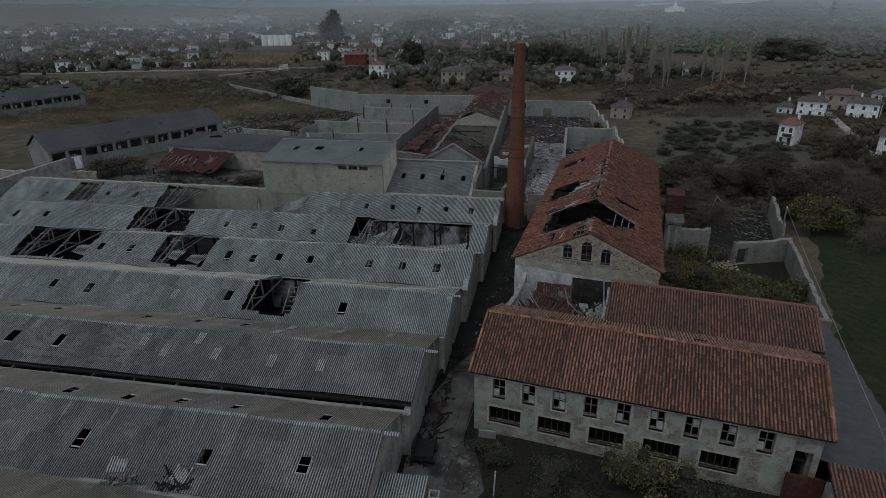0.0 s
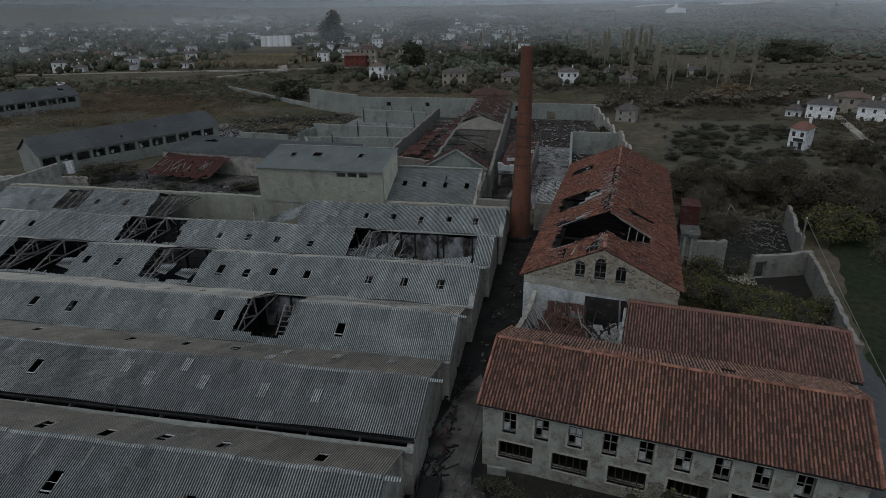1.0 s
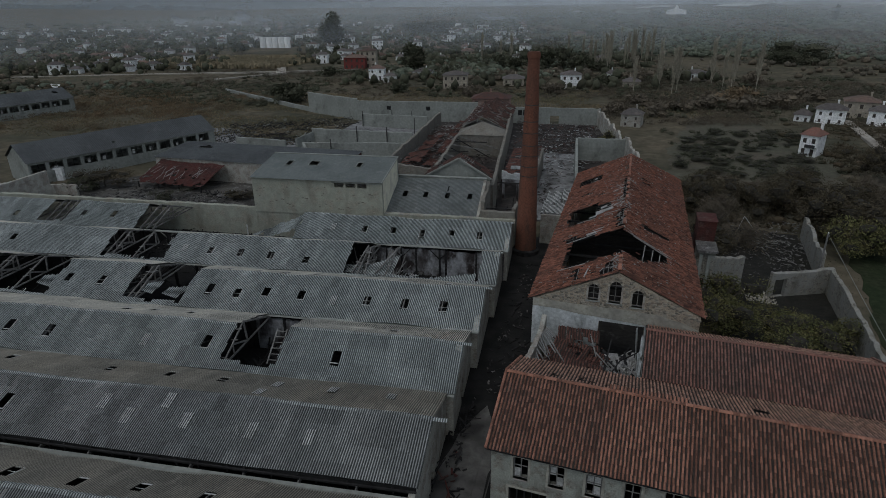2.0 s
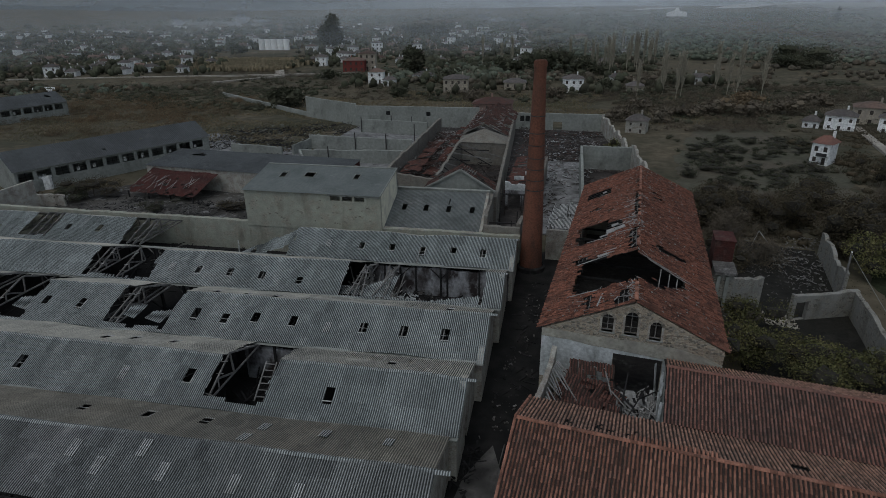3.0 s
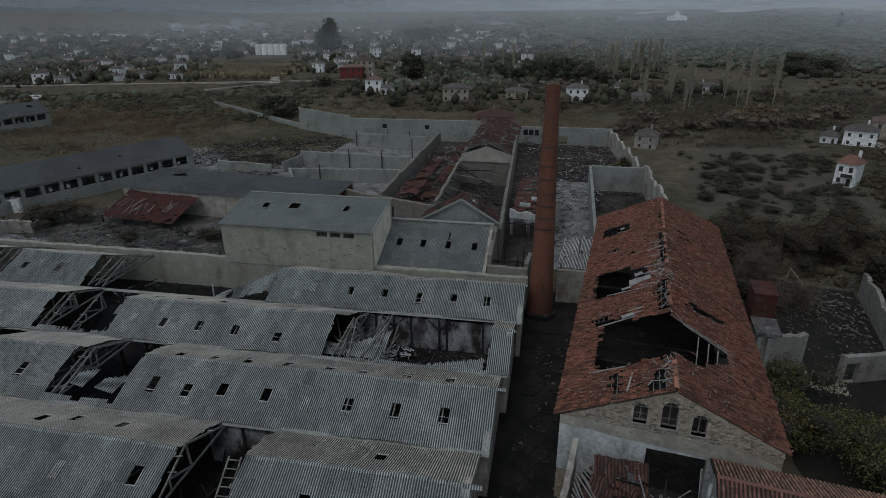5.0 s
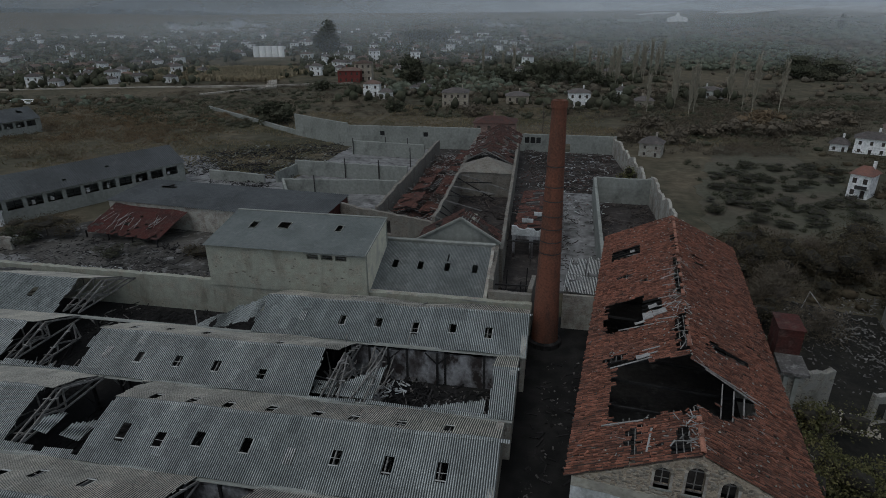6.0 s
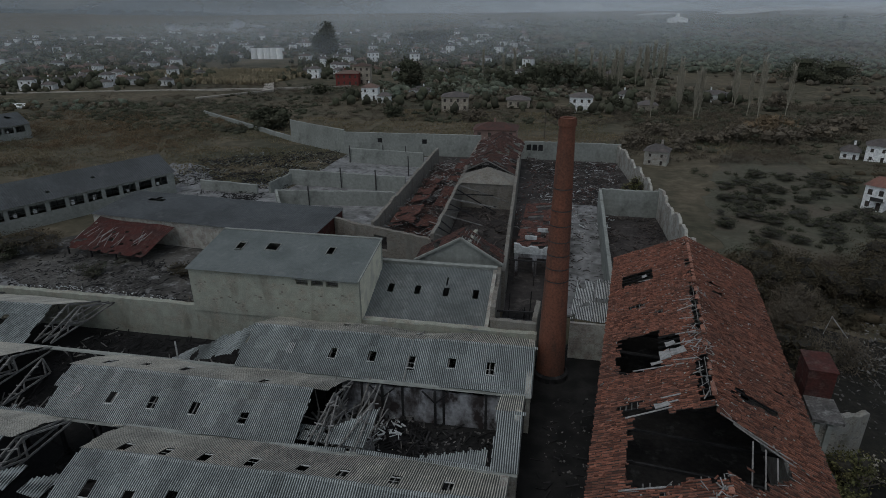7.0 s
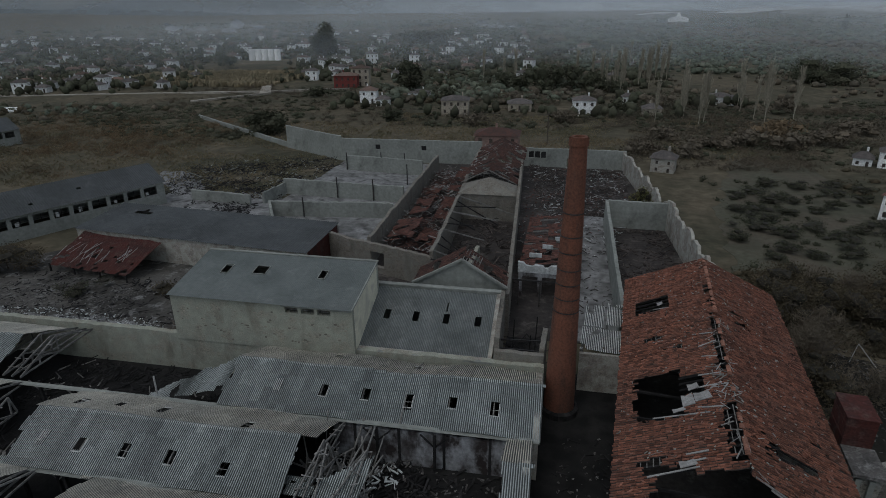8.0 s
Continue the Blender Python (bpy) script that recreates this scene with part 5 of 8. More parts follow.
def west_burnt_hall():
    th = thing("burnt_hall", pose(0, 0, 0), "burnt hall filled with its fallen red tile roof", "building", "burnt halls")
    standing_wall("west_wall", (-28.2, 121.5), (-28.8, 176), 4.9, STONE_DULL, 0.35, 11, parent=th)
    standing_wall("east_wall", (-17.2, 115.5), (-19.4, 181), 5.6, STONE_DULL, 0.5, 12, parent=th)
    standing_wall("south_wall", (-37, 123.0), (-17.2, 115.5), 4.7, STONE_DULL, 0.25, 13, parent=th, holes=[(10, 12.5, 1, 3.4)])
    for i, (x, y, wx, wy, tx, ty, z) in enumerate(((-27.4, 126, 4.6, 9, 12, 3, 2.4), (-22.6, 126.5, 4.0, 8, -14, -4, 2.6), (-27, 140, 3.6, 9, 15, 2, 2.2), (-22.2, 139, 3.2, 12, -16, 3, 2.4), (-22.8, 154, 3.6, 18, -10, 2, 2.6), (-27.2, 153, 3.2, 9, 14, -3, 1.8))):
        f = tiled("fallen_roof", th, TILE_FALLEN, "slab of fallen red tiles", (0, 0, 0), (0, 1, 0), (1, 0, 0), wy, wx, lambda a, b: noise.noise(Vector((a * 0.5, b * 0.5, i * 3.3))) > 0.17, seed=20 + i, slip=0.1)
        f.matrix_basis = pose(x, y, z, ty, -tx, 0)
        f["kind"] = "stuff"
    litter("roof_timber", [(-27.8, 123), (-18, 119), (-19.3, 176), (-28.3, 174)], 760, 1.2, TIMBER, "", "", 5, 1.4, 0.9, 0.5, th)
    litter("pale_lath", [(-27.8, 123), (-18, 119), (-19.3, 176), (-28.3, 174)], 420, 0.9, BLEACHED, "", "", 15, 1.7, 0.9, 0.35, th)
    litter("tile_rubble", [(-27.8, 123), (-18, 119), (-19.3, 176), (-28.3, 174)], 2600, 0.7, TILE_BURNT, "", "", 6, 1.3, 0.9, 0.2, th)


def middle_burnt_hall():
    th = thing("burnt_hall", pose(0, 0, 0), "long roofless hall, its plaster cross gable standing", "building", "burnt halls")
    standing_wall("east_wall", (-5.6, 104), (-9.2, 183), 5.8, STONE_DULL, 0.7, 14, parent=th, holes=[(6, 8, 1.5, 3.8), (13, 15, 1.5, 3.8), (20, 22, 1.5, 3.8)])
    part("cross_wall", Geo().box(-18.6, -8.1, 145.5, 146, -0.2, 5.0), STONE_DULL, th, "dull plastered cross wall")
    cap = Geo()
    W, E, N, S, P = (-18.9, 145.3, 5.0), (-7.9, 145.3, 4.9), (-7.9, 152, 4.9), (-18.9, 152, 5.0), (-13.3, 148.6, 7.5)
    for tri in ((W, E, P), (E, N, P), (N, S, P), (S, W, P), (W, S, N, E)):
        cap.face(*tri)
    part("hipped_cap", cap, STONE_DULL, th, "dull tan mortar cap over the cross wall")
    for s, o, sl in ((1, (-19.6, 183, 5.3), Vector((5.6, 0, 2.7))), (-1, (-8.4, 152, 5.3), Vector((-5.6, 0, 2.7)))):
        tiled("west_slope" if s > 0 else "east_slope", th, TILE_BURNT, "brown tile slope with open patches", o, (0, -s, 0), sl, 31, sl.length, lambda a, b: noise.noise(Vector((a * 0.35, b * 0.5, 4 * s))) > 0.14, seed=30 + s, slip=0.08)
    for i in range(16):
        y = 152 + i * 2
        part("rafter", Geo().beam((-19.5, y, 5.2), (-14, y, 7.9), 0.12, 0.16).beam((-8.5, y, 5.2), (-14, y, 7.9), 0.12, 0.16), TIMBER, th)
    rnd = random.Random(8)
    for i in range(13):
        y = 108 + i * 2.9
        a = Vector((-17.2 - (y - 115) * 0.03, y, 5.2))
        b = Vector((-9 + rnd.uniform(-5, 1), y + rnd.uniform(-2.5, 2.5), rnd.uniform(1.5, 5.5)))
        part("broken_rafter", Geo().beam(a, b, 0.13, 0.18), CHAR if i % 3 else TIMBER, th)
    standing_wall("inner_wall", (-12.5, 104.2), (-11.5, 122), 4.6, STONE, 1.0, 15, parent=th)
    litter("charred_timber", [(-16.5, 106), (-6.5, 106), (-8, 144), (-18, 144)], 420, 1.8, SCORCHED, "", "", 9, 0.1, 0.6, 0.5, th)
    litter("roof_timber", [(-19, 150), (-9, 150), (-9.5, 182), (-19.5, 182)], 260, 1.6, TIMBER, "", "", 10, 3.4, 0.8, 0.6, th)
    litter("pale_lath", [(-18, 152), (-10, 152), (-10.5, 180), (-18.5, 180)], 150, 1.1, BLEACHED, "", "", 16, 6.6, 0.5, 0.2, th)


west_burnt_hall()
middle_burnt_hall()


def small_tiled_room():
    th = thing("tiled_store", pose(-5.3, 115.6, 0, 0, 0, -1), "small store with a burst red tile roof", "building")
    sl = Vector((5.7, 0, 0.8))
    def gone(a, b):
        return (1.5 < a < 4 and 2 < b < 4.4) or (6.5 < a < 9 and 0.8 < b < 3) or (9.8 < a < 11.6 and 3.2 < b < 5.4) or noise.noise(Vector((a * 0.7, b * 0.7, 1))) > 0.16
    slope = tiled("roof", th, TILE_FALLEN, "dark red tiles with square holes", (0, 20.4, 4.3), (0, -1, 0), sl, 20.4, sl.length, gone, seed=40, slip=0.06)
    tagged(slope, kind="stuff")
    for i in range(8):
        part("rafter", Geo().beam((0, 0.5 + i * 2.6, 4.2), (5.7, 0.5 + i * 2.6, 5.0), 0.14, 0.18), TIMBER, th)
    part("front_wall", holed_wall(0, 5.9, -0.2, 3.7, -0.4, 0, [(0.5, 2.6, -0.2, 3.0), (3.2, 5.4, -0.2, 3.0)]), SOOTY, th, "scorched wall with dark openings")
    part("white_band", Geo().prism([(-0.1, 3.6), (6.0, 3.6), (6.0, 4.5), (5.4, 4.55), (5.1, 4.8), (4.3, 4.75), (3.9, 4.4), (3.5, 4.35), (3.2, 4.7), (2.2, 4.75), (1.8, 4.5), (1.0, 4.6), (0.6, 5.0), (-0.1, 5.1)], "y", -0.45, 0.02), WHITEWASH, th, "flaking whitewashed band")
    standing_wall("side_wall", (5.9, -0.3), (6.1, 20.4), 4.9, STONE_DULL, 0.5, 16, parent=th)
    part("steel_frame", Geo().box(-0.5, 6.2, -3.2, -3.05, 3.6, 3.8).box(0.2, 0.35, -3.2, -3.05, 0, 3.6).box(3, 3.15, -3.2, -3.05, 0, 3.6).box(5.7, 5.85, -3.2, -3.05, 0, 3.6), STEEL, th, "dark burnt steel frame")
    for h in range(3):
        part("lintel", Geo().box(1.2 + h * 1.6, 2.9 + h * 1.4, 2.2 + h * 3.4, 2.5 + h * 3.4, 4.8, 5.35), WHITEWASH, th, "pale broken beam")


small_tiled_room()


def boiler_room():
    th = thing("boiler_room", pose(-6.0, 91.7, 0, 0, 0, 1), "dark roofless boiler room with charred walls", "building")
    standing_wall("front_wall", (0, 0), (4.9, 0), 5.5, STONE_DULL, 0.1, 17, parent=th, label="low plastered front wall")
    standing_wall("west_wall", (0.5, 0.5), (0.2, 12), 7.0, STONE_DULL, 0.8, 18, parent=th)
    standing_wall("east_wall", (4.9, 0.5), (5.2, 6), 6.2, STONE_DULL, 1.0, 19, parent=th)
    for i in range(2):
        part("steel_beam", Geo().beam((0.4, 1.5 + 2.2 * i, 5.0 - 0.3 * i), (4.9, 2 + 2.1 * i, 4.6), 0.12, 0.2), STEEL, th)
    for x, y in ((1.6, 3.0), (3.3, 5.2), (1.4, 8.4), (3.9, 9.4)):
        part("bare_post", Geo().beam((x, y, 0), (x + 0.15, y, 4.6), 0.12, 0.12), CHAR, th)
    litter("charred_timber", [(0.6, 0.6), (4.6, 0.6), (4.6, 11), (0.6, 11)], 60, 2, CHAR, "", "", 19, 0, 0.4, 0.6, th)


boiler_room()


def tin_roof(x, y, w, d, z, rise, seed, label, mat=PALE_SHEET):
    th = thing("tin_shelter", pose(x, y, 0, 0, 0, -5), label, "shelter", "patched tin roofs")
    sl = Vector((0, d, rise))
    part("roof", Geo().corrugated((0, 0, z), (1, 0, 0), sl, w, sl.length, lambda a, b: noise.noise(Vector((a * 0.9, b * 0.9, seed))) > 0.38, pitch=0.2, amp=0.03, rows=14, sag=lambda a, b: 0.12 * noise.noise(Vector((a * 0.5, b * 0.5, seed)))), mat, th, "pale corrugated sheets, torn")
    for a in (0.1, w - 0.1):
        for b in (0.1, d - 0.1):
            part("post", Geo().box(a - 0.07, a + 0.07, b - 0.07, b + 0.07, 0, z + rise * b / d - 0.05), TIMBER, th)


tin_roof(2.4, 95.2, 4.3, 3.8, 4.6, 0.5, 3, "pale corrugated shelter beside the chimney")
tin_roof(2.9, 99.6, 2.1, 4.4, 4.9, 0.3, 5, "torn pale sheet roof over the passage")
tin_roof(5.2, 99.4, 1.9, 4.6, 5.3, 0.3, 8, "narrow pale corrugated shelter")
part_wall = part("passage_wall", Geo().box(2.4, 6.6, 94.6, 95.0, -0.2, 4.4), STONE_PLASTER)
tagged(part_wall, "plastered wall closing the passage", "wall", kind="structure")
patch("slab", [(1.6, 104), (7.6, 104), (8.0, 150), (0.5, 150), (0.2, 128)], 0.25, ROADPALE, "pale dusty concrete slab among the ruins", "floor", 9, 0.2)

# roofless court north of the long hall
standing_wall("court_wall_west", (7.7, 104.9), (8.2, 146), 5.0, PLASTER, 0.35, 21, label="pale plastered court wall")
standing_wall("court_wall_north", (8.2, 145.4), (18.6, 145.0), 5.0, PLASTER, 0.12, 22, label="tall pale plastered cross wall", step=0.4)
standing_wall("court_wall_east", (20.6, 104.5), (18.7, 146), 5.8, STONE_PLASTER, 1.7, 23, label="jagged rubble wall with broken crest")
standing_wall("outer_wall_east", (18.6, 146), (14.6, 187), 5.2, STONE_PLASTER, 1.8, 24, label="jagged plastered outer wall", holes=[(5, 6, 2, 3.4), (14, 15, 2, 3.4), (24, 25, 2, 3.4)])
back = standing_wall("back_wall", (-11.5, 187.5), (15, 187.0), 4.6, PLASTER, 0.06, 25, label="long pale back wall of the works", holes=[(3.2, 4.4, 2.2, 3.8), (4.7, 5.9, 2.2, 3.8), (6.2, 7.4, 2.2, 3.8), (12.5, 15, 0, 2.4)])
# no real shutters: added dark panels in place of shade in the openings
for a in (3.2, 4.7, 6.2):
    part("shutter", Geo().box(a, a + 1.2, 0.2, 0.26, 2.2, 3.8), DARK, back, "dark panel standing in for an unlit opening")
rim = standing_wall("perimeter_wall", (-57, 186.0), (-20, 187.0), 5.8, PLASTER, 0.05, 26, label="tall pale perimeter wall", holes=[(9.4, 10.7, 3.2, 4.4), (21.5, 22.8, 3.2, 4.4)])
# added dark panels here too, in place of shade
for a in (9.4, 21.5):
    part("shutter", Geo().box(a, a + 1.3, 0.2, 0.26, 3.2, 4.4), DARK, rim, "dark panel standing in for an unlit opening")
standing_wall("perimeter_wall_west", (-78, 198.5), (-57, 186.0), 6.4, PLASTER, 0.1, 27, label="tall pale perimeter wall turning west")
standing_wall("low_wall", (-132, 239), (-78, 198.5), 1.5, PLASTER, 0.1, 28, label="low boundary wall across the fields")
standing_wall("pen_wall", (-55, 141.0), (-31, 143.5), 3.0, PLASTER, 0.12, 29, label="pale wall of a roofless store")
standing_wall("pen_wall_west", (-55, 141.0), (-47, 127), 3.0, PLASTER, 0.1, 30, label="pale side wall of a roofless store")
standing_wall("pen_wall_north", (-58.5, 155.2), (-31.5, 153.2), 3.4, PLASTER, 0.12, 31, label="pale wall dividing the roofless stores")
standing_wall("pen_wall_far", (-52.5, 177), (-32.5, 174.5), 3.6, PLASTER, 0.1, 33, label="bright plastered far wall")
standing_wall("pen_wall_corner", (-58.5, 155.2), (-60, 148), 2.6, PLASTER, 0.3, 34, label="broken wall stub")
standing_wall("pen_stub", (-76, 148), (-62, 146.5), 2.2, PLASTER, 0.2, 35, label="low pale wall behind the long shed")
for x, y, h in ((-46, 154.0, 4.6), (-38, 153.5, 4.6), (-43, 176, 5), (-37, 175.3, 5), (-34, 166, 4.8), (-48, 141.3, 4.0), (-52, 176.6, 4.4)):
    tagged(part("steel_post", Geo().box(x - 0.1, x + 0.1, y - 0.1, y + 0.1, -0.2, h), STEEL), "dark bare steel post in the ruins", "post", "steel posts")
patch("back_yard", [(-80, 131), (-46, 128), (-56, 150), (-62, 156), (-84, 152)], 0.018, ROADPALE, "pale dusty yard behind the low shed", "yard", 16, 0.5)
litter("yard_ash", [(-75, 138), (-60, 138), (-60, 146), (-75, 147)], 500, 0.8, CHAR, "black burnt scraps in the back yard", "debris", 78, 0.0, 0.6, 0.3)
litter("lane_scraps", [(-1.5, 56), (3.2, 58), (6.4, 88), (1.0, 88)], 160, 0.3, RUBBLE, "stones and scraps strewn along the lane", "rubble", 79, 0.02, 0.1, 0.1)
litter("lane_ash", [(-1.5, 56), (3.2, 58), (6.4, 88), (1.0, 88)], 160, 0.9, CHAR, "burnt boards lying in the lane", "debris", 80, 0.02, 0.2, 0.15)
patch("pen_floor", [(-58, 126), (-31.5, 124), (-31.8, 186), (-56, 185)], 0.02, ROADPALE, "pale dusty floor of the roofless stores", "floor", 10, 0.3)

litter("charred_debris", [(-3, 150), (14, 150), (14, 185), (-8, 185)], 2600, 0.9, SCORCHED, "heaps of charred timber and rubble", "debris", 41, 0.0, 0.9, 0.45)
litter("pale_debris", [(-3, 148), (14, 148), (14, 185), (-8, 185)], 1700, 0.7, RUBBLE, "pale broken masonry among the ash", "debris", 42, 0.0, 0.7, 0.3)
litter("tile_scraps", [(-7, 124), (1.5, 124), (13, 150), (14, 185), (-8, 185)], 900, 0.55, TILE_FALLEN, "broken red tiles scattered over the ash", "debris", 37, 0.05, 0.5, 0.15)
litter("white_scraps", [(-7, 124), (1.5, 124), (13, 150), (14, 185), (-8, 185)], 300, 0.8, BLEACHED, "bleached boards scattered over the ash", "debris", 40, 0.2, 0.9, 0.35)
litter("plaster_scraps", [(1, 128), (8, 128), (13, 150), (14, 185), (-8, 185)], 220, 1.2, WHITEWASH, "pale plaster lumps among the ash", "rubble", 39, 0.1, 0.6, 0.1)
litter("slab_debris", [(0.8, 106), (4.2, 106), (4.6, 140), (0.8, 140)], 130, 0.7, SCORCHED, "charred boards heaped on the slab", "debris", 38, 0.25, 0.7, 0.4)
litter("court_debris", [(9, 106), (19.5, 106), (18, 144), (9, 144)], 1100, 0.8, SCORCHED, "dark litter on the court floor", "debris", 43, 0.0, 0.2, 0.3)
litter("timber_heap", [(-88, 150), (-58, 150), (-56, 184), (-74, 184), (-90, 172)], 1500, 1.5, CHAR, "heaps of burnt boards and sheets", "debris", 44, 0.0, 1.0, 0.35)
litter("sheet_litter", [(-88, 150), (-54, 150), (-54, 184), (-74, 184), (-90, 172)], 380, 0.9, PLASTER, "pale scraps on the heaps", "debris", 45, 0.1, 1.0, 0.3)
litter("court_rubble", [(-84, 92.5), (-42, 93), (-40, 104), (-60, 108), (-86, 106)], 2600, 0.3, RUBBLE, "grey stones littering the court", "rubble", 46, 0.0, 0.2, 0.1)
litter("court_gravel", [(-80, 93), (-46, 93.5), (-44, 99), (-62, 101), (-80, 99)], 1500, 0.22, WHITEWASH, "pale broken stone strewn over the court", "rubble", 49, 0.0, 0.15, 0.05)
litter("court_ash", [(-86, 99), (-44, 99), (-42, 110), (-60, 112), (-86, 110)], 620, 0.6, CHAR, "burnt scraps heaped in the court", "debris", 50, 0.0, 0.5, 0.2)
litter("court_boards", [(-86, 96), (-42, 96), (-40, 108), (-60, 110), (-86, 108)], 70, 1.8, CHAR, "dark boards and branches in the court", "debris", 47, 0.0, 0.4, 0.2)
patch("court_dust", [(-88, 95), (-76, 93.5), (-62, 94.5), (-50, 94), (-47, 97.5), (-58, 99.5), (-70, 98.2), (-79, 102), (-90, 103)], 0.03, ROADPALE, "pale dusty patch of the court", "ground", 17, 0.8)
patch("court_dust", [(-96, 108), (-88, 106), (-84, 109.5), (-90, 112)], 0.03, ROADPALE, "pale dusty patch of the court", "ground", 18, 0.8)
litter("slab_litter", [(1, 105), (7.5, 105), (7.8, 150), (0.6, 150)], 260, 0.6, RUBBLE, "rubble on the pale slab", "rubble", 48, 0.25, 0.3, 0.3)

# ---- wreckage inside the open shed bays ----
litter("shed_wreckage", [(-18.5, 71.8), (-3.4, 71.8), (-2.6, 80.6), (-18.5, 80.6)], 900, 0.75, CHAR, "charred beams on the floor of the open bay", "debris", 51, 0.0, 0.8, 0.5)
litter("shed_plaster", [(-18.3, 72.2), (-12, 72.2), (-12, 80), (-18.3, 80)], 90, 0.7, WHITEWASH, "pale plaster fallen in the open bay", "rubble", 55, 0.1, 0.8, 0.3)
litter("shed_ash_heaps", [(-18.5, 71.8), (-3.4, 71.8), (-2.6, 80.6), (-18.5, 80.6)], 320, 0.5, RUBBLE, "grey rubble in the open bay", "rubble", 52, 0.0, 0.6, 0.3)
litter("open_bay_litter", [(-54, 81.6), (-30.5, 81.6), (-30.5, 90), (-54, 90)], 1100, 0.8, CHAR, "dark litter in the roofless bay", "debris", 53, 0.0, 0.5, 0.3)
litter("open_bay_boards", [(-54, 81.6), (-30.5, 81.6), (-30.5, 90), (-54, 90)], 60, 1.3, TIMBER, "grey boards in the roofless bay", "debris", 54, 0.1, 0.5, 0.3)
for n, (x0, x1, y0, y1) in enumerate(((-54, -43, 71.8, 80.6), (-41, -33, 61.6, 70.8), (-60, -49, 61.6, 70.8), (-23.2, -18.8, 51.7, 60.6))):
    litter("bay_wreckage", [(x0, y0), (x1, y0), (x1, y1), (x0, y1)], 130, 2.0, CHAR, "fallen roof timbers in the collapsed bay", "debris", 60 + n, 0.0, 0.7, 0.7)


litter("roof_tangle", [(-19.3, 72.4), (-14.6, 72.4), (-14.2, 78), (-18.6, 79)], 90, 2.6, TIMBER, "tangle of broken roof timbers", "debris", 56, 0.0, 2.2, 1.6)
litter("pale_laths", [(-19.3, 72.4), (-13.6, 72.4), (-13.6, 78), (-18.6, 79)], 70, 1.4, BLEACHED, "bleached laths in the broken bay", "debris", 57, 0.6, 2.2, 0.8)
litter("valley_scraps", [(-54, 71.6), (-42, 71.6), (-42, 74), (-54, 76)], 90, 1.6, TIMBER, "grey broken laths in the fallen bay", "debris", 58, 0.8, 1.8, 0.9)
standing_wall("bay_partition", (-18.6, 80.8), (-1.5, 81.0), 3.7, SOOTY, 0.25, 55, 0.3, label="scorched plaster wall at the back of the open bay")
for x in (-14.6, -9.6):
    th = thing("braced_post", pose(x, 80.5, 0), "charred post with spreading braces under the valley", "post", "braced posts")
    part("shaft", Geo().box(-0.11, 0.11, -0.11, 0.11, 0, 3.9), CHAR, th)
    for sgn in (-1, 1):
        part("brace", Geo().beam((0, 0, 2.6), (sgn * 1.2, 0, 3.8), 0.1, 0.12), CHAR, th)


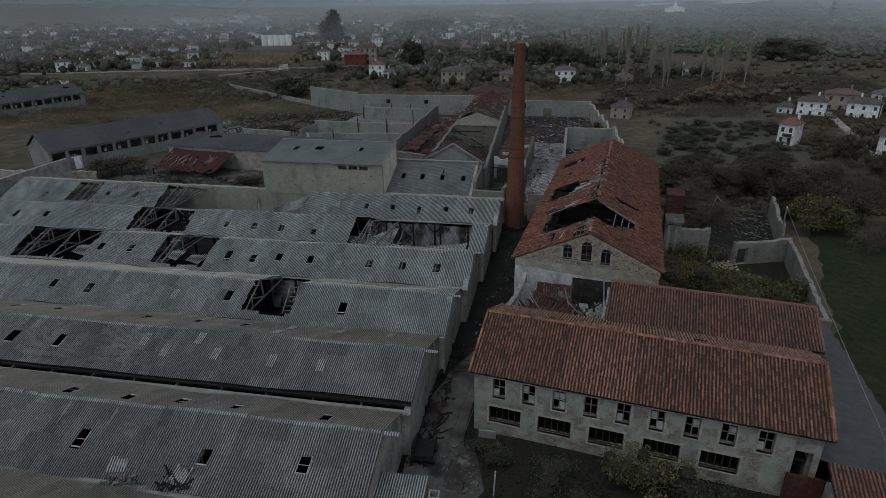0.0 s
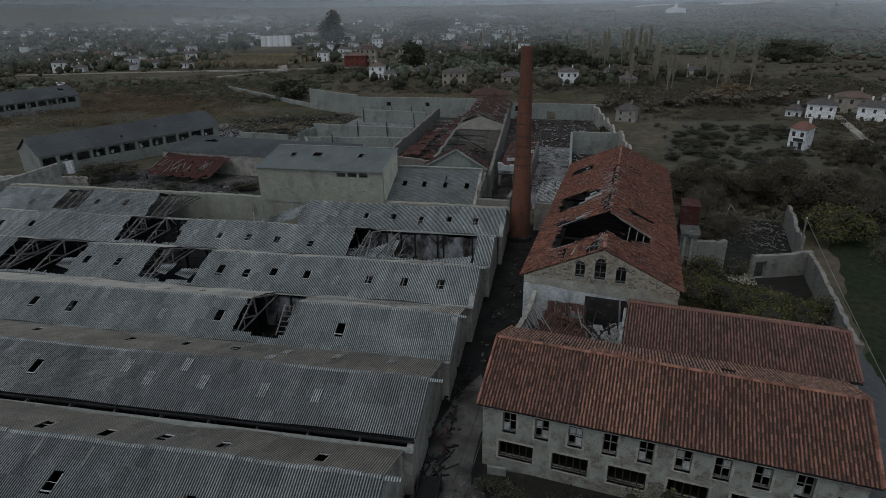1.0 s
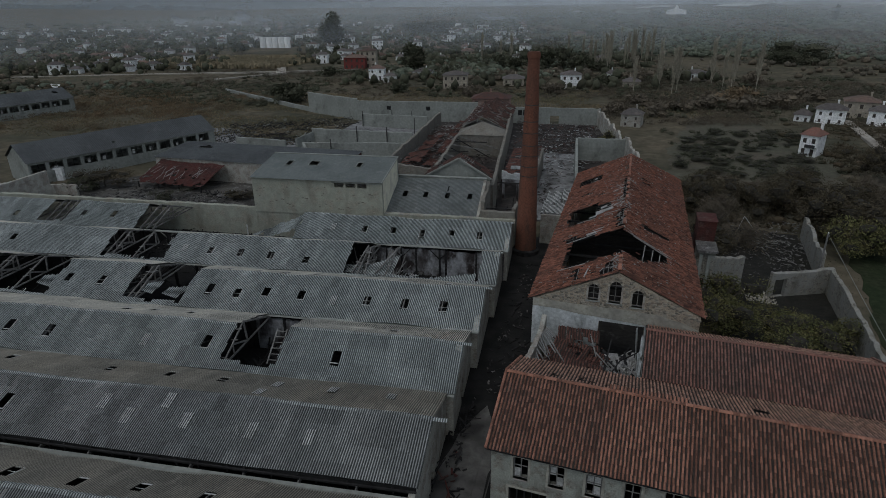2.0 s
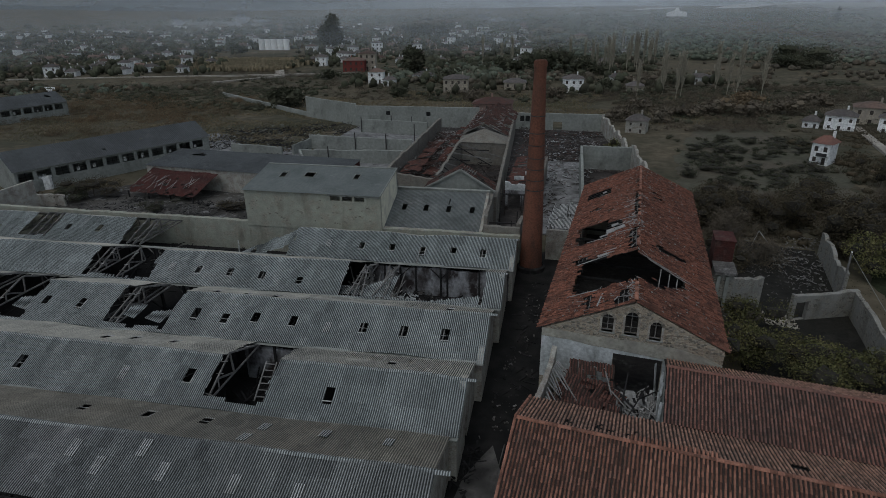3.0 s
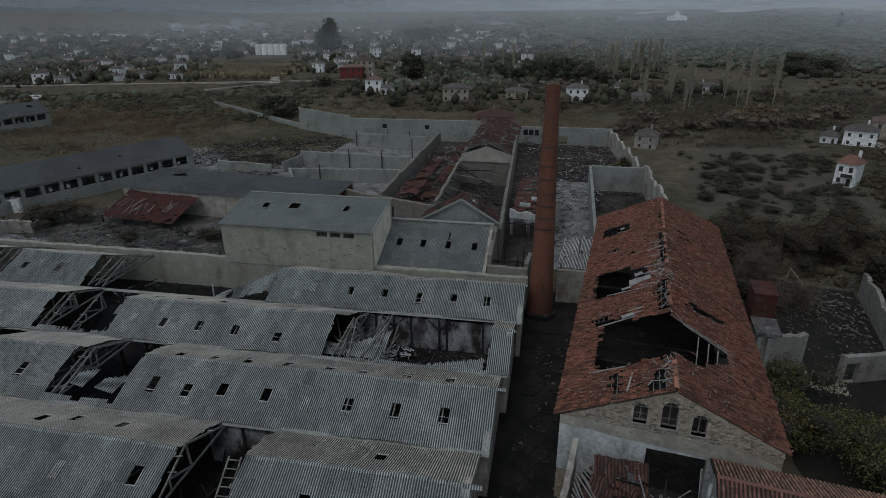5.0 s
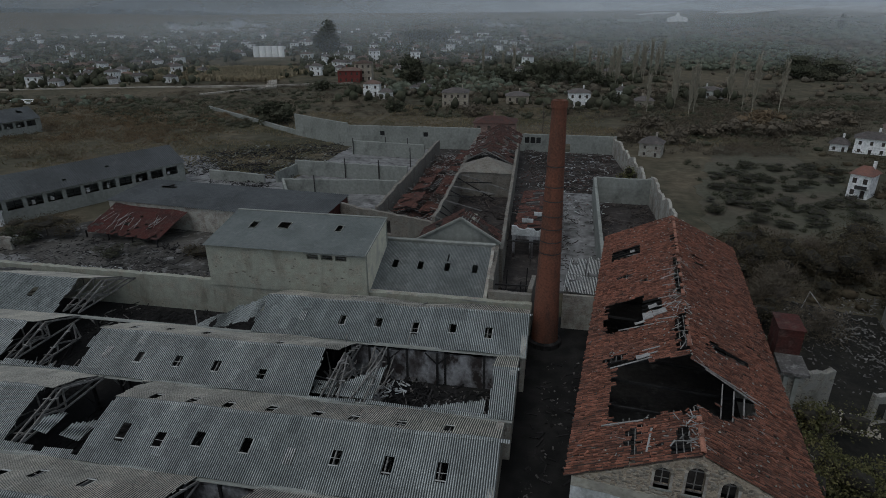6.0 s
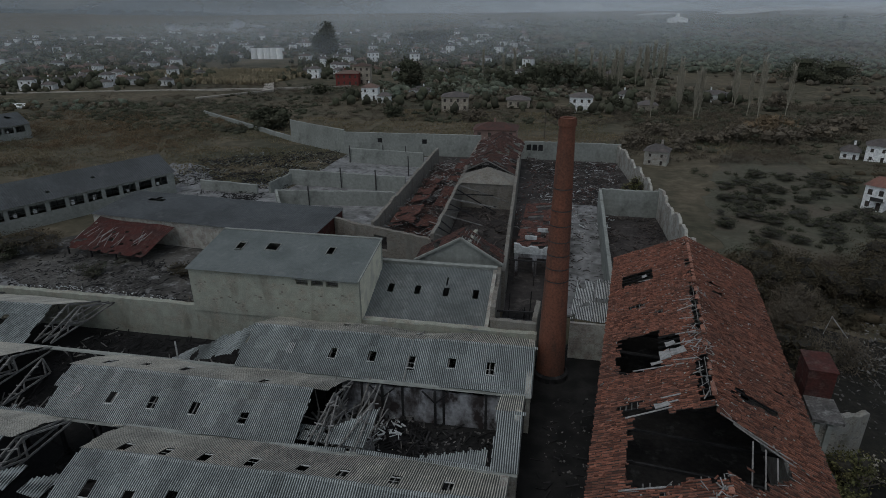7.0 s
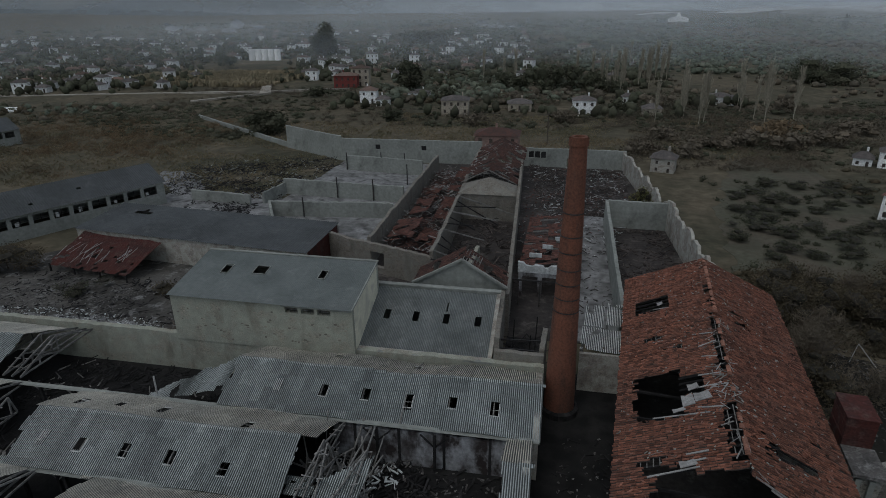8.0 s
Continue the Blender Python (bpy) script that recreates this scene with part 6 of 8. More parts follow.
def fallen_trusses():
    """Timber frames that hang in the broken bays, by bay, place and lean."""
    rnd = random.Random(12)
    for k, xs in ((5, (-16.6, -15.9, -15.0, -14.0, -12.6)), (5, (-49.2, -48.3, -45.2)), (4, (-37.8, -37.0)), (4, (-56.9, -56.0, -52.2)), (3, (-20.3,)), (6, (-51.8, -50.8, -49.8)), (6, (-67.6, -66.4, -65.2))):
        for i, x in enumerate(xs):
            y0, y1 = VALLEY[k], VALLEY[k + 1]
            xx = END_X[k] + x
            th = thing("roof_truss", pose(xx, 0, 0, 0, 0, 0), "bare weathered timber roof truss, leaning", "truss", "bare trusses")
            lean, sink = rnd.uniform(-0.3, 0.5), rnd.uniform(0.0, 0.35)
            if k == 5 and x > -20:
                lean, sink = rnd.uniform(-1.3, 1.8), rnd.uniform(0.0, 1.2)
            ym, z0, z1 = (y0 + y1) / 2, EAVE_Z - 0.1, RIDGE_Z - 0.1 - sink
            yb = y1 - 0.3 if k != 5 or i % 2 else ym + 0.5
            for nm, a, b in (("chord", (0, y0 + 0.2, z0), (lean * 0.3, yb, z0 - sink * 0.3)), ("rafter", (0, y0 + 0.2, z0), (lean, ym, z1)), ("rafter", (lean * 0.5, yb, z0), (lean, ym, z1)),
                             ("strut", (lean * 0.2, ym - 2.4, z0), (lean * 0.5, ym - 2.3, z0 + (z1 - z0) * 0.5)), ("strut", (lean * 0.3, ym, z0), (lean * 0.5, ym - 2.4, z0 + (z1 - z0) * 0.5)),
                             ("strut", (lean * 0.3, ym, z0), (lean, ym, z1))):
                part(nm, Geo().beam(a, b, 0.11, 0.15), TIMBER, th)
            for n in range(4):
                f, side = 0.2 + 0.2 * n, rnd.choice((0, 0, 1))
                foot = Vector((0, y0 + 0.2, z0)) if not side else Vector((lean * 0.5, yb, z0))
                c = foot.lerp(Vector((lean, ym, z1)), f) + Vector((0, 0, 0.12))
                l = rnd.uniform(0.2, 0.5)
                part("purlin", Geo().beam(c - Vector((l * rnd.uniform(0.3, 1), 0.1, rnd.uniform(-0.1, 0.2))), c + Vector((l, rnd.uniform(-0.2, 0.2), rnd.uniform(-0.15, 0.1))), 0.07, 0.06), (TIMBER, BLEACHED)[n % 2], th)
    # hanging sheet in the largest gap
    th = thing("hanging_sheet", pose(END_X[5] - 13.6, 72.2, 0), "grey corrugated sheets slumped into the open bay", "roof sheet")
    part("sheet", Geo().corrugated((-1.8, 0, 3.9), (1, 0, 0.0), (0.25, 4.0, 0.9), 3.4, 4.2, lambda a, b: b > 4.2 * (0.35 + 0.65 * a / 3.4), rows=14), CEMENT, th)
    part("sheet", Geo().corrugated((-4.4, 0, 3.9), (1, 0, 0.0), (0.1, 4.0, 0.7), 2.4, 1.6, lambda a, b: noise.noise(Vector((a * 2, b * 2, 0))) > 0.3, rows=8), CEMENT, th)
    for n, (k, x, w) in enumerate(((4, -34.4, 1.6), (4, -36.9, 1.3), (4, -50.2, 1.6))):
        th = thing("hanging_sheet", pose(END_X[k] + x, VALLEY[k] + 1.6, 0), "broken corrugated sheet hanging into the open bay", "roof sheet", "hanging sheets")
        part("sheet", Geo().corrugated((0, 0, 4.3 + 0.2 * (n % 2)), (1, 0.1, -0.35), (0.3, 2.4, 0.3 + 0.2 * (n % 3)), w, 2.6, lambda a, b: b > 2.6 * (0.5 + 0.4 * a / w) + 0.2 * noise.noise(Vector((a * 3, n, 2))), rows=12), CEMENT, th)
    th = thing("hanging_sheet", pose(END_X[6] - 37.0, 81.9, 0), "grey roof sheets slumped in one slope into the bay", "roof sheet")
    part("sheet", Geo().corrugated((0, 0, 2.5), (1, 0.02, 0.26), (0, 1, 0.22), 8.6, 4.6, lambda a, b: b > 1.0 + 3.6 * a / 8.6 + 0.7 * noise.noise(Vector((a * 0.9, 4, 2))) or noise.noise(Vector((a * 0.8, b * 0.9, 6))) > 0.5, rows=16, sag=lambda a, b: 0.25 * noise.noise(Vector((a * 0.5, b * 0.5, 2)))), CEMENT_OLD, th)
    th = thing("hanging_sheet", pose(END_X[5] - 2.2, 72.0, 0), "ragged corrugated sheets along the valley", "roof sheet")
    part("sheet", Geo().corrugated((-5.2, -0.3, 4.05), (1, 0, 0), (0, 2.0, 0.3), 5.2, 1.9, lambda a, b: b > 0.25 + 0.3 * a + 0.4 * noise.noise(Vector((a * 3, 0, 0))), rows=10), CEMENT, th)


fallen_trusses()
# posts with braces along the valleys, seen through the gaps
for k, xs in ((4, (-18.6, -16.4)), (5, (-36.4, -33.0)), (5, (-54.5, -51.0)), (6, (-47.6, -44.0))):
    for x in xs:
        th = thing("braced_post", pose(END_X[k] + x, VALLEY[k] + 0.1, 0), "charred post with spreading braces under the valley", "post", "braced posts")
        part("shaft", Geo().box(-0.11, 0.11, -0.11, 0.11, 0, 3.9), CHAR, th)
        for sgn in (-1, 1):
            part("brace", Geo().beam((0, 0, 2.6), (sgn * 1.2, 0, 3.8), 0.1, 0.12), TIMBER, th)
tagged(part("thin_post", Geo().beam((-37.2, 82.6, 0), (-37.1, 82.6, 4.9), 0.12, 0.12), PALE_FRAME), "slim pale post rising from the roofless bay", "post")
standing_wall("bay_back_wall", (-24.6, 60.9), (-16.8, 61.0), 3.6, SOOTY, 0.3, 56, 0.3, label="scorched inner wall seen through the roof gap")


def leaning_ladder():
    th = thing("purlin_frame", pose(END_X[3] - 16.4, 52.4, 0, 0, 0, 4), "bleached ladder-like purlin frame in the gap", "timber frame")
    for x in (0, 0.9):
        part("rail", Geo().beam((x, 0, 4.3), (x - 0.3, 3.6, 5.6), 0.1, 0.12), TIMBER, th)
    for i in range(6):
        part("rung", Geo().beam((0.0 - 0.05 * i, 0.3 + 0.6 * i, 4.5 + 0.215 * i), (0.9 - 0.05 * i, 0.3 + 0.6 * i, 4.5 + 0.215 * i), 0.08, 0.05), TIMBER, th)


leaning_ladder()

# ---- fallen west bay beside the long hall ----
def fallen_bay():
    th = thing("fallen_bay", pose(0.9, 44.3, 0, 0, 0, -8.5), "slumped tile roof and boards in the fallen bay", "debris")
    slabs = ((1.2, 10.1, 5.3, 5.6, 2.6, 4, 7, 2), (1.6, 12.2, 4.7, 5.0, 3.2, 16, 10, -6), (2.3, 14.4, 4.9, 3.6, 2.6, 22, 4, 8), (5.4, 10.1, 4.5, 3.6, 2.2, -6, 9, 8), (3.8, 12.8, 4.4, 2.6, 2.6, 24, 14, -18))
    for i, (x, y, z, wx, wy, tx, ty, tz) in enumerate(slabs):
        f = tiled("slumped_roof", th, TILE_FALLEN, "slumped brown tiles", (0, 0, 0), (1, 0, 0), (0, 1, 0), wx, wy, lambda a, b: noise.noise(Vector((a * 0.6, b * 0.6, i))) > 0.42, seed=50 + i, slip=0.07)
        f.matrix_basis = pose(x, y, z, tx, ty, tz)
        f["kind"] = "stuff"
    litter("tile_rubble", [(1.4, 10.2), (6.4, 10.2), (6.2, 16), (1.6, 16.5)], 320, 0.4, TILE_FALLEN, "", "", 17, 4.7, 0.6, 0.2, th)
    litter("pale_lath", [(5.4, 11), (9.2, 11), (9.2, 16.5), (5.0, 16.5)], 90, 0.9, BLEACHED, "", "", 18, 4.0, 0.9, 0.6, th)
    rnd = random.Random(3)
    for i in range(70):
        x, y = rnd.uniform(5.8, 9.1), rnd.uniform(11.8, 15.4)
        z = 4.2 + 0.2 * (y - 11.5) + rnd.uniform(-0.4, 0.4)
        t = rnd.gauss(-1.15, 0.35)
        l = rnd.uniform(0.8, 2.2)
        part("hanging_board", Geo().beam((x, y, z), (x + math.cos(t) * l, y + math.sin(t) * l, z - rnd.uniform(-0.1, 0.7) * l), rnd.uniform(0.1, 0.3), 0.035), (BLEACHED, TIMBER, CHAR, BLEACHED)[i % 4], th)
    for x, y, z, dx, w in ((6.2, 14.6, 5.0, 0.5, 0.7), (7.0, 14.9, 5.1, 0.3, 0.8), (7.9, 14.4, 4.9, 0.2, 0.75), (7.4, 13.2, 4.5, 0.5, 0.6), (8.6, 14.8, 5.1, -0.2, 0.6)):
        part("ceiling_panel", Geo().beam((x, y, z), (x + dx, y - 1.3, z - 0.75), w, 0.04), BLEACHED, th, "hanging panel of pale lath and plaster")
    for x, y, lean in ((9.15, 11.6, 0.1), (9.2, 12.6, -0.15), (9.1, 13.8, 0.2), (9.2, 14.9, 0.05), (9.0, 15.8, -0.3)):
        part("jamb_board", Geo().beam((x, y, 3.6), (x + lean, y + 0.15, 6.7 + 0.12 * (y - 11)), 0.22, 0.06), WHITEWASH, th, "white broken upright board")
    for i in range(14):
        y = 10.2 + 0.42 * i
        part("broken_lath", Geo().beam((1.2, y, 6.9 - 0.12 * abs(i - 7)), (1.7 + rnd.uniform(0, 1.0), y + rnd.uniform(-0.4, 0.4), 4.9 + rnd.uniform(-0.6, 0.6)), 0.12, 0.05), BLEACHED, th)
    part("bay_floor", Geo().box(1.4, 9.4, 9.9, 17.9, 3.0, 3.2), CHAR, th, "charred upper floor")
    for i in range(10):
        x = rnd.uniform(2, 9)
        part("roof_batten", Geo().beam((x, 10 + rnd.uniform(0, 4), 5.2), (x + rnd.uniform(-2, 2), 13 + rnd.uniform(0, 3), 6.0), 0.09, 0.06), TIMBER if i % 2 else CHAR, th)


fallen_bay()

# ---- long sheds west of the court ----
def window_shed(x, y, turn, length, half, eave, ridge, label):
    th = thing("long_shed", pose(x, y, 0, 0, 0, turn), label, "shed", "long window sheds")
    n = int(length / 3.3)
    wins = [(0.5 + 3.3 * i, 3.1 + 3.3 * i, eave - 2.2, eave - 0.5) for i in range(n)]
    part("east_wall", holed_wall(0, length, -0.3, eave, 0, 0.35, wins), PLASTER, th, "stained plaster wall with a row of openings")
    for a, b, p, q in wins:
        # some panes get a pale matte colour in place of their reflection
        if int(a * 7) % 5 < 3:
            part("pane", Geo().box(a + 0.3 + 0.2 * (int(a) % 4), a + 0.9 + 0.2 * (int(a) % 4), 0.17, 0.19, p + 0.2, p + 0.8 + 0.15 * (int(a) % 3)), PALE_FRAME, th, "remaining pane, its reflection put in as pale colour")
        part("window", Geo().box(a, b, 0.1, 0.15, p + 0.8, p + 0.86).box((a + b) / 2 - 0.04, (a + b) / 2 + 0.04, 0.1, 0.16, p, q), STEEL, th)
    part("west_wall", Geo().box(0, length, 2 * half - 0.35, 2 * half, -0.3, eave), PLASTER, th)
    for a in (0, length - 0.35):
        part("gable", Geo().prism([(0.35, -0.3), (2 * half - 0.35, -0.3), (2 * half - 0.35, eave), (half, ridge - 0.2), (0.35, eave)], "x", a, a + 0.35), PLASTER, th)
    s = Vector((0, half + 0.4, ridge - eave + 0.15))
    gone = lambda a, b: noise.noise(Vector((a * 0.25, b * 0.4, 2))) > 0.62
    part("east_slope", Geo().corrugated((-0.3, -0.4, eave), (1, 0, 0), s, length + 0.6, s.length, gone, pitch=0.4, amp=0.04, rows=14), FELT_OLD, th, "dark grey roof with a few holes")
    s2 = Vector((0, -half - 0.4, ridge - eave + 0.15))
    part("west_slope", Geo().corrugated((-0.3, 2 * half + 0.4, eave), (1, 0, 0), s2, length + 0.6, s2.length, pitch=0.4, amp=0.04, rows=4), FELT_OLD, th)


window_shed(-98.3, 108.4, 63.4, 41, 5.4, 4.5, 7.5, "long grey shed with a row of broken windows")
window_shed(-185, 122, 72, 74, 5.4, 4.2, 7.2, "far grey shed with a row of dark openings")


def flat_shed():
    th = thing("low_shed", pose(-77.5, 118.6, 0, 0, 0, -5), "low shed with a broad dark flat-pitched roof", "shed")
    s = Vector((0, 11.2, 0.9))
    part("roof", Geo().corrugated((0, -0.3, 4.3), (1, 0, 0), s, 42, s.length, lambda a, b: noise.noise(Vector((a * 0.2, b * 0.3, 7))) > 0.68, pitch=0.4, amp=0.035, rows=12), FELT_OLD, th, "dark grey roof")
    part("front_wall", Geo().box(0.2, 41.8, 0, 0.4, -0.3, 4.2), STONE_PLASTER, th)
    part("rear_wall", Geo().box(0.2, 41.8, 10.4, 10.8, -0.3, 5.0), STONE_PLASTER, th)
    for x in (0.2, 41.4):
        part("side_wall", Geo().prism([(0.4, -0.3), (10.4, -0.3), (10.4, 5.0), (0.4, 4.2)], "x", x, x + 0.4), RUST if x > 1 else STONE_PLASTER, th)


flat_shed()


def rusty_shelter():
    th = thing("rusty_shelter", pose(-76.6, 110.8, 0, 0, 0, -7), "collapsed shelter with a rusty tin roof", "shelter")
    s = Vector((0, 7.6, 2.5))
    part("roof", Geo().corrugated((0, 0, 1.3), (1, 0, 0), s, 15.5, s.length, lambda a, b: noise.noise(Vector((a * 0.8, b * 1.2, 3))) > 0.2 + 0.06 * b, pitch=0.25, amp=0.03, rows=18, sag=lambda a, b: 0.3 * noise.noise(Vector((a * 0.3, b * 0.3, 1)))), RUST, th, "rust-red torn sheets")
    rnd = random.Random(2)
    for i in range(22):
        x = rnd.uniform(0.5, 13)
        y = rnd.uniform(0, 3)
        part("lath", Geo().beam((x, y, 1.75 + 0.33 * y), (x + rnd.uniform(-1.2, 1.2), y + 2.4, 2.45 + 0.33 * y), 0.06, 0.04), BLEACHED, th)
    for x in (0.3, 5, 10, 15):
        part("post", Geo().box(x - 0.1, x + 0.1, 0.2, 0.4, 0, 1.3), CHAR, th)


rusty_shelter()
tagged(part("white_tank", Geo().prism([(-97.6, 111.8), (-95.2, 112.9), (-95.8, 114.4), (-98.2, 113.3)], "z", 0, 2.6), WHITE), "weathered white block beside the long shed", "tank")
w = standing_wall("court_wall", (-112, 101), (-84, 104), 2.4, STONE_PLASTER, 0.5, 36, label="low broken wall beside the long shed")

# ---- east of the halls ----
standing_wall("garden_wall", (33.9, 62.2), (37.4, 84.6), 3.2, RUIN_STONE, 0.35, 37, label="pale rubble wall along the lane")
standing_wall("garden_wall_far", (37.6, 88), (40.6, 103), 3.6, RUIN_STONE, 1.2, 38, label="broken pale rubble wall among bushes")
standing_wall("room_wall", (29.8, 81.8), (37.4, 84.4), 3.2, RUIN_STONE, 0.2, 39, label="pale wall of a roofless room", holes=[(0.5, 2.0, 0, 2.3)])
standing_wall("ruin_wall", (22.5, 81.7), (27.1, 83.7), 4.5, RUIN_STONE, 0.55, 40, label="broken grey rubble wall beside the long hall")


def red_tower():
    """Narrow block against the long hall: a masonry pier with a slab, and a rust-red box rising behind it."""
    th = thing("red_tower", pose(20.35, 78.6, 0, 0, 0, -6.4), "dark rust-red boxed tower on a grey pier beside the long hall", "tower")
    part("pier", Geo().box(0.1, 2.0, 0.3, 2.9, -0.2, 6.6), RUIN_STONE, th, "grey plastered pier")
    for x in (0.35, 1.2):
        part("pilaster", Geo().box(x, x + 0.35, 0.05, 0.3, -0.2, 6.3), PLASTER, th)
    part("slab", Geo().box(0.0, 2.2, -0.15, 3.0, 6.6, 6.85), RUBBLE, th, "projecting concrete slab")
    box = part("box", Geo().box(0.05, 2.0, 3.0, 6.0, -0.2, 9.2), RUST, th, "rust-red sheet cladding")
    for z in (7.4, 8.5):
        part("cover_strip", Geo().box(0.02, 2.03, 2.97, 6.03, z, z + 0.08), RUST, box)
    part("lid", Geo().box(-0.05, 2.1, 2.9, 6.1, 9.2, 9.3), RUST, box, "dark flat lid")


red_tower()
litter("east_rubble", [(29, 86), (39, 88), (42, 108), (30, 108), (27, 96)], 620, 0.3, RUBBLE, "grey boards and rubble in the overgrown ruin", "debris", 71, 0.0, 0.7, 0.35)
litter("wall_rubble", [(27, 80.2), (30.4, 79.6), (30.6, 83), (27.4, 84)], 220, 0.3, LOOSE_STONE, "pale rubble fallen from the broken wall", "rubble", 78, 0.0, 0.5, 0.3)
litter("east_boards", [(33, 90), (39, 90), (43, 109), (31, 109)], 320, 0.5, TIMBER, "weathered boards in the overgrown ruin", "debris", 72, 0.1, 0.7, 0.35)
broken_frame = thing("broken_frame", pose(33.0, 106.2, 0), "pale broken timber frame leaning over the rubble", "frame")
part("leg", Geo().beam((0, 0, 1.9), (-0.9, -0.9, 0), 0.08, 0.1), BLEACHED, broken_frame)
part("leg", Geo().beam((0, 0.1, 1.9), (1.5, -1.6, 0), 0.08, 0.1), BLEACHED, broken_frame)


lean_to()


def porch():
    th = thing("tiled_outhouse", pose(25.6, 40.6, 0, 0, 0, -8.5), "small red-tiled outhouse beside the lane", "building")
    s = Vector((0, 6.5, 1.4))
    tiled("roof", th, TILE_DARK, "broken red barrel tiles", (0, -6.8, 2.6), (1, 0, 0), s, 7.5, s.length, lambda a, b: noise.noise(Vector((a, b, 6))) > 0.6, seed=60)
    part("roof_deck", Geo().prism([(-6.8, 2.5), (-0.3, 3.9), (-0.3, 3.84), (-6.8, 2.44)], "x", 0, 7.5), CHAR, th)
    part("wall", Geo().box(0.2, 7.3, -6.6, -6.2, -0.2, 2.5).box(0.2, 0.6, -6.2, -0.4, -0.2, 2.5).box(6.9, 7.3, -6.2, -0.4, -0.2, 2.5), STONE_PLASTER, th)
    part("rusty_gate", Geo().box(-2.2, 0.1, -0.5, -0.4, 0.1, 2.6), RUST, th, "dark red rusty gate")


porch()


def side_shelter():
    th = thing("side_shelter", pose(-4.2, 29.5, 0, 0, 0, 3), "small corrugated lean-to beside the lane", "shelter")
    s = Vector((0, 5.2, 0.4))
    part("roof", Geo().corrugated((0, 0, 3.0), (1, 0, 0), s, 4.3, s.length, rows=4), CEMENT, th)
    part("wall", Geo().box(0.1, 4.2, 0.1, 0.4, 0, 2.9).box(0.1, 4.2, 4.8, 5.1, 0, 3.2), STONE_PLASTER, th)
    part("window_frame", Geo().box(4.4, 5.1, 3.6, 3.7, 2.2, 3.2).box(4.4, 5.1, 4.2, 4.3, 2.2, 3.2).box(4.4, 4.5, 3.7, 4.2, 2.2, 3.2).box(5.0, 5.1, 3.7, 4.2, 2.2, 3.2), PLASTER, th, "white loose frame")


side_shelter()
litter("scrap_heap", [(-3.6, 39), (-1.2, 39), (-0.8, 55), (-2.6, 55)], 160, 0.9, CHAR, "burnt scrap and branches along the shed wall", "scrap", 73, 0.0, 0.5, 0.6)
litter("rusty_scrap", [(-3.2, 44), (-1.4, 44), (-1.2, 49), (-2.6, 49)], 12, 0.8, RUST, "rusty sheets leaning by the shed wall", "scrap", 74, 0.1, 0.5, 0.9)


def burnt_cart():
    th = thing("burnt_cart", pose(-1.9, 40.4, 0, 0, 0, 4), "burnt open cart beside the shed wall", "cart")
    part("tray", Geo().box(-0.8, 0.8, -1.2, 1.2, 0.55, 0.65), CHAR, th)
    for x in (-0.8, 0.72):
        part("side_board", Geo().box(x, x + 0.08, -1.2, 1.2, 0.65, 1.15), CHAR, th)
    part("tail_board", Geo().box(-0.72, 0.72, -1.2, -1.12, 0.65, 1.0), CHAR, th)
    for x in (-0.92, 0.82):
        for y in (-0.7, 0.7):
            part("wheel", Geo().prism([(y + 0.35 * math.cos(t * math.pi / 6), 0.35 + 0.35 * math.sin(t * math.pi / 6)) for t in range(12)], "x", x, x + 0.1), STEEL, th)


burnt_cart()
tagged(part("white_board", Geo().box(1.9, 3.3, 43.2, 43.4, 0, 0.7), PLASTER), "pale grey panel leaning at the building's foot", "panel")
for x in (-1.35, -0.3):
    tagged(part("rail", Geo().beam((x, 30, 0.05), (x + 2.0, 56, 0.05), 0.08, 0.08), LANE_DUST), "dusty narrow rail sunk in the lane", "rail", "lane rails")


tagged(part("yard_post", Geo().beam((3.8, 37.3, -0.2), (3.9, 37.35, 2.3), 0.08, 0.08), PALE_FRAME), "slim pale post standing in the weeds", "post")
patch("lane_apron", [(-3.4, 24), (1.4, 24), (1.2, 36), (0.9, 43.5), (1.2, 50), (-0.4, 56), (-2.6, 50), (-3.2, 38)], 0.026, LANE_DUST, "dusty grey stretch of the lane", "road", 14, 0.35)
patch("dust_spill", [(0.2, 36.4), (1.9, 35.9), (2.6, 38.2), (1.9, 40.2), (1.1, 42.4), (0.4, 40.4), (-0.2, 38.6)], 0.034, COURT, "pale ash spilt beside the lane", "dust", 15, 0.5)
litter("lane_rubble", [(-1.2, 36), (2.4, 36), (2.0, 42), (-0.2, 43)], 60, 0.3, RUBBLE, "stones and plaster lumps beside the lane", "rubble", 75, 0.02, 0.2, 0.1)
litter("valley_rubble", [(-20.9, 29.7), (-18.6, 29.7), (-18.6, 30.7), (-20.9, 30.7)], 70, 0.55, RUBBLE, "broken sheet and dirt in the roof valley", "rubble", 76, 4.12, 0.3, 0.3)
litter("valley_twigs", [(-16.9, 29.7), (-15.0, 29.7), (-15.0, 30.9), (-16.9, 30.9)], 60, 0.6, CHAR, "dark twigs and dirt in the roof valley", "debris", 77, 4.12, 0.4, 0.7)
for x, y, z, turn in ((-20.9, 30.45, 4.35, 14), (-16.4, 30.6, 4.4, -8)):
    th = thing("slipped_sheet", pose(x, y, z, 20, 0, turn), "pale corrugated sheet slipped down to the valley", "roof sheet", "slipped sheets")
    part("sheet", Geo().corrugated((0, 0, 0), (1, 0, 0), (0, 1, 0), 1.3, 1.5, lambda a, b: b > 1.1 + 0.5 * noise.noise(Vector((a * 2, x, 0))), rows=8), PALE_SHEET, th)


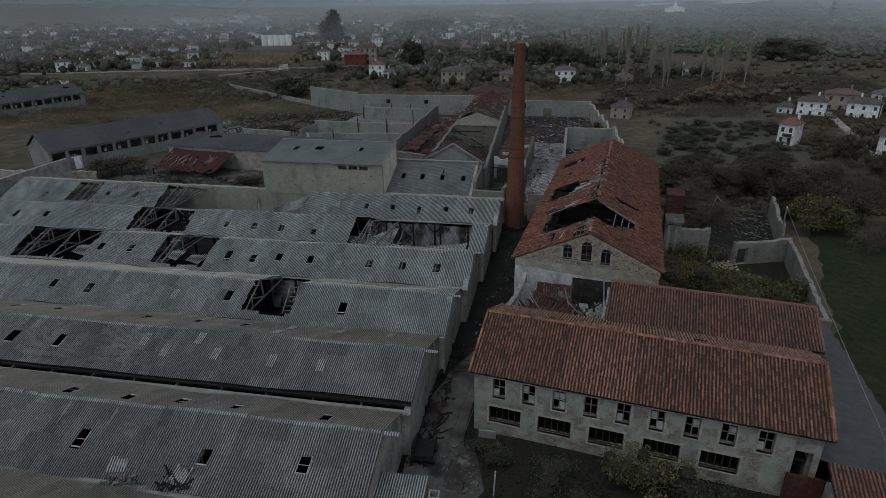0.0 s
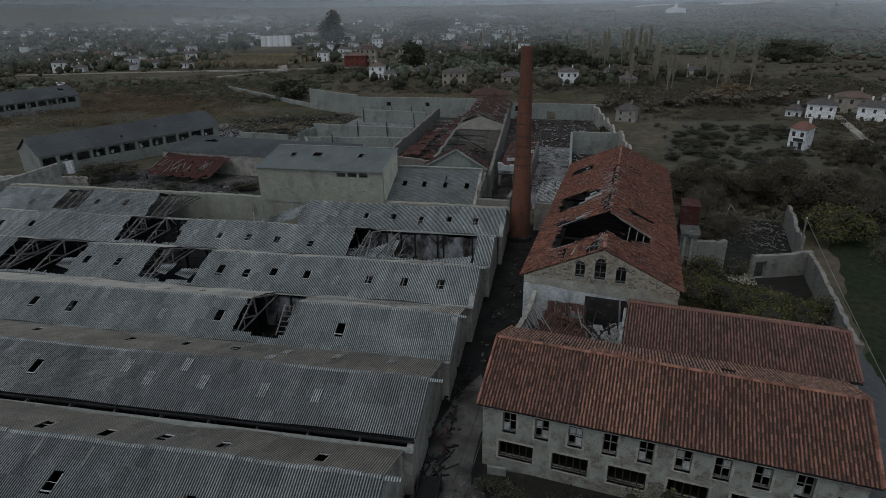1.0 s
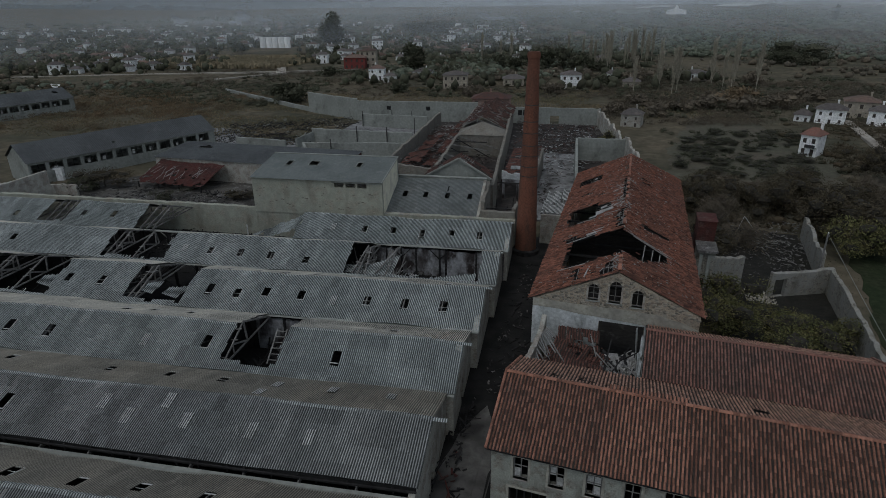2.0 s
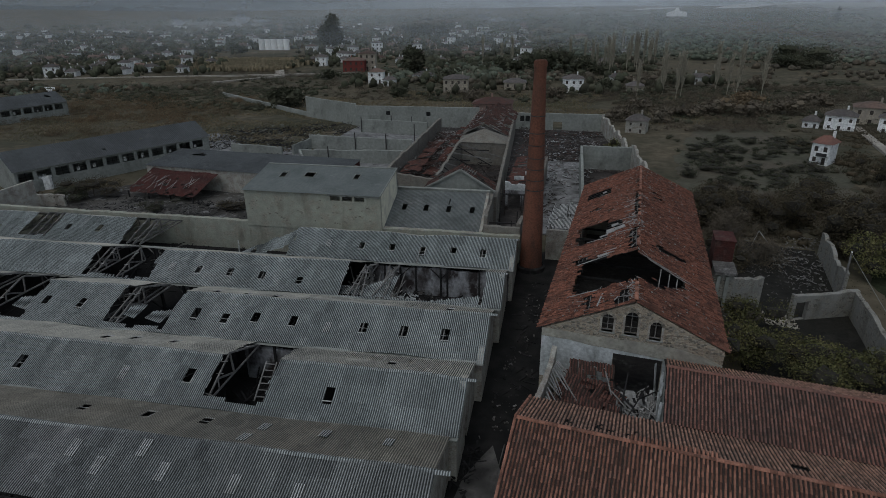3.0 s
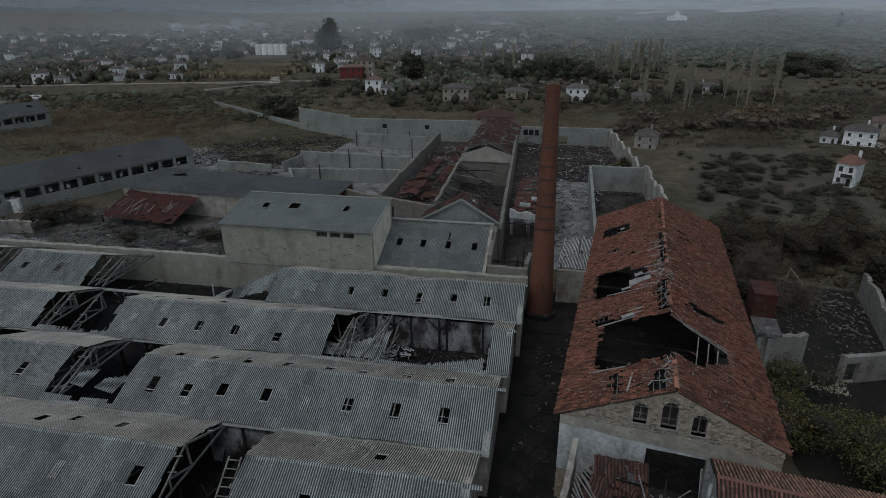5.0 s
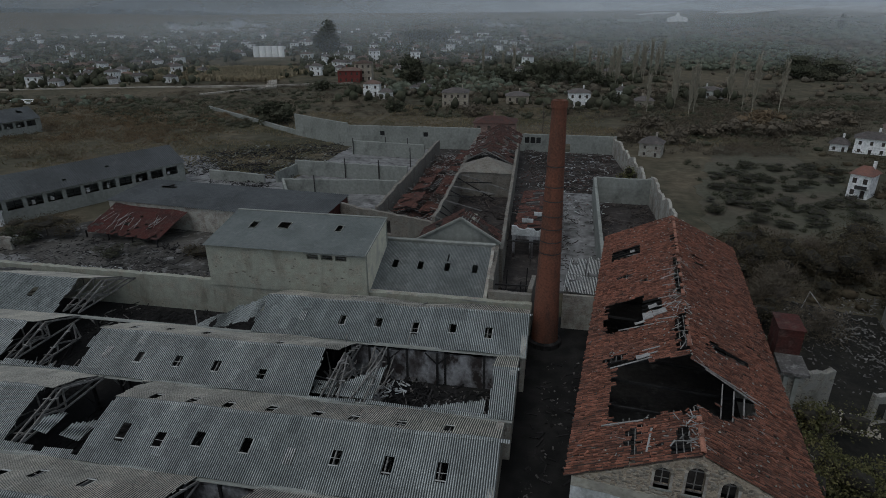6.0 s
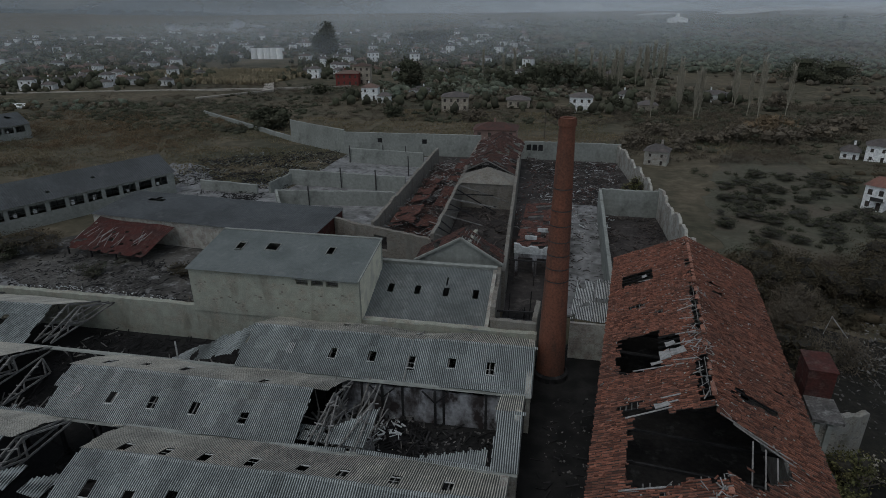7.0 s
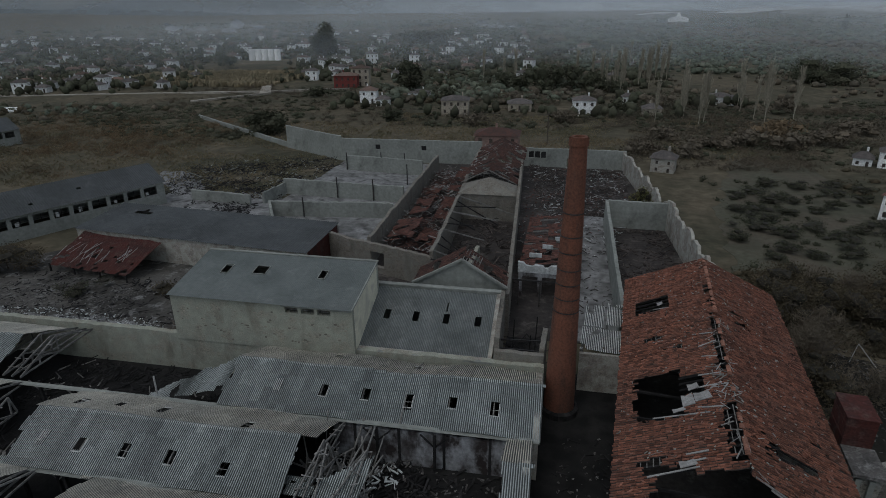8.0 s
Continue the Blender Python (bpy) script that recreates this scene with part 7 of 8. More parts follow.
def cable_line():
    pts = [(27.0, 32.0), (37.2, 88.0)]
    for x, y in pts:
        th = thing("utility_pole", pose(x, y, 0), "slim weathered timber pole carrying a cable", "pole", "cable poles")
        part("shaft", Geo().beam((0, 0, -0.3), (0, 0, 6.3), 0.16, 0.16), TIMBER, th)
        part("insulator", Geo().box(-0.06, 0.06, -0.06, 0.06, 6.28, 6.4), WHITE, th)
    (a, b), (c, d) = pts
    g = Geo()
    n = 24
    for i in range(n + 1):
        f = i / n
        x, y, z = a + (c - a) * f, b + (d - b) * f, 6.2 - 1.2 * f * (1 - f)
        g.v += [(x - 0.018, y, z - 0.018), (x + 0.018, y, z - 0.018), (x + 0.018, y, z + 0.018), (x - 0.018, y, z + 0.018)]
    g.f = [(i * 4 + s, i * 4 + (s + 1) % 4, i * 4 + 4 + (s + 1) % 4, i * 4 + 4 + s) for i in range(n) for s in range(4)]
    tagged(part("cable", g, PLASTER), "pale overhead cable along the lane", "cable")


cable_line()


# ---- vegetation ----
GOLD = (1 + 5 ** 0.5) / 2
ICO = [Vector(p).normalized() for p in ((-1, GOLD, 0), (1, GOLD, 0), (-1, -GOLD, 0), (1, -GOLD, 0), (0, -1, GOLD), (0, 1, GOLD), (0, -1, -GOLD), (0, 1, -GOLD), (GOLD, 0, -1), (GOLD, 0, 1), (-GOLD, 0, -1), (-GOLD, 0, 1))]
ICO_F = ((0, 11, 5), (0, 5, 1), (0, 1, 7), (0, 7, 10), (0, 10, 11), (1, 5, 9), (5, 11, 4), (11, 10, 2), (10, 7, 6), (7, 1, 8), (3, 9, 4), (3, 4, 2), (3, 2, 6), (3, 6, 8), (3, 8, 9), (4, 9, 5), (2, 4, 11), (6, 2, 10), (8, 6, 7), (9, 8, 1))


def lump(g, c, r, rnd):
    """A dense uneven core of twigs inside the leaves."""
    n = len(g.v)
    for p in ICO:
        j = rnd.uniform(0.6, 1.2)
        g.v.append((c[0] + p.x * r[0] * j, c[1] + p.y * r[1] * j, max(0.0, c[2] + p.z * r[2] * j)))
    g.f += [(n + a, n + b, n + d) for a, b, d in ICO_F]


def leaf_cloud(g, cx, cy, cz, rx, ry, rz, n, leaf, rnd, lobes=6, core=None):
    """Small leaves and tufts in several uneven lobes, with gaps."""
    centres = [(rnd.gauss(0, 0.45), rnd.gauss(0, 0.45), rnd.uniform(-0.3, 0.75), rnd.uniform(0.35, 0.6)) for _ in range(lobes)]
    for a, b, c, r in centres:
        lump(g if core is None else core, (cx + rx * a, cy + ry * b, max(0.2, cz + rz * c)), (rx * r * 0.62, ry * r * 0.62, rz * r * 0.62), rnd)
    for _ in range(n):
        a, b, c, r = centres[rnd.randrange(lobes)]
        d = Vector((rnd.gauss(0, 1), rnd.gauss(0, 1), rnd.gauss(0, 1))).normalized() * r * rnd.uniform(0.5, 1.2)
        p = Vector((cx + rx * (a + d.x), cy + ry * (b + d.y), max(0.03, cz + rz * (c + d.z))))
        u = Vector((rnd.gauss(0, 1), rnd.gauss(0, 1), rnd.gauss(0, 0.7))).normalized()
        v = u.cross(Vector((rnd.gauss(0, 1), rnd.gauss(0, 1), rnd.gauss(0, 1)))).normalized()
        l = leaf * rnd.uniform(0.6, 1.5)
        g.face(p - u * l, p + v * l * 0.6, p + u * l, p - v * l * 0.6)
    return g


def woody(g, x, y, z0, z1, r, rnd, limbs=5, spread=0.5):
    top = Vector((x + rnd.uniform(-0.2, 0.2), y + rnd.uniform(-0.2, 0.2), z1))
    for i in range(4):
        a, b = i / 4, (i + 1) / 4
        p = Vector((x, y, z0)).lerp(top, a)
        q = Vector((x, y, z0)).lerp(top, b)
        w = r * (1 - 0.65 * b) * 2
        g.beam(p, q, w, w)
    for i in range(limbs):
        f = rnd.uniform(0.35, 0.9)
        p = Vector((x, y, z0)).lerp(top, f)
        t = rnd.uniform(0, 6.28)
        l = (z1 - z0) * spread * (1.1 - f) + 0.3
        q = p + Vector((math.cos(t) * l, math.sin(t) * l, l * rnd.uniform(0.5, 1.2)))
        g.beam(p, q, r * 0.7, r * 0.7)
        for _ in range(3):
            s = p.lerp(q, rnd.uniform(0.4, 1))
            g.beam(s, s + Vector((rnd.uniform(-1, 1), rnd.uniform(-1, 1), rnd.uniform(0.2, 1))) * l * 0.5, r * 0.3, r * 0.3)
    return g


def bush(x, y, w, h, mat, label, seed, n=900, leaf=0.13, group="bushes"):
    rnd = random.Random(seed)
    th = thing("bush", pose(x, y, 0), label, "bush", group)
    part("stem", woody(Geo(), 0, 0, -0.1, h * 0.7, 0.05 * h ** 0.5, rnd, 7, 0.7), BARK, th)
    if mat == LEAF_BROWN:
        part("twig_crown", twig_cloud(Geo(), w, h, int(n * 1.7), rnd), mat, th)
        return
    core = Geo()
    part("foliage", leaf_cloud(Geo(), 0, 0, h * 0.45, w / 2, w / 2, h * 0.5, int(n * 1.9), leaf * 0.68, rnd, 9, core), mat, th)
    part("twig_core", core, CORE_SHADE, th, "dark core standing in for shade between the twigs")["kind"] = "stuff"


def twig_cloud(g, w, h, n, rnd):
    """A leafless crown: fine twigs spreading up and out from several stools."""
    stools = [(rnd.gauss(0, 0.22) * w, rnd.gauss(0, 0.22) * w) for _ in range(7)]
    for i in range(n):
        sx, sy = stools[i % 7]
        a, r = rnd.uniform(0, 6.28), abs(rnd.gauss(0, 0.17)) * w
        p = Vector((sx + math.cos(a) * r, sy + math.sin(a) * r, rnd.uniform(0.0, 0.85) * h * max(0.15, 1 - (r / (0.42 * w)) ** 2)))
        d = Vector((rnd.gauss(0, 0.6), rnd.gauss(0, 0.6), rnd.uniform(0.0, 0.9))) * h * rnd.uniform(0.12, 0.26)
        s = Vector((rnd.gauss(0, 1), rnd.gauss(0, 1), rnd.gauss(0, 0.3))).normalized() * rnd.uniform(0.015, 0.05)
        g.face(p - s, p + s, p + d)
    return g


def tree(x, y, h, w, mat, label, seed, n=1200, leaf=0.35, group="trees", low=0.3):
    rnd = random.Random(seed)
    th = thing("tree", pose(x, y, -0.3), label, "tree", group)
    part("trunk", woody(Geo(), 0, 0, 0, h * 0.8, 0.025 * h, rnd, 7, 0.35), BARK, th)
    part("crown", leaf_cloud(Geo(), 0, 0, h * (low + 0.3), w / 2, w / 2, h * (0.9 - low) * 0.55, n, leaf, rnd, 12), mat, th)


def poplar(x, y, h, seed):
    rnd = random.Random(seed)
    th = thing("poplar", pose(x, y, -0.3), "tall bare pale poplar with upright twigs", "tree", "bare poplars")
    g = Geo()
    g.beam((0, 0, 0), (rnd.uniform(-0.4, 0.4), 0, h * 0.75), 0.2, 0.2)
    part("trunk", g, TWIG, th)
    g = Geo()
    for _ in range(150):
        z = rnd.uniform(0.15, 0.8) * h
        t = rnd.uniform(0, 6.28)
        l = rnd.uniform(0.12, 0.3) * h
        s = rnd.uniform(0.1, 0.3)
        p = Vector((0, 0, z))
        q = p + Vector((math.cos(t) * l * s, math.sin(t) * l * s, l))
        g.beam(p, q, 0.06, 0.06)
        g.beam(p.lerp(q, 0.5), p.lerp(q, 0.5) + Vector((math.cos(t + 1) * l * 0.1, math.sin(t + 1) * l * 0.1, l * 0.5)), 0.035, 0.035)
    part("twig_crown", g, TWIG, th)


TWIG = surface("pale_twig", (0.368, 0.336, 0.264), (0.288, 0.264, 0.208), big=1.0, fine=3, island=0.3, bump=0)
# near shrubs round the works
bush(22.8, 71.0, 7.5, 5.0, LEAF, "dense yellow-green bush behind the tiled roof", 1, 3600, 0.14)
bush(27.4, 69.6, 8.0, 4.6, LEAF, "dense olive bush beside the roofless room", 2, 3600, 0.14)
bush(31.8, 70.0, 6.5, 3.4, LEAF, "low spreading green bush in the garden", 3, 2600, 0.13)
bush(24.0, 77.5, 6.5, 4.2, LEAF, "dark green bush by the broken wall", 4, 1600, 0.16)
bush(31.5, 98.0, 6.5, 4.0, LEAF_BROWN, "grey-brown leafless thicket in the ruin", 5, 1500, 0.13)
bush(28.5, 104.0, 6.5, 4.4, LEAF_BROWN, "brown thicket beside the rusty box", 6, 1500, 0.14)
bush(12.6, 40.2, 3.4, 3.2, LEAF, "yellowing shrub against the front wall", 7, 1100, 0.12)
bush(15.0, 39.6, 3.6, 2.8, LEAF, "sparse yellowing shrub in the yard", 8, 900, 0.12)
bush(18.5, 37.5, 5.5, 2.2, LEAF_DARK, "dark bramble patch in the yard", 9, 1100, 0.13)
bush(3.5, 41.0, 2.6, 1.3, LEAF_DARK, "dark weeds at the building's corner", 10, 700, 0.11)
bush(7.5, 38.5, 5.0, 1.1, LEAF_DARK, "low dark weeds in the yard", 11, 1000, 0.11)
bush(44.0, 97.0, 8.5, 5.5, LEAF, "yellow-green thicket by the garden wall", 12, 2600, 0.19)
bush(49.0, 101.0, 9.0, 6.5, LEAF_DULL, "dull green thicket at the field edge", 13, 2400, 0.22)
bush(45.5, 106.0, 9.0, 7.0, LEAF_DULL, "tall dull thicket at the field edge", 14, 2400, 0.22)
bush(50.5, 90.0, 7.5, 4.5, LEAF_BROWN, "bare pale brush on the verge", 15, 1400, 0.15)
bush(-84.5, 106.5, 6.5, 3.0, LEAF_DARK, "dark bush beside the rusty shelter", 16, 1500, 0.17)
bush(-44.0, 94.5, 4.6, 2.8, LEAF_BROWN, "dry brown bush below the upper hall", 17, 1200, 0.14)
bush(-30.0, 107.5, 9.0, 2.6, LEAF, "yellow-green creeper behind the upper hall", 18, 1500, 0.15)
bush(16.3, 157.5, 5.0, 4.6, LEAF, "yellow-green tree growing in the ruin", 19, 1000, 0.18)
bush(-78.0, 93.8, 4.5, 2.0, LEAF_BROWN, "dry weeds by the yard wall", 20, 700, 0.13)
for i, (x, y, w, h) in enumerate(((25, 92, 4.5, 2.4), (26, 100, 6, 3.4), (28.5, 97, 5, 2.6), (43.5, 101.5, 5, 2.8))):
    bush(x, y, w, h, LEAF_DULL, "dull brown scrub growing in the ruin", 60 + i, 1300, 0.14)
bush(-83.5, 110.5, 9.5, 3.6, LEAF_DULL, "broad dull bush beside the rusty shelter", 70, 2200, 0.15)
bush(-92.0, 103.0, 6.0, 2.2, LEAF_DULL, "low brown weeds in the court", 71, 1200, 0.14)
bush(-66.0, 105.0, 5.0, 1.6, LEAF_DARK, "low dark weeds in the court", 72, 900, 0.12)
bush(-52.0, 107.0, 6.0, 1.8, LEAF_DULL, "dry weeds among the burnt scraps", 73, 1000, 0.13)
rnd = random.Random(77)
SCRUB = [(27, 112), (31, 109), (37, 112), (42, 113), (48, 110), (54, 108), (35, 117), (44, 118), (51, 116), (58, 112), (28, 120), (63, 118), (66, 126), (57, 122), (70, 134), (64, 142), (48, 124), (40, 123), (75, 110), (66, 104), (60, 98), (72, 96)]
for i, (x, y) in enumerate(SCRUB):
    bush(x + rnd.uniform(-1.5, 1.5), y + rnd.uniform(-1.5, 1.5), rnd.uniform(7, 10), rnd.uniform(3.2, 6.0), (LEAF_DULL, LEAF_BROWN, LEAF_DULL, LEAF_DULL)[i % 4], ("dull olive-brown scrub at the field edge", "brown leafless scrub at the field edge", "dull olive-brown scrub at the field edge", "dull olive-brown scrub at the field edge")[i % 4], 100 + i, 2600, 0.16, "scrub")
FIELD_SCRUB = [(36, 168), (40, 172), (45, 166), (48, 160), (52, 163), (42, 158), (37, 154), (34, 148), (39, 146), (44, 150), (47, 145), (51, 150), (36, 139), (33, 134), (40, 136), (46, 138), (55, 172), (59, 168), (50, 176), (62, 176), (37, 160), (54, 143), (30, 142), (56, 152), (44, 178), (41, 166), (33, 158), (57, 178)]
for i, (x, y) in enumerate(FIELD_SCRUB):
    bush(x, y, rnd.uniform(3.6, 6.5), rnd.uniform(1.0, 1.7), LEAF_DARK, "low dark scrub in the green field", 200 + i, 800, 0.13, "field scrub")

for i in range(34):
    px, py = ((38.8, 251), (42.8, 258), (71.5, 293), (70.5, 272), (32.7, 341), (46.8, 369), (21.6, 339), (-34.6, 360), (11, 365), (35.5, 461), (52, 380), (27, 352), (40, 345))[i % 13]
    poplar(px + rnd.uniform(-9, 9), py + rnd.uniform(-12, 12), rnd.uniform(13, 20), 300 + i)
tree(-198, 525, 27, 20, LEAF_DARK, "tall dark evergreen tree above the village", 401, 6500, 0.95, low=0.12)
tree(-73, 328, 15, 14, LEAF_DARK, "broad dark evergreen tree among the houses", 402, 3200, 0.6, low=0.1)
for i, (x, y, h, w) in enumerate(((-22, 334, 9, 10), (-14, 340, 13, 12), (-5, 336, 15, 13), (3, 342, 14, 12), (11, 338, 10, 11), (-9, 328, 8, 10), (-30, 345, 9, 12), (20, 334, 7, 10))):
    tree(x, y, h, w, LEAF_DARK, "dark green tree in the grove behind the chimney", 440 + i, 900, 0.42, low=0.02)
tree(64, 231, 7, 13, LEAF_RUST, "russet autumn tree in the fields", 408, 1800, 0.3, low=0.0)
tree(125, 378, 14, 34, LEAF_DARK, "rounded dark grove in the fields", 404, 5200, 0.42, low=0.0)
tree(-94, 218, 7.5, 11, LEAF_DARK, "dark bushy tree by the perimeter wall", 405, 3200, 0.42, low=0.05)
tree(375, 1003, 27, 6, LEAF_DARK, "lone dark cypress on the plain", 406, 900, 0.9, low=0.05)
tree(-150, 720, 16, 60, LEAF_DARK, "dark pine grove behind a villa", 407, 2200, 1.1, low=0.1)
for i, (x, y, h, w, m) in enumerate(((-255, 395, 9, 11, 0), (-230, 430, 11, 10, 0), (-300, 440, 10, 12, 0), (-150, 420, 9, 9, 0), (-60, 245, 5, 7, 0), (-30, 240, 5, 8, 1), (-50, 300, 7, 9, 0), (-20, 295, 6, 9, 1), (20, 275, 6, 9, 0), (35, 285, 7, 10, 1), (50, 295, 6, 9, 0), (80, 285, 6, 9, 1), (0, 250, 5, 8, 1), (-110, 300, 6, 8, 0), (60, 215, 6, 9, 1), (50, 220, 6, 10, 1), (40, 215, 5, 9, 1), (70, 225, 6, 11, 1), (30, 225, 5, 9, 1), (86, 240, 6, 11, 1), (100, 205, 6, 9, 0), (95, 180, 5, 9, 1), (82, 168, 5, 8, 1), (76, 150, 5, 9, 1), (20, 205, 5, 8, 1), (33, 205, 5, 8, 1))):
    tree(x, y, h, w, (LEAF_DARK, LEAF_BROWN)[m], ("dark green tree among the fields", "brown autumn tree among the fields")[m], 420 + i, 800, 0.34, low=0.0)


def far_woods(name, mat, seed, count, near, far, left, right, size, label, mask):
    """Countless lumpy crowns out to the horizon, thinning in patches."""
    r = random.Random(seed)
    g = Geo()
    made = 0
    while made < count:
        d = near * (far / near) ** r.random()
        a = r.uniform(left, right)
        x, y = d * math.sin(a), d * math.cos(a)
        if -275 < x < -92 and 255 < y < 402 or -258 < x < -185 and 380 < y < 505:
            continue
        if noise.noise(Vector((x * 0.006, y * 0.004, seed))) + mask < r.uniform(-0.3, 0.3):
            continue
        made += 1
        s = size * r.uniform(0.5, 1.5) * (1 + d / 1500)
        k = s * r.uniform(0.5, 0.9)
        near_by = d < 700
        lump(g, (x, y, k * 0.25), (k * (0.6 if near_by else 0.95), k * (0.6 if near_by else 0.95), k * (0.5 if near_by else 0.42)), r)
        for _ in range(20 if near_by else 3):
            e = Vector((r.gauss(0, 1), r.gauss(0, 1), abs(r.gauss(0, 1)))).normalized() * k * r.uniform(0.5, 1.05)
            q = Vector((x + e.x, y + e.y, 0.2 * k + e.z * 0.75))
            t = k * r.uniform(0.07, 0.18)
            u = Vector((r.gauss(0, 1), r.gauss(0, 1), r.gauss(0, 0.6))).normalized() * t
            v = Vector((r.gauss(0, 1), r.gauss(0, 1), r.gauss(0, 0.6))).normalized() * t
            g.face(q - u, q + v, q + u)
    tagged(part(name, g, mat, smooth=True), label, "trees", kind="stuff")


far_woods("far_olive_groves", LEAF_FAR, 5, 7000, 430, 2800, radians(0), radians(42), 3.2, "far dark olive groves over the plain", 0.3)
far_woods("far_village_trees", LEAF_FAR, 6, 6000, 300, 2200, radians(-58), radians(1), 3.0, "far dark trees among the village houses", 0.1)
far_woods("far_bare_trees", LEAF_BROWN, 8, 3400, 290, 1500, radians(-58), radians(42), 3.0, "far brown leafless trees over the plain", 0.1)


far_woods("dark_village_trees", LEAF_DARK, 9, 2400, 330, 1500, radians(-56), radians(8), 4.2, "dark evergreen trees among the village houses", 0.1)


def thicket(name, outline, n, size, mat, label, seed, heart=0.0, tufts=100):
    """Close brushwood: overlapping lumps with loose twig ends."""
    r = random.Random(seed)
    (x0, y0), (x1, y1) = outline
    g = Geo()
    made = 0
    while made < n:
        x, y = r.uniform(x0, x1), r.uniform(y0, y1)
        if noise.noise(Vector((x * 0.05, y * 0.05, seed))) < r.uniform(-0.35, 0.15):
            continue
        made += 1
        k = size * r.uniform(0.5, 1.3)
        if heart:
            lump(g, (x, y, k * 0.1), (k * heart, k * heart, k * heart * 0.6), r)
        for i in range(tufts):
            d = Vector((r.gauss(0, 1), r.gauss(0, 1), abs(r.gauss(0, 1)))).normalized() * k * r.uniform(0.1, 1.15)
            p = Vector((x + d.x, y + d.y, k * 0.05 + d.z * 0.6))
            u = Vector((r.gauss(0, 1), r.gauss(0, 1), r.gauss(0, 0.8))).normalized() * r.uniform(0.06, 0.17)
            v = Vector((r.gauss(0, 0.6), r.gauss(0, 0.6), r.uniform(0.2, 1.0))).normalized() * r.uniform(0.15, 0.5)
            g.face(p - u, p + u, p + v)
    tagged(part(name, g, mat, smooth=True), label, "scrub", kind="stuff")


thicket("brown_thicket", ((18, 190), (125, 290)), 1050, 2.5, LEAF_BROWN, "brown leafless thicket beyond the field", 1)
thicket("green_thicket", ((24, 200), (125, 310)), 420, 2.8, LEAF_DARK, "dark green bushes beyond the field", 2, 0.45, 70)
thicket("edge_thicket", ((25, 106), (80, 128)), 520, 2.1, LEAF_DULL, "brown brush between the works and the field", 3, 0.45, 70)
thicket("east_thicket", ((60, 98), (120, 195)), 640, 2.3, LEAF_DULL, "brown brush east of the field", 4, 0.45, 70)
thicket("west_thicket", ((-200, 205), (-95, 262)), 420, 2.8, LEAF_DARK, "dark brush west of the works", 5, 0.45, 70)
thicket("field_thicket", ((29, 128), (64, 182)), 90, 1.1, LEAF_DARK, "low dark scrub in the field", 6, 0.45, 70)
thicket("russet_brush", ((-200, 158), (-104, 235)), 520, 2.4, LEAF_RUST, "russet dry brush west of the works", 8)
thicket("plain_brush", ((-210, 235), (60, 335)), 800, 2.2, LEAF_BROWN, "low brown brush on the plain", 9)
thicket("plain_bushes", ((-150, 235), (70, 335)), 420, 2.6, LEAF_DARK, "grey-green bushes on the plain", 10, 0.45, 70)
far_woods("far_brown_scrub", LEAF_DULL, 7, 2000, 290, 800, radians(-58), radians(42), 2.4, "far brown scrub and hedges", 0.0)


def grass_tufts(name, outline, n, h, mat, label, seed):
    r = random.Random(seed)
    xs, ys = [p[0] for p in outline], [p[1] for p in outline]
    g = Geo()
    for _ in range(n):
        x, y = r.uniform(min(xs), max(xs)), r.uniform(min(ys), max(ys))
        if noise.noise(Vector((x * 0.08, y * 0.08, seed))) < r.uniform(-0.4, 0.3):
            continue
        for _ in range(3):
            a, k = r.uniform(0, 6.28), h * r.uniform(0.4, 1.3)
            c, s = math.cos(a) * k * 0.7, math.sin(a) * k * 0.7
            g.face((x - c, y - s, 0), (x + c, y + s, 0), (x + c * 0.6 + r.uniform(-k, k) * 0.4, y + s * 0.6 + r.uniform(-k, k) * 0.4, k))
    tagged(part(name, g, mat), label, "grass", kind="stuff")


grass_tufts("yard_weeds", [(1.5, 22), (30, 22), (30, 42), (2, 44)], 9000, 0.13, WEEDS, "dark weeds in the front yard", 1)
grass_tufts("verge_grass", [(36.5, 45), (75, 45), (75, 100), (37, 100)], 16000, 0.07, VERGE, "dark grass on the verge", 2)
grass_tufts("dry_grass", [(-190, 150), (-62, 150), (-62, 240), (-190, 240)], 30000, 0.3, REED, "dry tall grass west of the works", 3)
grass_tufts("field_grass", [(-60, 200), (60, 200), (60, 262), (-60, 262)], 24000, 0.28, REED, "dry tall grass behind the perimeter wall", 5)

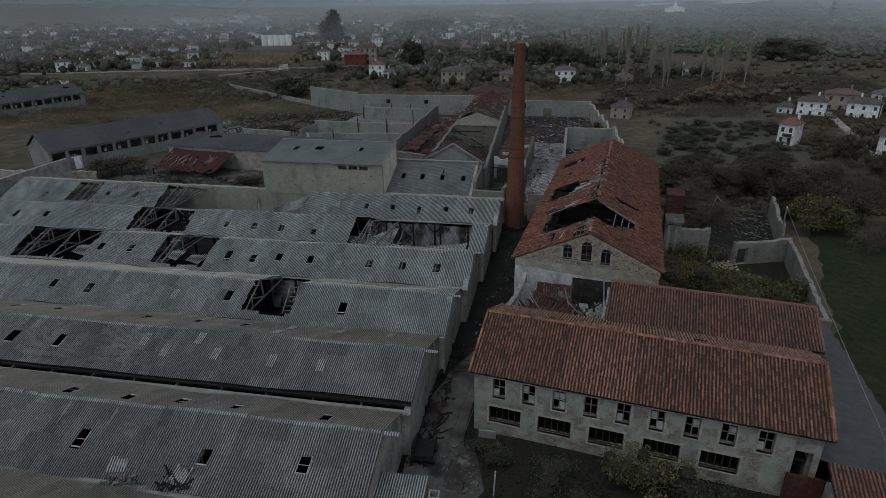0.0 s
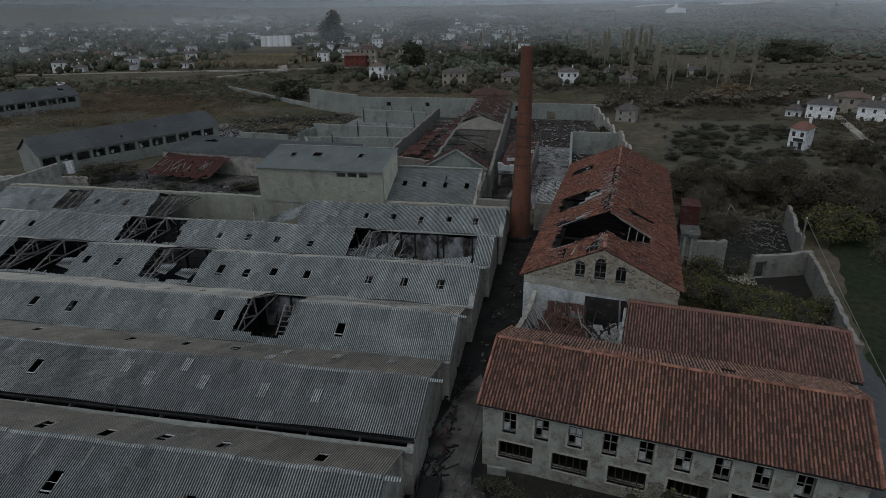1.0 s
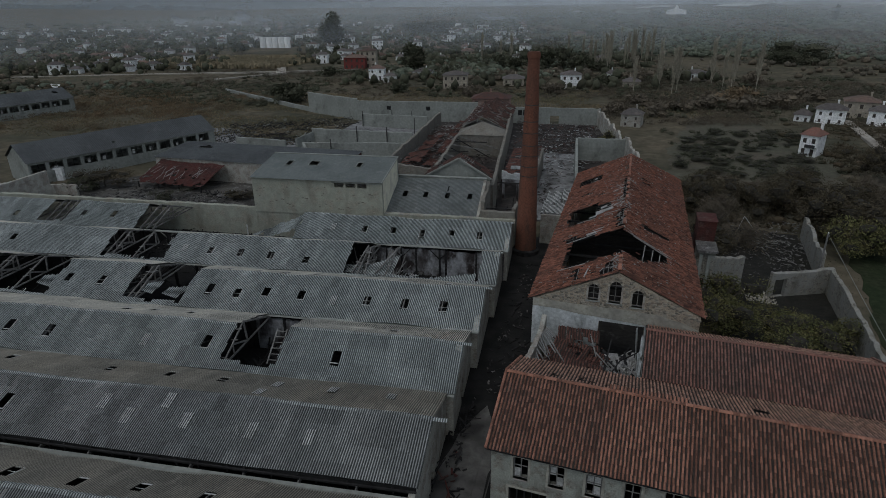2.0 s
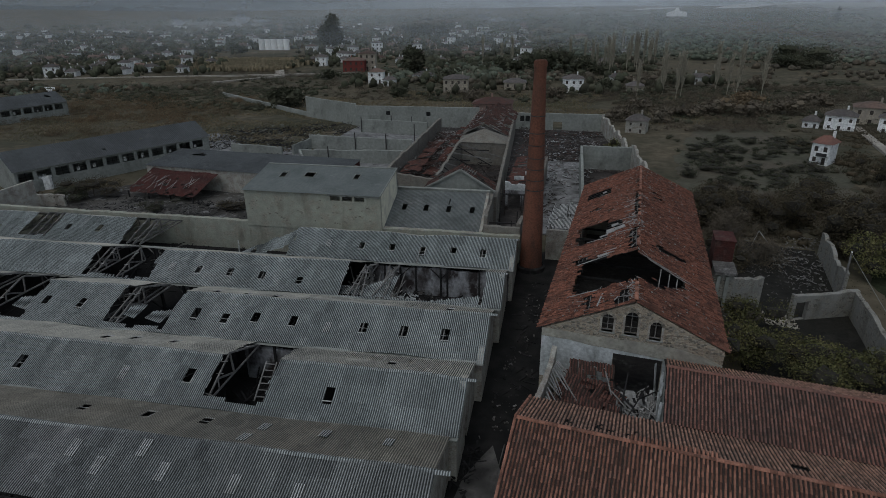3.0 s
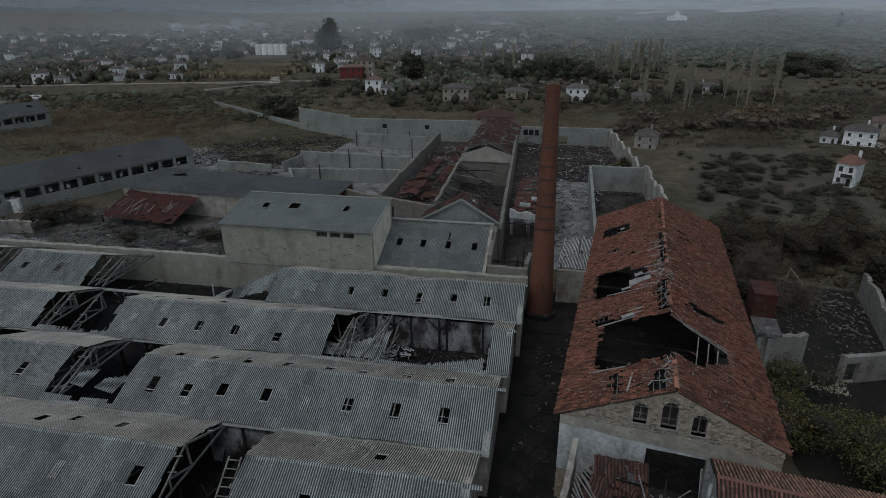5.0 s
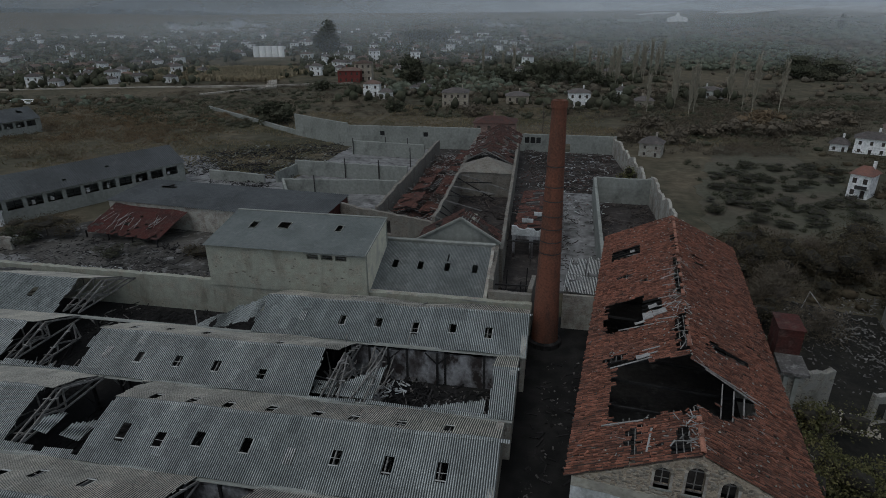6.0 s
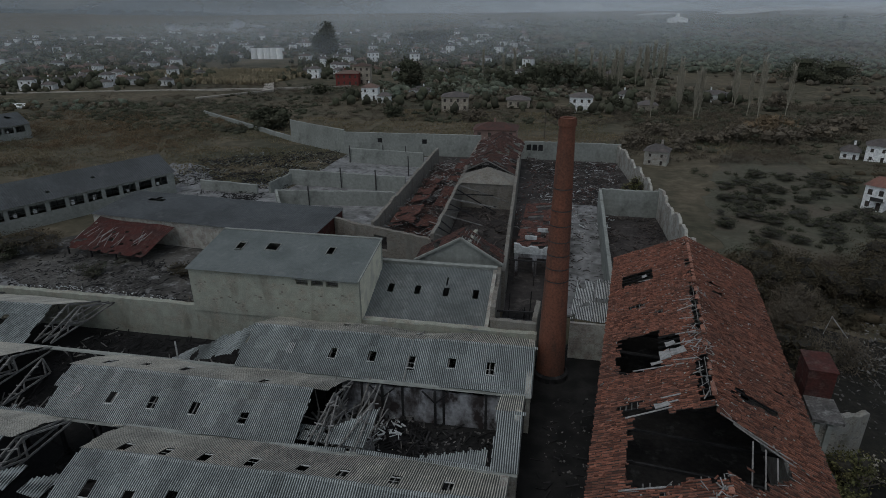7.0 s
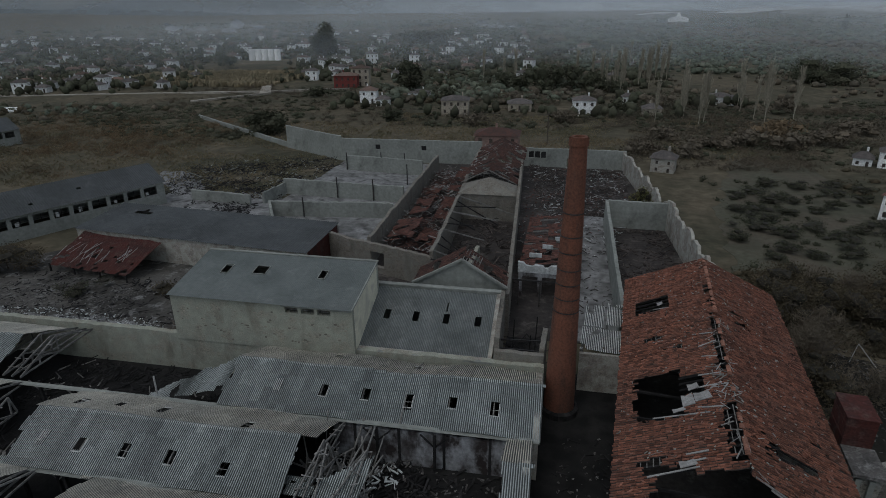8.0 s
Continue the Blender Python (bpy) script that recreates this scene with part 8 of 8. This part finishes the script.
# ---- village houses ----
def house(x, y, w, d, storeys, turn, wall, roof, label, hip=True, seed=0, sh=3.0):
    rnd = random.Random(seed)
    th = thing("house", pose(x, y, -0.3, 0, 0, turn), label, "house", "village houses")
    h, f = sh * storeys + 0.4, sh / 3
    n = max(2, round(w / 2.8))
    holes = []
    for s in range(storeys):
        for i in range(n):
            c = (i + 0.5) * w / n - w / 2
            door = s == 0 and i == n // 2
            holes.append((c - 0.5 * f, c + 0.5 * f, 0.35 if door else (1.2 + 3.0 * s) * f, (2.6 + 3.0 * s) * f))
    part("front_wall", holed_wall(-w / 2, w / 2, 0, h, 0, 0.3, holes), wall, th)
    for a in (-w / 2, w / 2 - 0.3):
        part("side_wall", Geo().box(a, a + 0.3, 0.3, d - 0.3, 0, h), wall, th)
    part("rear_wall", Geo().box(-w / 2, w / 2, d - 0.3, d, 0, h), wall, th)
    for a, b, p, q in holes:
        part("window", Geo().box(a, b, 0.12, 0.16, p, q), SHADE, th, "dark fill standing in for shade in the opening")
    rh = 1.5 if hip else 1.3
    o = 0.4
    g = Geo()
    A, B, C, D = (-w / 2 - o, -o, h), (w / 2 + o, -o, h), (w / 2 + o, d + o, h), (-w / 2 - o, d + o, h)
    k = min(d / 2, w / 2 - 0.3) if hip else 0
    E, F = (-w / 2 - o + k, d / 2, h + rh), (w / 2 + o - k, d / 2, h + rh)
    g.face(A, B, F, E)
    g.face(C, D, E, F)
    g.face(B, C, F)
    g.face(D, A, E)
    g.face(D, C, B, A)
    r = part("roof", g, roof, th)
    cx = rnd.uniform(-w / 4, w / 4)
    part("chimney", Geo().box(cx, cx + 0.5, d * 0.6, d * 0.6 + 0.5, h + 0.5, h + rh + 0.9), wall, r)
    return th


# dark fill for house openings: the shade indoors put in as colour
SHADE = surface("shutter", (0.06, 0.05, 0.045), (0.09, 0.075, 0.06), big=1, fine=4, bump=0.05)
TAN = surface("tan_render", (0.42, 0.37, 0.29), (0.34, 0.30, 0.25), (0.25, 0.22, 0.19), big=0.3, fine=2, bump=0.1)
NEAR_HOUSES = [(7, 265, 8, 2, 4), (61, 299, 10.5, 1, -8), (-40, 260, 10, 2, 6), (-81, 283, 7, 2, 8), (-73, 277, 5.5, 1, 8), (-17, 273, 9, 1, 5), (-63, 297, 8.5, 1, 0),
               (25, 296, 5, 1, -5), (31, 267, 6.5, 1, 0),  (100, 204, 8, 2, -30), (112, 196, 9, 1, -30)]
for i, (x, y, w, s, t) in enumerate(NEAR_HOUSES):
    house(x, y, w, w * 0.85, s, t, (WHITE, WHITE, TAN)[i % 3] if i > 1 else WHITE, (SLATE, VILLAGE_ROOF)[i == 3], ("white two-storey house with dark openings" if s == 2 else "low pale house with dark openings") + " in the fields", seed=i, sh=2.6)
house(77.5, 196.5, 7.2, 5.0, 2, -24, WHITE, SLATE, "white two-storey house with a dark roof and balcony", seed=26, sh=2.0)
house(71.5, 199.5, 4.0, 4.0, 1, -24, WHITE, SLATE, "low white outhouse beside the white house", seed=27, sh=1.9)
house(88.5, 205.0, 8.5, 7.0, 2, -20, TAN, VILLAGE_ROOF, "brown two-storey house with a tiled roof", seed=20, sh=2.5)
house(89.5, 192.5, 8.0, 5.5, 2, -26, WHITE, SLATE, "white two-storey house beside the road", seed=28, sh=2.1)
house(75.5, 143.5, 6.0, 6.0, 2, -30, WHITE, SLATE, "white house with a pale gable roof beside the track", seed=29, sh=2.4, hip=False)
house(-17.5, 196.5, 11.5, 8, 2, 1, PINK, TILE_BURNT, "pink rendered gatehouse with a hipped tile roof", seed=25, sh=2.7)
house(-108, 330, 11.5, 8, 2, 10, REDWALL, VILLAGE_ROOF, "dark red two-storey house with white openings", seed=21)
house(-103, 338, 9, 8, 3, 10, TAN, VILLAGE_ROOF, "tan house rising behind the red one", seed=22)
# white house at the edge of the field: two storeys and a balcony
white = house(58.6, 156.6, 3.6, 4.4, 2, -40, WHITE, TILE_DARK, "tall narrow white house with a red roof", seed=23, sh=2.3)
part("balcony", Geo().box(-0.4, 1.7, -1.0, 0, 2.3, 2.43), PLASTER, white)
part("railing", Geo().box(-0.4, 1.7, -1.0, -0.95, 2.43, 3.1), STEEL, white)
house(23.2, 186.0, 5.4, 4.6, 2, -16, STONE_PLASTER, SLATE, "small ruined two-storey house, openings empty", seed=24, sh=1.65)
MID_HOUSES = [(-98, 414, 17, 1), (-153, 381, 8, 1), (-187, 458, 11, 2), (-191, 552, 14, 2), (-134, 457, 11, 3), (-127, 719, 24, 1), (-598, 772, 31, 2), (-414, 434, 17, 1), (-282, 354, 10, 1), (-272, 381, 7, 2),
              (-252, 387, 12, 1), (-311, 538, 10, 2), (-307, 502, 12, 1), (-324, 501, 8, 2), (-262, 627, 20, 2), (-173, 577, 9, 2)]
FAR_HOUSES = [(5, 578, 9, 1), (16, 619, 14, 2), (-35, 502, 8, 1), (-26, 451, 9, 1), (21, 460, 6, 1), (26, 382, 8, 1), (41, 457, 5, 1), (-172, 661, 9, 1), (-244, 870, 12, 2), (-482, 513, 17, 1), (-395, 464, 15, 1), (-529, 877, 14, 1), (-205, 948, 30, 1), (-350, 600, 11, 1), (-440, 640, 12, 2), (-120, 520, 9, 1), (-70, 470, 10, 1), (-150, 500, 8, 2)]
for i, (x, y, w, s) in enumerate(MID_HOUSES + FAR_HOUSES):
    house(x, y, w * 0.74, min(7, w * 0.74), s, (i * 37) % 30 - 10, (WHITE, TAN, WHITE, WHITE)[i % 4], (SLATE, SLATE, VILLAGE_ROOF)[i % 3], "small pale village house far across the plain", seed=30 + i, sh=2.5)
GARDENS = [(x, y) for x, y, *_ in NEAR_HOUSES + MID_HOUSES + FAR_HOUSES]
r7 = random.Random(70)
proto = [house(-330, 560, 5.6, 5, 1, 8, WHITE, SLATE, "small pale village house far across the plain", seed=90, sh=2.5), house(-262, 600, 6.6, 5, 2, -8, WHITE, SLATE, "small pale village house far across the plain", seed=91, sh=2.5), house(-360, 520, 8.5, 5, 1, 15, TAN, VILLAGE_ROOF, "small tan village house far across the plain", seed=92, sh=2.5)]
for i in range(230):
    d = 380 * (1200 / 380) ** r7.random()
    a = radians(r7.uniform(-52, -3))
    if -30 < math.degrees(a) < -22 and d < 560:
        a -= radians(12)
    copy_thing(proto[i % 3], pose(d * math.sin(a), d * math.cos(a), -0.2, 0, 0, r7.uniform(-40, 40)))
    GARDENS.append((d * math.sin(a), d * math.cos(a)))


def garden_trees():
    """Dark trees and hedges crowding the village houses."""
    r = random.Random(33)
    g = Geo()
    for hx, hy in GARDENS:
        for _ in range(11):
            x, y, k = hx + r.gauss(0, 9), hy + r.gauss(-1, 7), r.uniform(1.5, 4.0)
            if abs(x - hx) < 5.5 and -1.0 < y - hy < 8:
                y = hy + r.uniform(8, 12)
            lump(g, (x, y, k * 0.6), (k * 0.6, k * 0.6, k * 0.75), r)
            for _ in range(18):
                e = Vector((r.gauss(0, 1), r.gauss(0, 1), r.gauss(0, 1))).normalized() * k * r.uniform(0.5, 1.05)
                q = Vector((x + e.x, y + e.y, max(0.1, 0.8 * k + e.z)))
                u, v = (Vector((r.gauss(0, 1), r.gauss(0, 1), r.gauss(0, 0.6))).normalized() * k * 0.12 for _ in range(2))
                g.face(q - u, q + v, q + u)
    tagged(part("garden_trees", g, LEAF_DARK, smooth=True), "dark garden trees and hedges among the houses", "trees", kind="stuff")


garden_trees()


def tank_group():
    th = thing("storage_tanks", pose(-233, 489, -0.2, 0, 0, 12), "row of white storage tanks beside the village", "tanks")
    for i in range(1, 6):
        g = Geo().prism([(i * 5 - 14 + 2.4 * math.cos(t * math.pi / 8), 2.4 * math.sin(t * math.pi / 8)) for t in range(16)], "z", 0, 9)
        part("tank", g, WHITE, th)
    part("gantry", Geo().box(-11, 14, -0.4, 0.4, 9, 9.4), STEEL, th)


tank_group()


def monument():
    th = thing("hilltop_church", pose(263, 1665, 0), "white church on a far knoll", "church")
    part("nave", Geo().prism([(-22, 0), (24, 0), (24, 9), (0, 15), (-22, 8)], "y", 0, 14), WHITE, th)
    part("tower", Geo().prism([(-3, 0), (5, 0), (5, 17), (1, 22), (-3, 17)], "y", 2, 9), WHITE, th)


monument()
SAND = surface("pale_dirt", (0.405, 0.371, 0.317), (0.297, 0.27, 0.23), big=0.1, fine=1, bump=0.2)
for i, pts in enumerate(([(-272, 274), (-220, 290), (-142, 311), (-105, 326), (-105, 327.6), (-142, 312.8), (-220, 292), (-272, 276)], [(-160, 277), (-141, 303), (-175, 378), (-172, 379), (-137, 307), (-158, 275.5)], [(77, 132), (73.5, 148), (75.2, 161), (80.5, 191), (86, 216), (87.6, 215.5), (82.6, 190.5), (77.2, 160.5), (75.6, 148), (79, 132.5)])):
    patch("track", pts, 0.75, SAND, "pale dirt track across the fields", "track", 90 + i)
# the sky's reflection on the pond is put in as plain white
patch("pale_pond", [(-231, 250), (-219, 249), (-212, 243), (-216, 240), (-228, 245)], 0.9, WHITE, "standing water painted white for its reflected sky", "pond", 95, 0.8)
patch("pale_heap", [(-97, 168), (-90, 169), (-80, 158), (-75, 150), (-78, 143), (-84, 152), (-92, 160)], 0.06, ROADPALE, "pale gravel bank", "gravel", 96, 0.8)
DRY = surface("reed_field", (0.254, 0.203, 0.121), (0.177, 0.151, 0.0979), (0.135, 0.121, 0.0759), big=0.05, fine=0.6, bump=0.8, grain=2, contrast=0.5)
patch("reed_field", [(-245, 330), (-152, 335), (-162, 392), (-190, 398), (-250, 372)], 0.5, DRY, "tall tan reed field", "field", 97, 2)
grass_tufts("reeds", [(-250, 330), (-152, 330), (-152, 396), (-250, 396)], 15000, 2.2, REED_TALL, "tall tan reeds", 11)
for x, y, h in ((-4.6, 214, 9), (86, 176, 9), (20, 330, 10)):
    th = thing("utility_pole", pose(x, y, 0), "dark timber utility pole with a crossarm", "pole", "utility poles")
    part("shaft", Geo().beam((0, 0, -0.3), (0, 0, h), 0.26, 0.26), BARK, th)
    part("crossarm", Geo().beam((-1.1, 0, h - 0.5), (1.1, 0, h - 0.5), 0.14, 0.14), BARK, th)

# ---- hills, mist and smoke on the plain ----
def mist_material(name, colour, density, scale, west_share=1.0, west_colour=None):
    m = bpy.data.materials.new(name)
    m.use_nodes = True
    nt = m.node_tree
    out = nt.nodes["Material Output"]
    nt.nodes.remove(nt.nodes["Principled BSDF"])
    co = nt.nodes.new("ShaderNodeTexCoord")
    sep = nt.nodes.new("ShaderNodeSeparateXYZ")
    nt.links.new(co.outputs["Generated"], sep.inputs[0])
    fade = nt.nodes.new("ShaderNodeMapRange")
    fade.interpolation_type = "SMOOTHSTEP"
    fade.inputs["From Min"].default_value, fade.inputs["From Max"].default_value = 1.0, 0.3
    nt.links.new(sep.outputs["Z"], fade.inputs["Value"])
    rise = nt.nodes.new("ShaderNodeMapRange")
    rise.interpolation_type = "SMOOTHSTEP"
    rise.inputs["From Min"].default_value, rise.inputs["From Max"].default_value = 0.05, 0.4
    nt.links.new(sep.outputs["Z"], rise.inputs["Value"])
    both = nt.nodes.new("ShaderNodeMath")
    both.operation = "MULTIPLY"
    nt.links.new(fade.outputs[0], both.inputs[0])
    nt.links.new(rise.outputs[0], both.inputs[1])
    fade = both
    n = noise_fac(nt, co.outputs["Object"], scale, 0.0, 0.85, stretch=(1, 1, 2))
    mul = nt.nodes.new("ShaderNodeMath")
    mul.operation = "MULTIPLY"
    nt.links.new(fade.outputs[0], mul.inputs[0])
    nt.links.new(n, mul.inputs[1])
    mul2 = nt.nodes.new("ShaderNodeMath")
    mul2.operation = "MULTIPLY"
    mul2.inputs[1].default_value = density
    # the haze thins out towards the west
    where = nt.nodes.new("ShaderNodeSeparateXYZ")
    nt.links.new(co.outputs["Object"], where.inputs[0])
    west = nt.nodes.new("ShaderNodeMapRange")
    west.inputs["From Min"].default_value, west.inputs["From Max"].default_value = -900, -100
    west.inputs["To Min"].default_value = west_share
    nt.links.new(where.outputs["X"], west.inputs["Value"])
    thin = nt.nodes.new("ShaderNodeMath")
    thin.operation = "MULTIPLY"
    nt.links.new(mul.outputs[0], thin.inputs[0])
    nt.links.new(west.outputs[0], thin.inputs[1])
    nt.links.new(thin.outputs[0], mul2.inputs[0])
    dif, tra, add, clear, mix = (nt.nodes.new("ShaderNode" + k) for k in ("BsdfDiffuse", "BsdfTranslucent", "MixShader", "BsdfTransparent", "MixShader"))
    dif.inputs["Color"].default_value = tra.inputs["Color"].default_value = (*colour, 1)
    # the darker western haze is painted into the sheet's colour
    if west_colour:
        part_west = nt.nodes.new("ShaderNodeMapRange")
        part_west.interpolation_type = "SMOOTHSTEP"
        part_west.inputs["From Min"].default_value, part_west.inputs["From Max"].default_value = -2300, 500
        nt.links.new(where.outputs["X"], part_west.inputs["Value"])
        tint = nt.nodes.new("ShaderNodeMix")
        tint.data_type = "RGBA"
        tint.inputs["A"].default_value, tint.inputs["B"].default_value = (*west_colour, 1), (*colour, 1)
        nt.links.new(part_west.outputs[0], tint.inputs["Factor"])
        for node in (dif, tra):
            nt.links.new(tint.outputs["Result"], node.inputs["Color"])
    add.inputs[0].default_value = 0.5
    nt.links.new(dif.outputs[0], add.inputs[1])
    nt.links.new(tra.outputs[0], add.inputs[2])
    nt.links.new(mul2.outputs[0], mix.inputs[0])
    nt.links.new(clear.outputs[0], mix.inputs[1])
    nt.links.new(add.outputs[0], mix.inputs[2])
    nt.links.new(mix.outputs[0], out.inputs["Surface"])
    return m


# haze in the air, built as translucent sheets standing across the plain
def mist_bank(dist, top, a0, a1, mat, label, base=-4):
    g = Geo()
    k = 60
    ramp = mat == MIST_THICK
    for i in range(k + 1):
        a = radians(a0 + (a1 - a0) * i / k)
        d = dist * (1 + 0.16 * noise.noise(Vector((i * 0.21, dist, 4))) + 0.03 * math.sin(i * 0.7))
        h = top * (0.8 + 0.3 * noise.noise(Vector((i * 0.25, dist, 0))))
        if ramp:
            h *= 0.25 + 0.75 * max(0.0, min(1.0, (math.degrees(a) - 2) / 25))
        # the sheets lean back to catch more skylight, which brightens the haze
        g.v += [((d + h * 0.75 * j) * math.sin(a), (d + h * 0.75 * j) * math.cos(a), base + h * j / 4) for j in range(5)]
    g.f = [(i * 5 + j, i * 5 + 5 + j, i * 5 + 6 + j, i * 5 + 1 + j) for i in range(k) for j in range(4)]
    ob = tagged(part("mist", g, mat, smooth=True), label, "mist", kind="stuff")
    ob.visible_shadow = False


MIST = mist_material("mist", (0.87, 0.94, 1.0), 0.44, 0.003, 0.27)
MIST_THIN = mist_material("thin_mist", (0.87, 0.94, 1.0), 0.36, 0.004, 0.6)
MIST_FAR = mist_material("far_mist", (0.80, 0.90, 1.0), 0.97, 0.0012, 1.0, (0.22, 0.28, 0.34))
MIST_THICK = mist_material("thick_mist", (0.98, 0.99, 1.0), 1.0, 0.002)
for d, h in ((420, 40), (600, 50)):
    mist_bank(d, h, -62, 60, MIST_THIN, "faint haze over the near fields", -0.06 * h)
for d, h in ((820, 62), (1250, 86), (1800, 120), (2450, 160)):
    mist_bank(d, h, -62, 60, MIST, "translucent sheet standing in for bluish haze over the plain", -0.06 * h)
mist_bank(3100, 1000, -62, 60, MIST_FAR, "blue-grey haze before the hills", -330)
mist_bank(2800, 110, -4, 60, MIST_THICK, "bright fog bank on the horizon", -30)


def far_hills():
    g = Geo()
    k = 90
    for i in range(k + 1):
        a = radians(-75 + 150 * i / k)
        h = 60 + 25 * noise.noise(Vector((i * 0.13, 5, 0))) + 8 * noise.noise(Vector((i * 0.5, 9, 0)))
        for d, z in ((5600, -10), (5800, h * 0.5), (6100, h), (6500, h * 1.3)):
            g.v.append((d * math.sin(a), d * math.cos(a), z))
    g.f = [(i * 4 + j, i * 4 + 4 + j, i * 4 + 5 + j, i * 4 + 1 + j) for i in range(k) for j in range(3)]
    tagged(part("far_hills", g, LEAF_DARK, smooth=True), "dim wooded hills beyond the mist", "hills", kind="structure")


far_hills()


def smoke_puff(x, y, w, h, seed):
    """Drifting smoke: a handful of thin rounded veils, densest at their root."""
    r = random.Random(seed)
    g = Geo()
    for _ in range(26):
        f = r.random()
        cx, cz, s = -w * f, h * (0.15 + 0.5 * f * r.random()), h * r.uniform(0.16, 0.3) * (0.6 + 0.6 * f)
        lump(g, (cx, r.uniform(-8, 8), cz), (s * 1.6, s, s * 0.7), r)
    ob = part("smoke", g, SMOKE, smooth=True)
    ob.matrix_basis = pose(x, y, 0)
    tagged(ob, "pale smoke drifting from a field fire", "smoke", kind="stuff")
    ob.visible_shadow = False


SMOKE = mist_material("smoke", (0.92, 0.95, 0.97), 0.3, 0.02)
for i, (x, y, w, h) in enumerate(((-76, 1190, 90, 22), (-560, 1150, 75, 30), (-480, 1000, 190, 26))):
    smoke_puff(x, y, w, h, i)


# ---- single stones that stand proud of the rubble walls, and single roof tiles ----
def stone_meshes(n, seed):
    r = random.Random(seed)
    out = []
    for _ in range(n):
        g = Geo()
        w, h = r.uniform(0.09, 0.19), r.uniform(0.06, 0.11)
        back = [(-w, 0.03, -h), (w, 0.03, -h), (w, 0.03, h), (-w, 0.03, h)]
        front = [(x * r.uniform(0.7, 0.95), -r.uniform(0.02, 0.05), z * r.uniform(0.65, 0.95)) for x, _, z in back]
        g.v = back + front
        g.f = [(4, 5, 6, 7), (0, 1, 5, 4), (1, 2, 6, 5), (2, 3, 7, 6), (3, 0, 4, 7)]
        me = bpy.data.meshes.new("stone")
        me.from_pydata(g.v, [], g.f)
        me.materials.append(LOOSE_STONE)
        out.append(me)
    return out


STONES = stone_meshes(10, 5)


def stud(parent, count, u0, u1, z0, z1, keep, y=0.0, seed=0):
    r = random.Random(seed)
    made = 0
    while made < count:
        row = r.randrange(int((z1 - z0) / 0.3))
        u, z = r.uniform(u0, u1), z0 + 0.3 * (row + 0.5)
        if not keep(u, z):
            continue
        ob = new("stone", STONES[r.randrange(len(STONES))])
        ob.parent = parent
        ob.location = (u, y, z + r.uniform(-0.13, 0.13))
        ob.rotation_euler = (0, radians(r.uniform(-6, 6)), 0)
        made += 1


def clear_of(arches, u, z):
    return not any(a - 0.35 < u < b + 0.35 and lo - 0.2 < z < hi + 0.25 for a, b, lo, hi in arches)


stud(hall_gable, 280, 0.3, 14.2, 7.4, 10.9, lambda u, z: z < 11.15 - 0.47 * abs(u - 7.2) - 0.3 and clear_of(HALL_ARCHES, u, z), seed=3)
stud(upper_front, 90, -19.9, -0.3, 4.2, 8.6, lambda u, z: not (u > -7.7 and z > 7.9), seed=4)
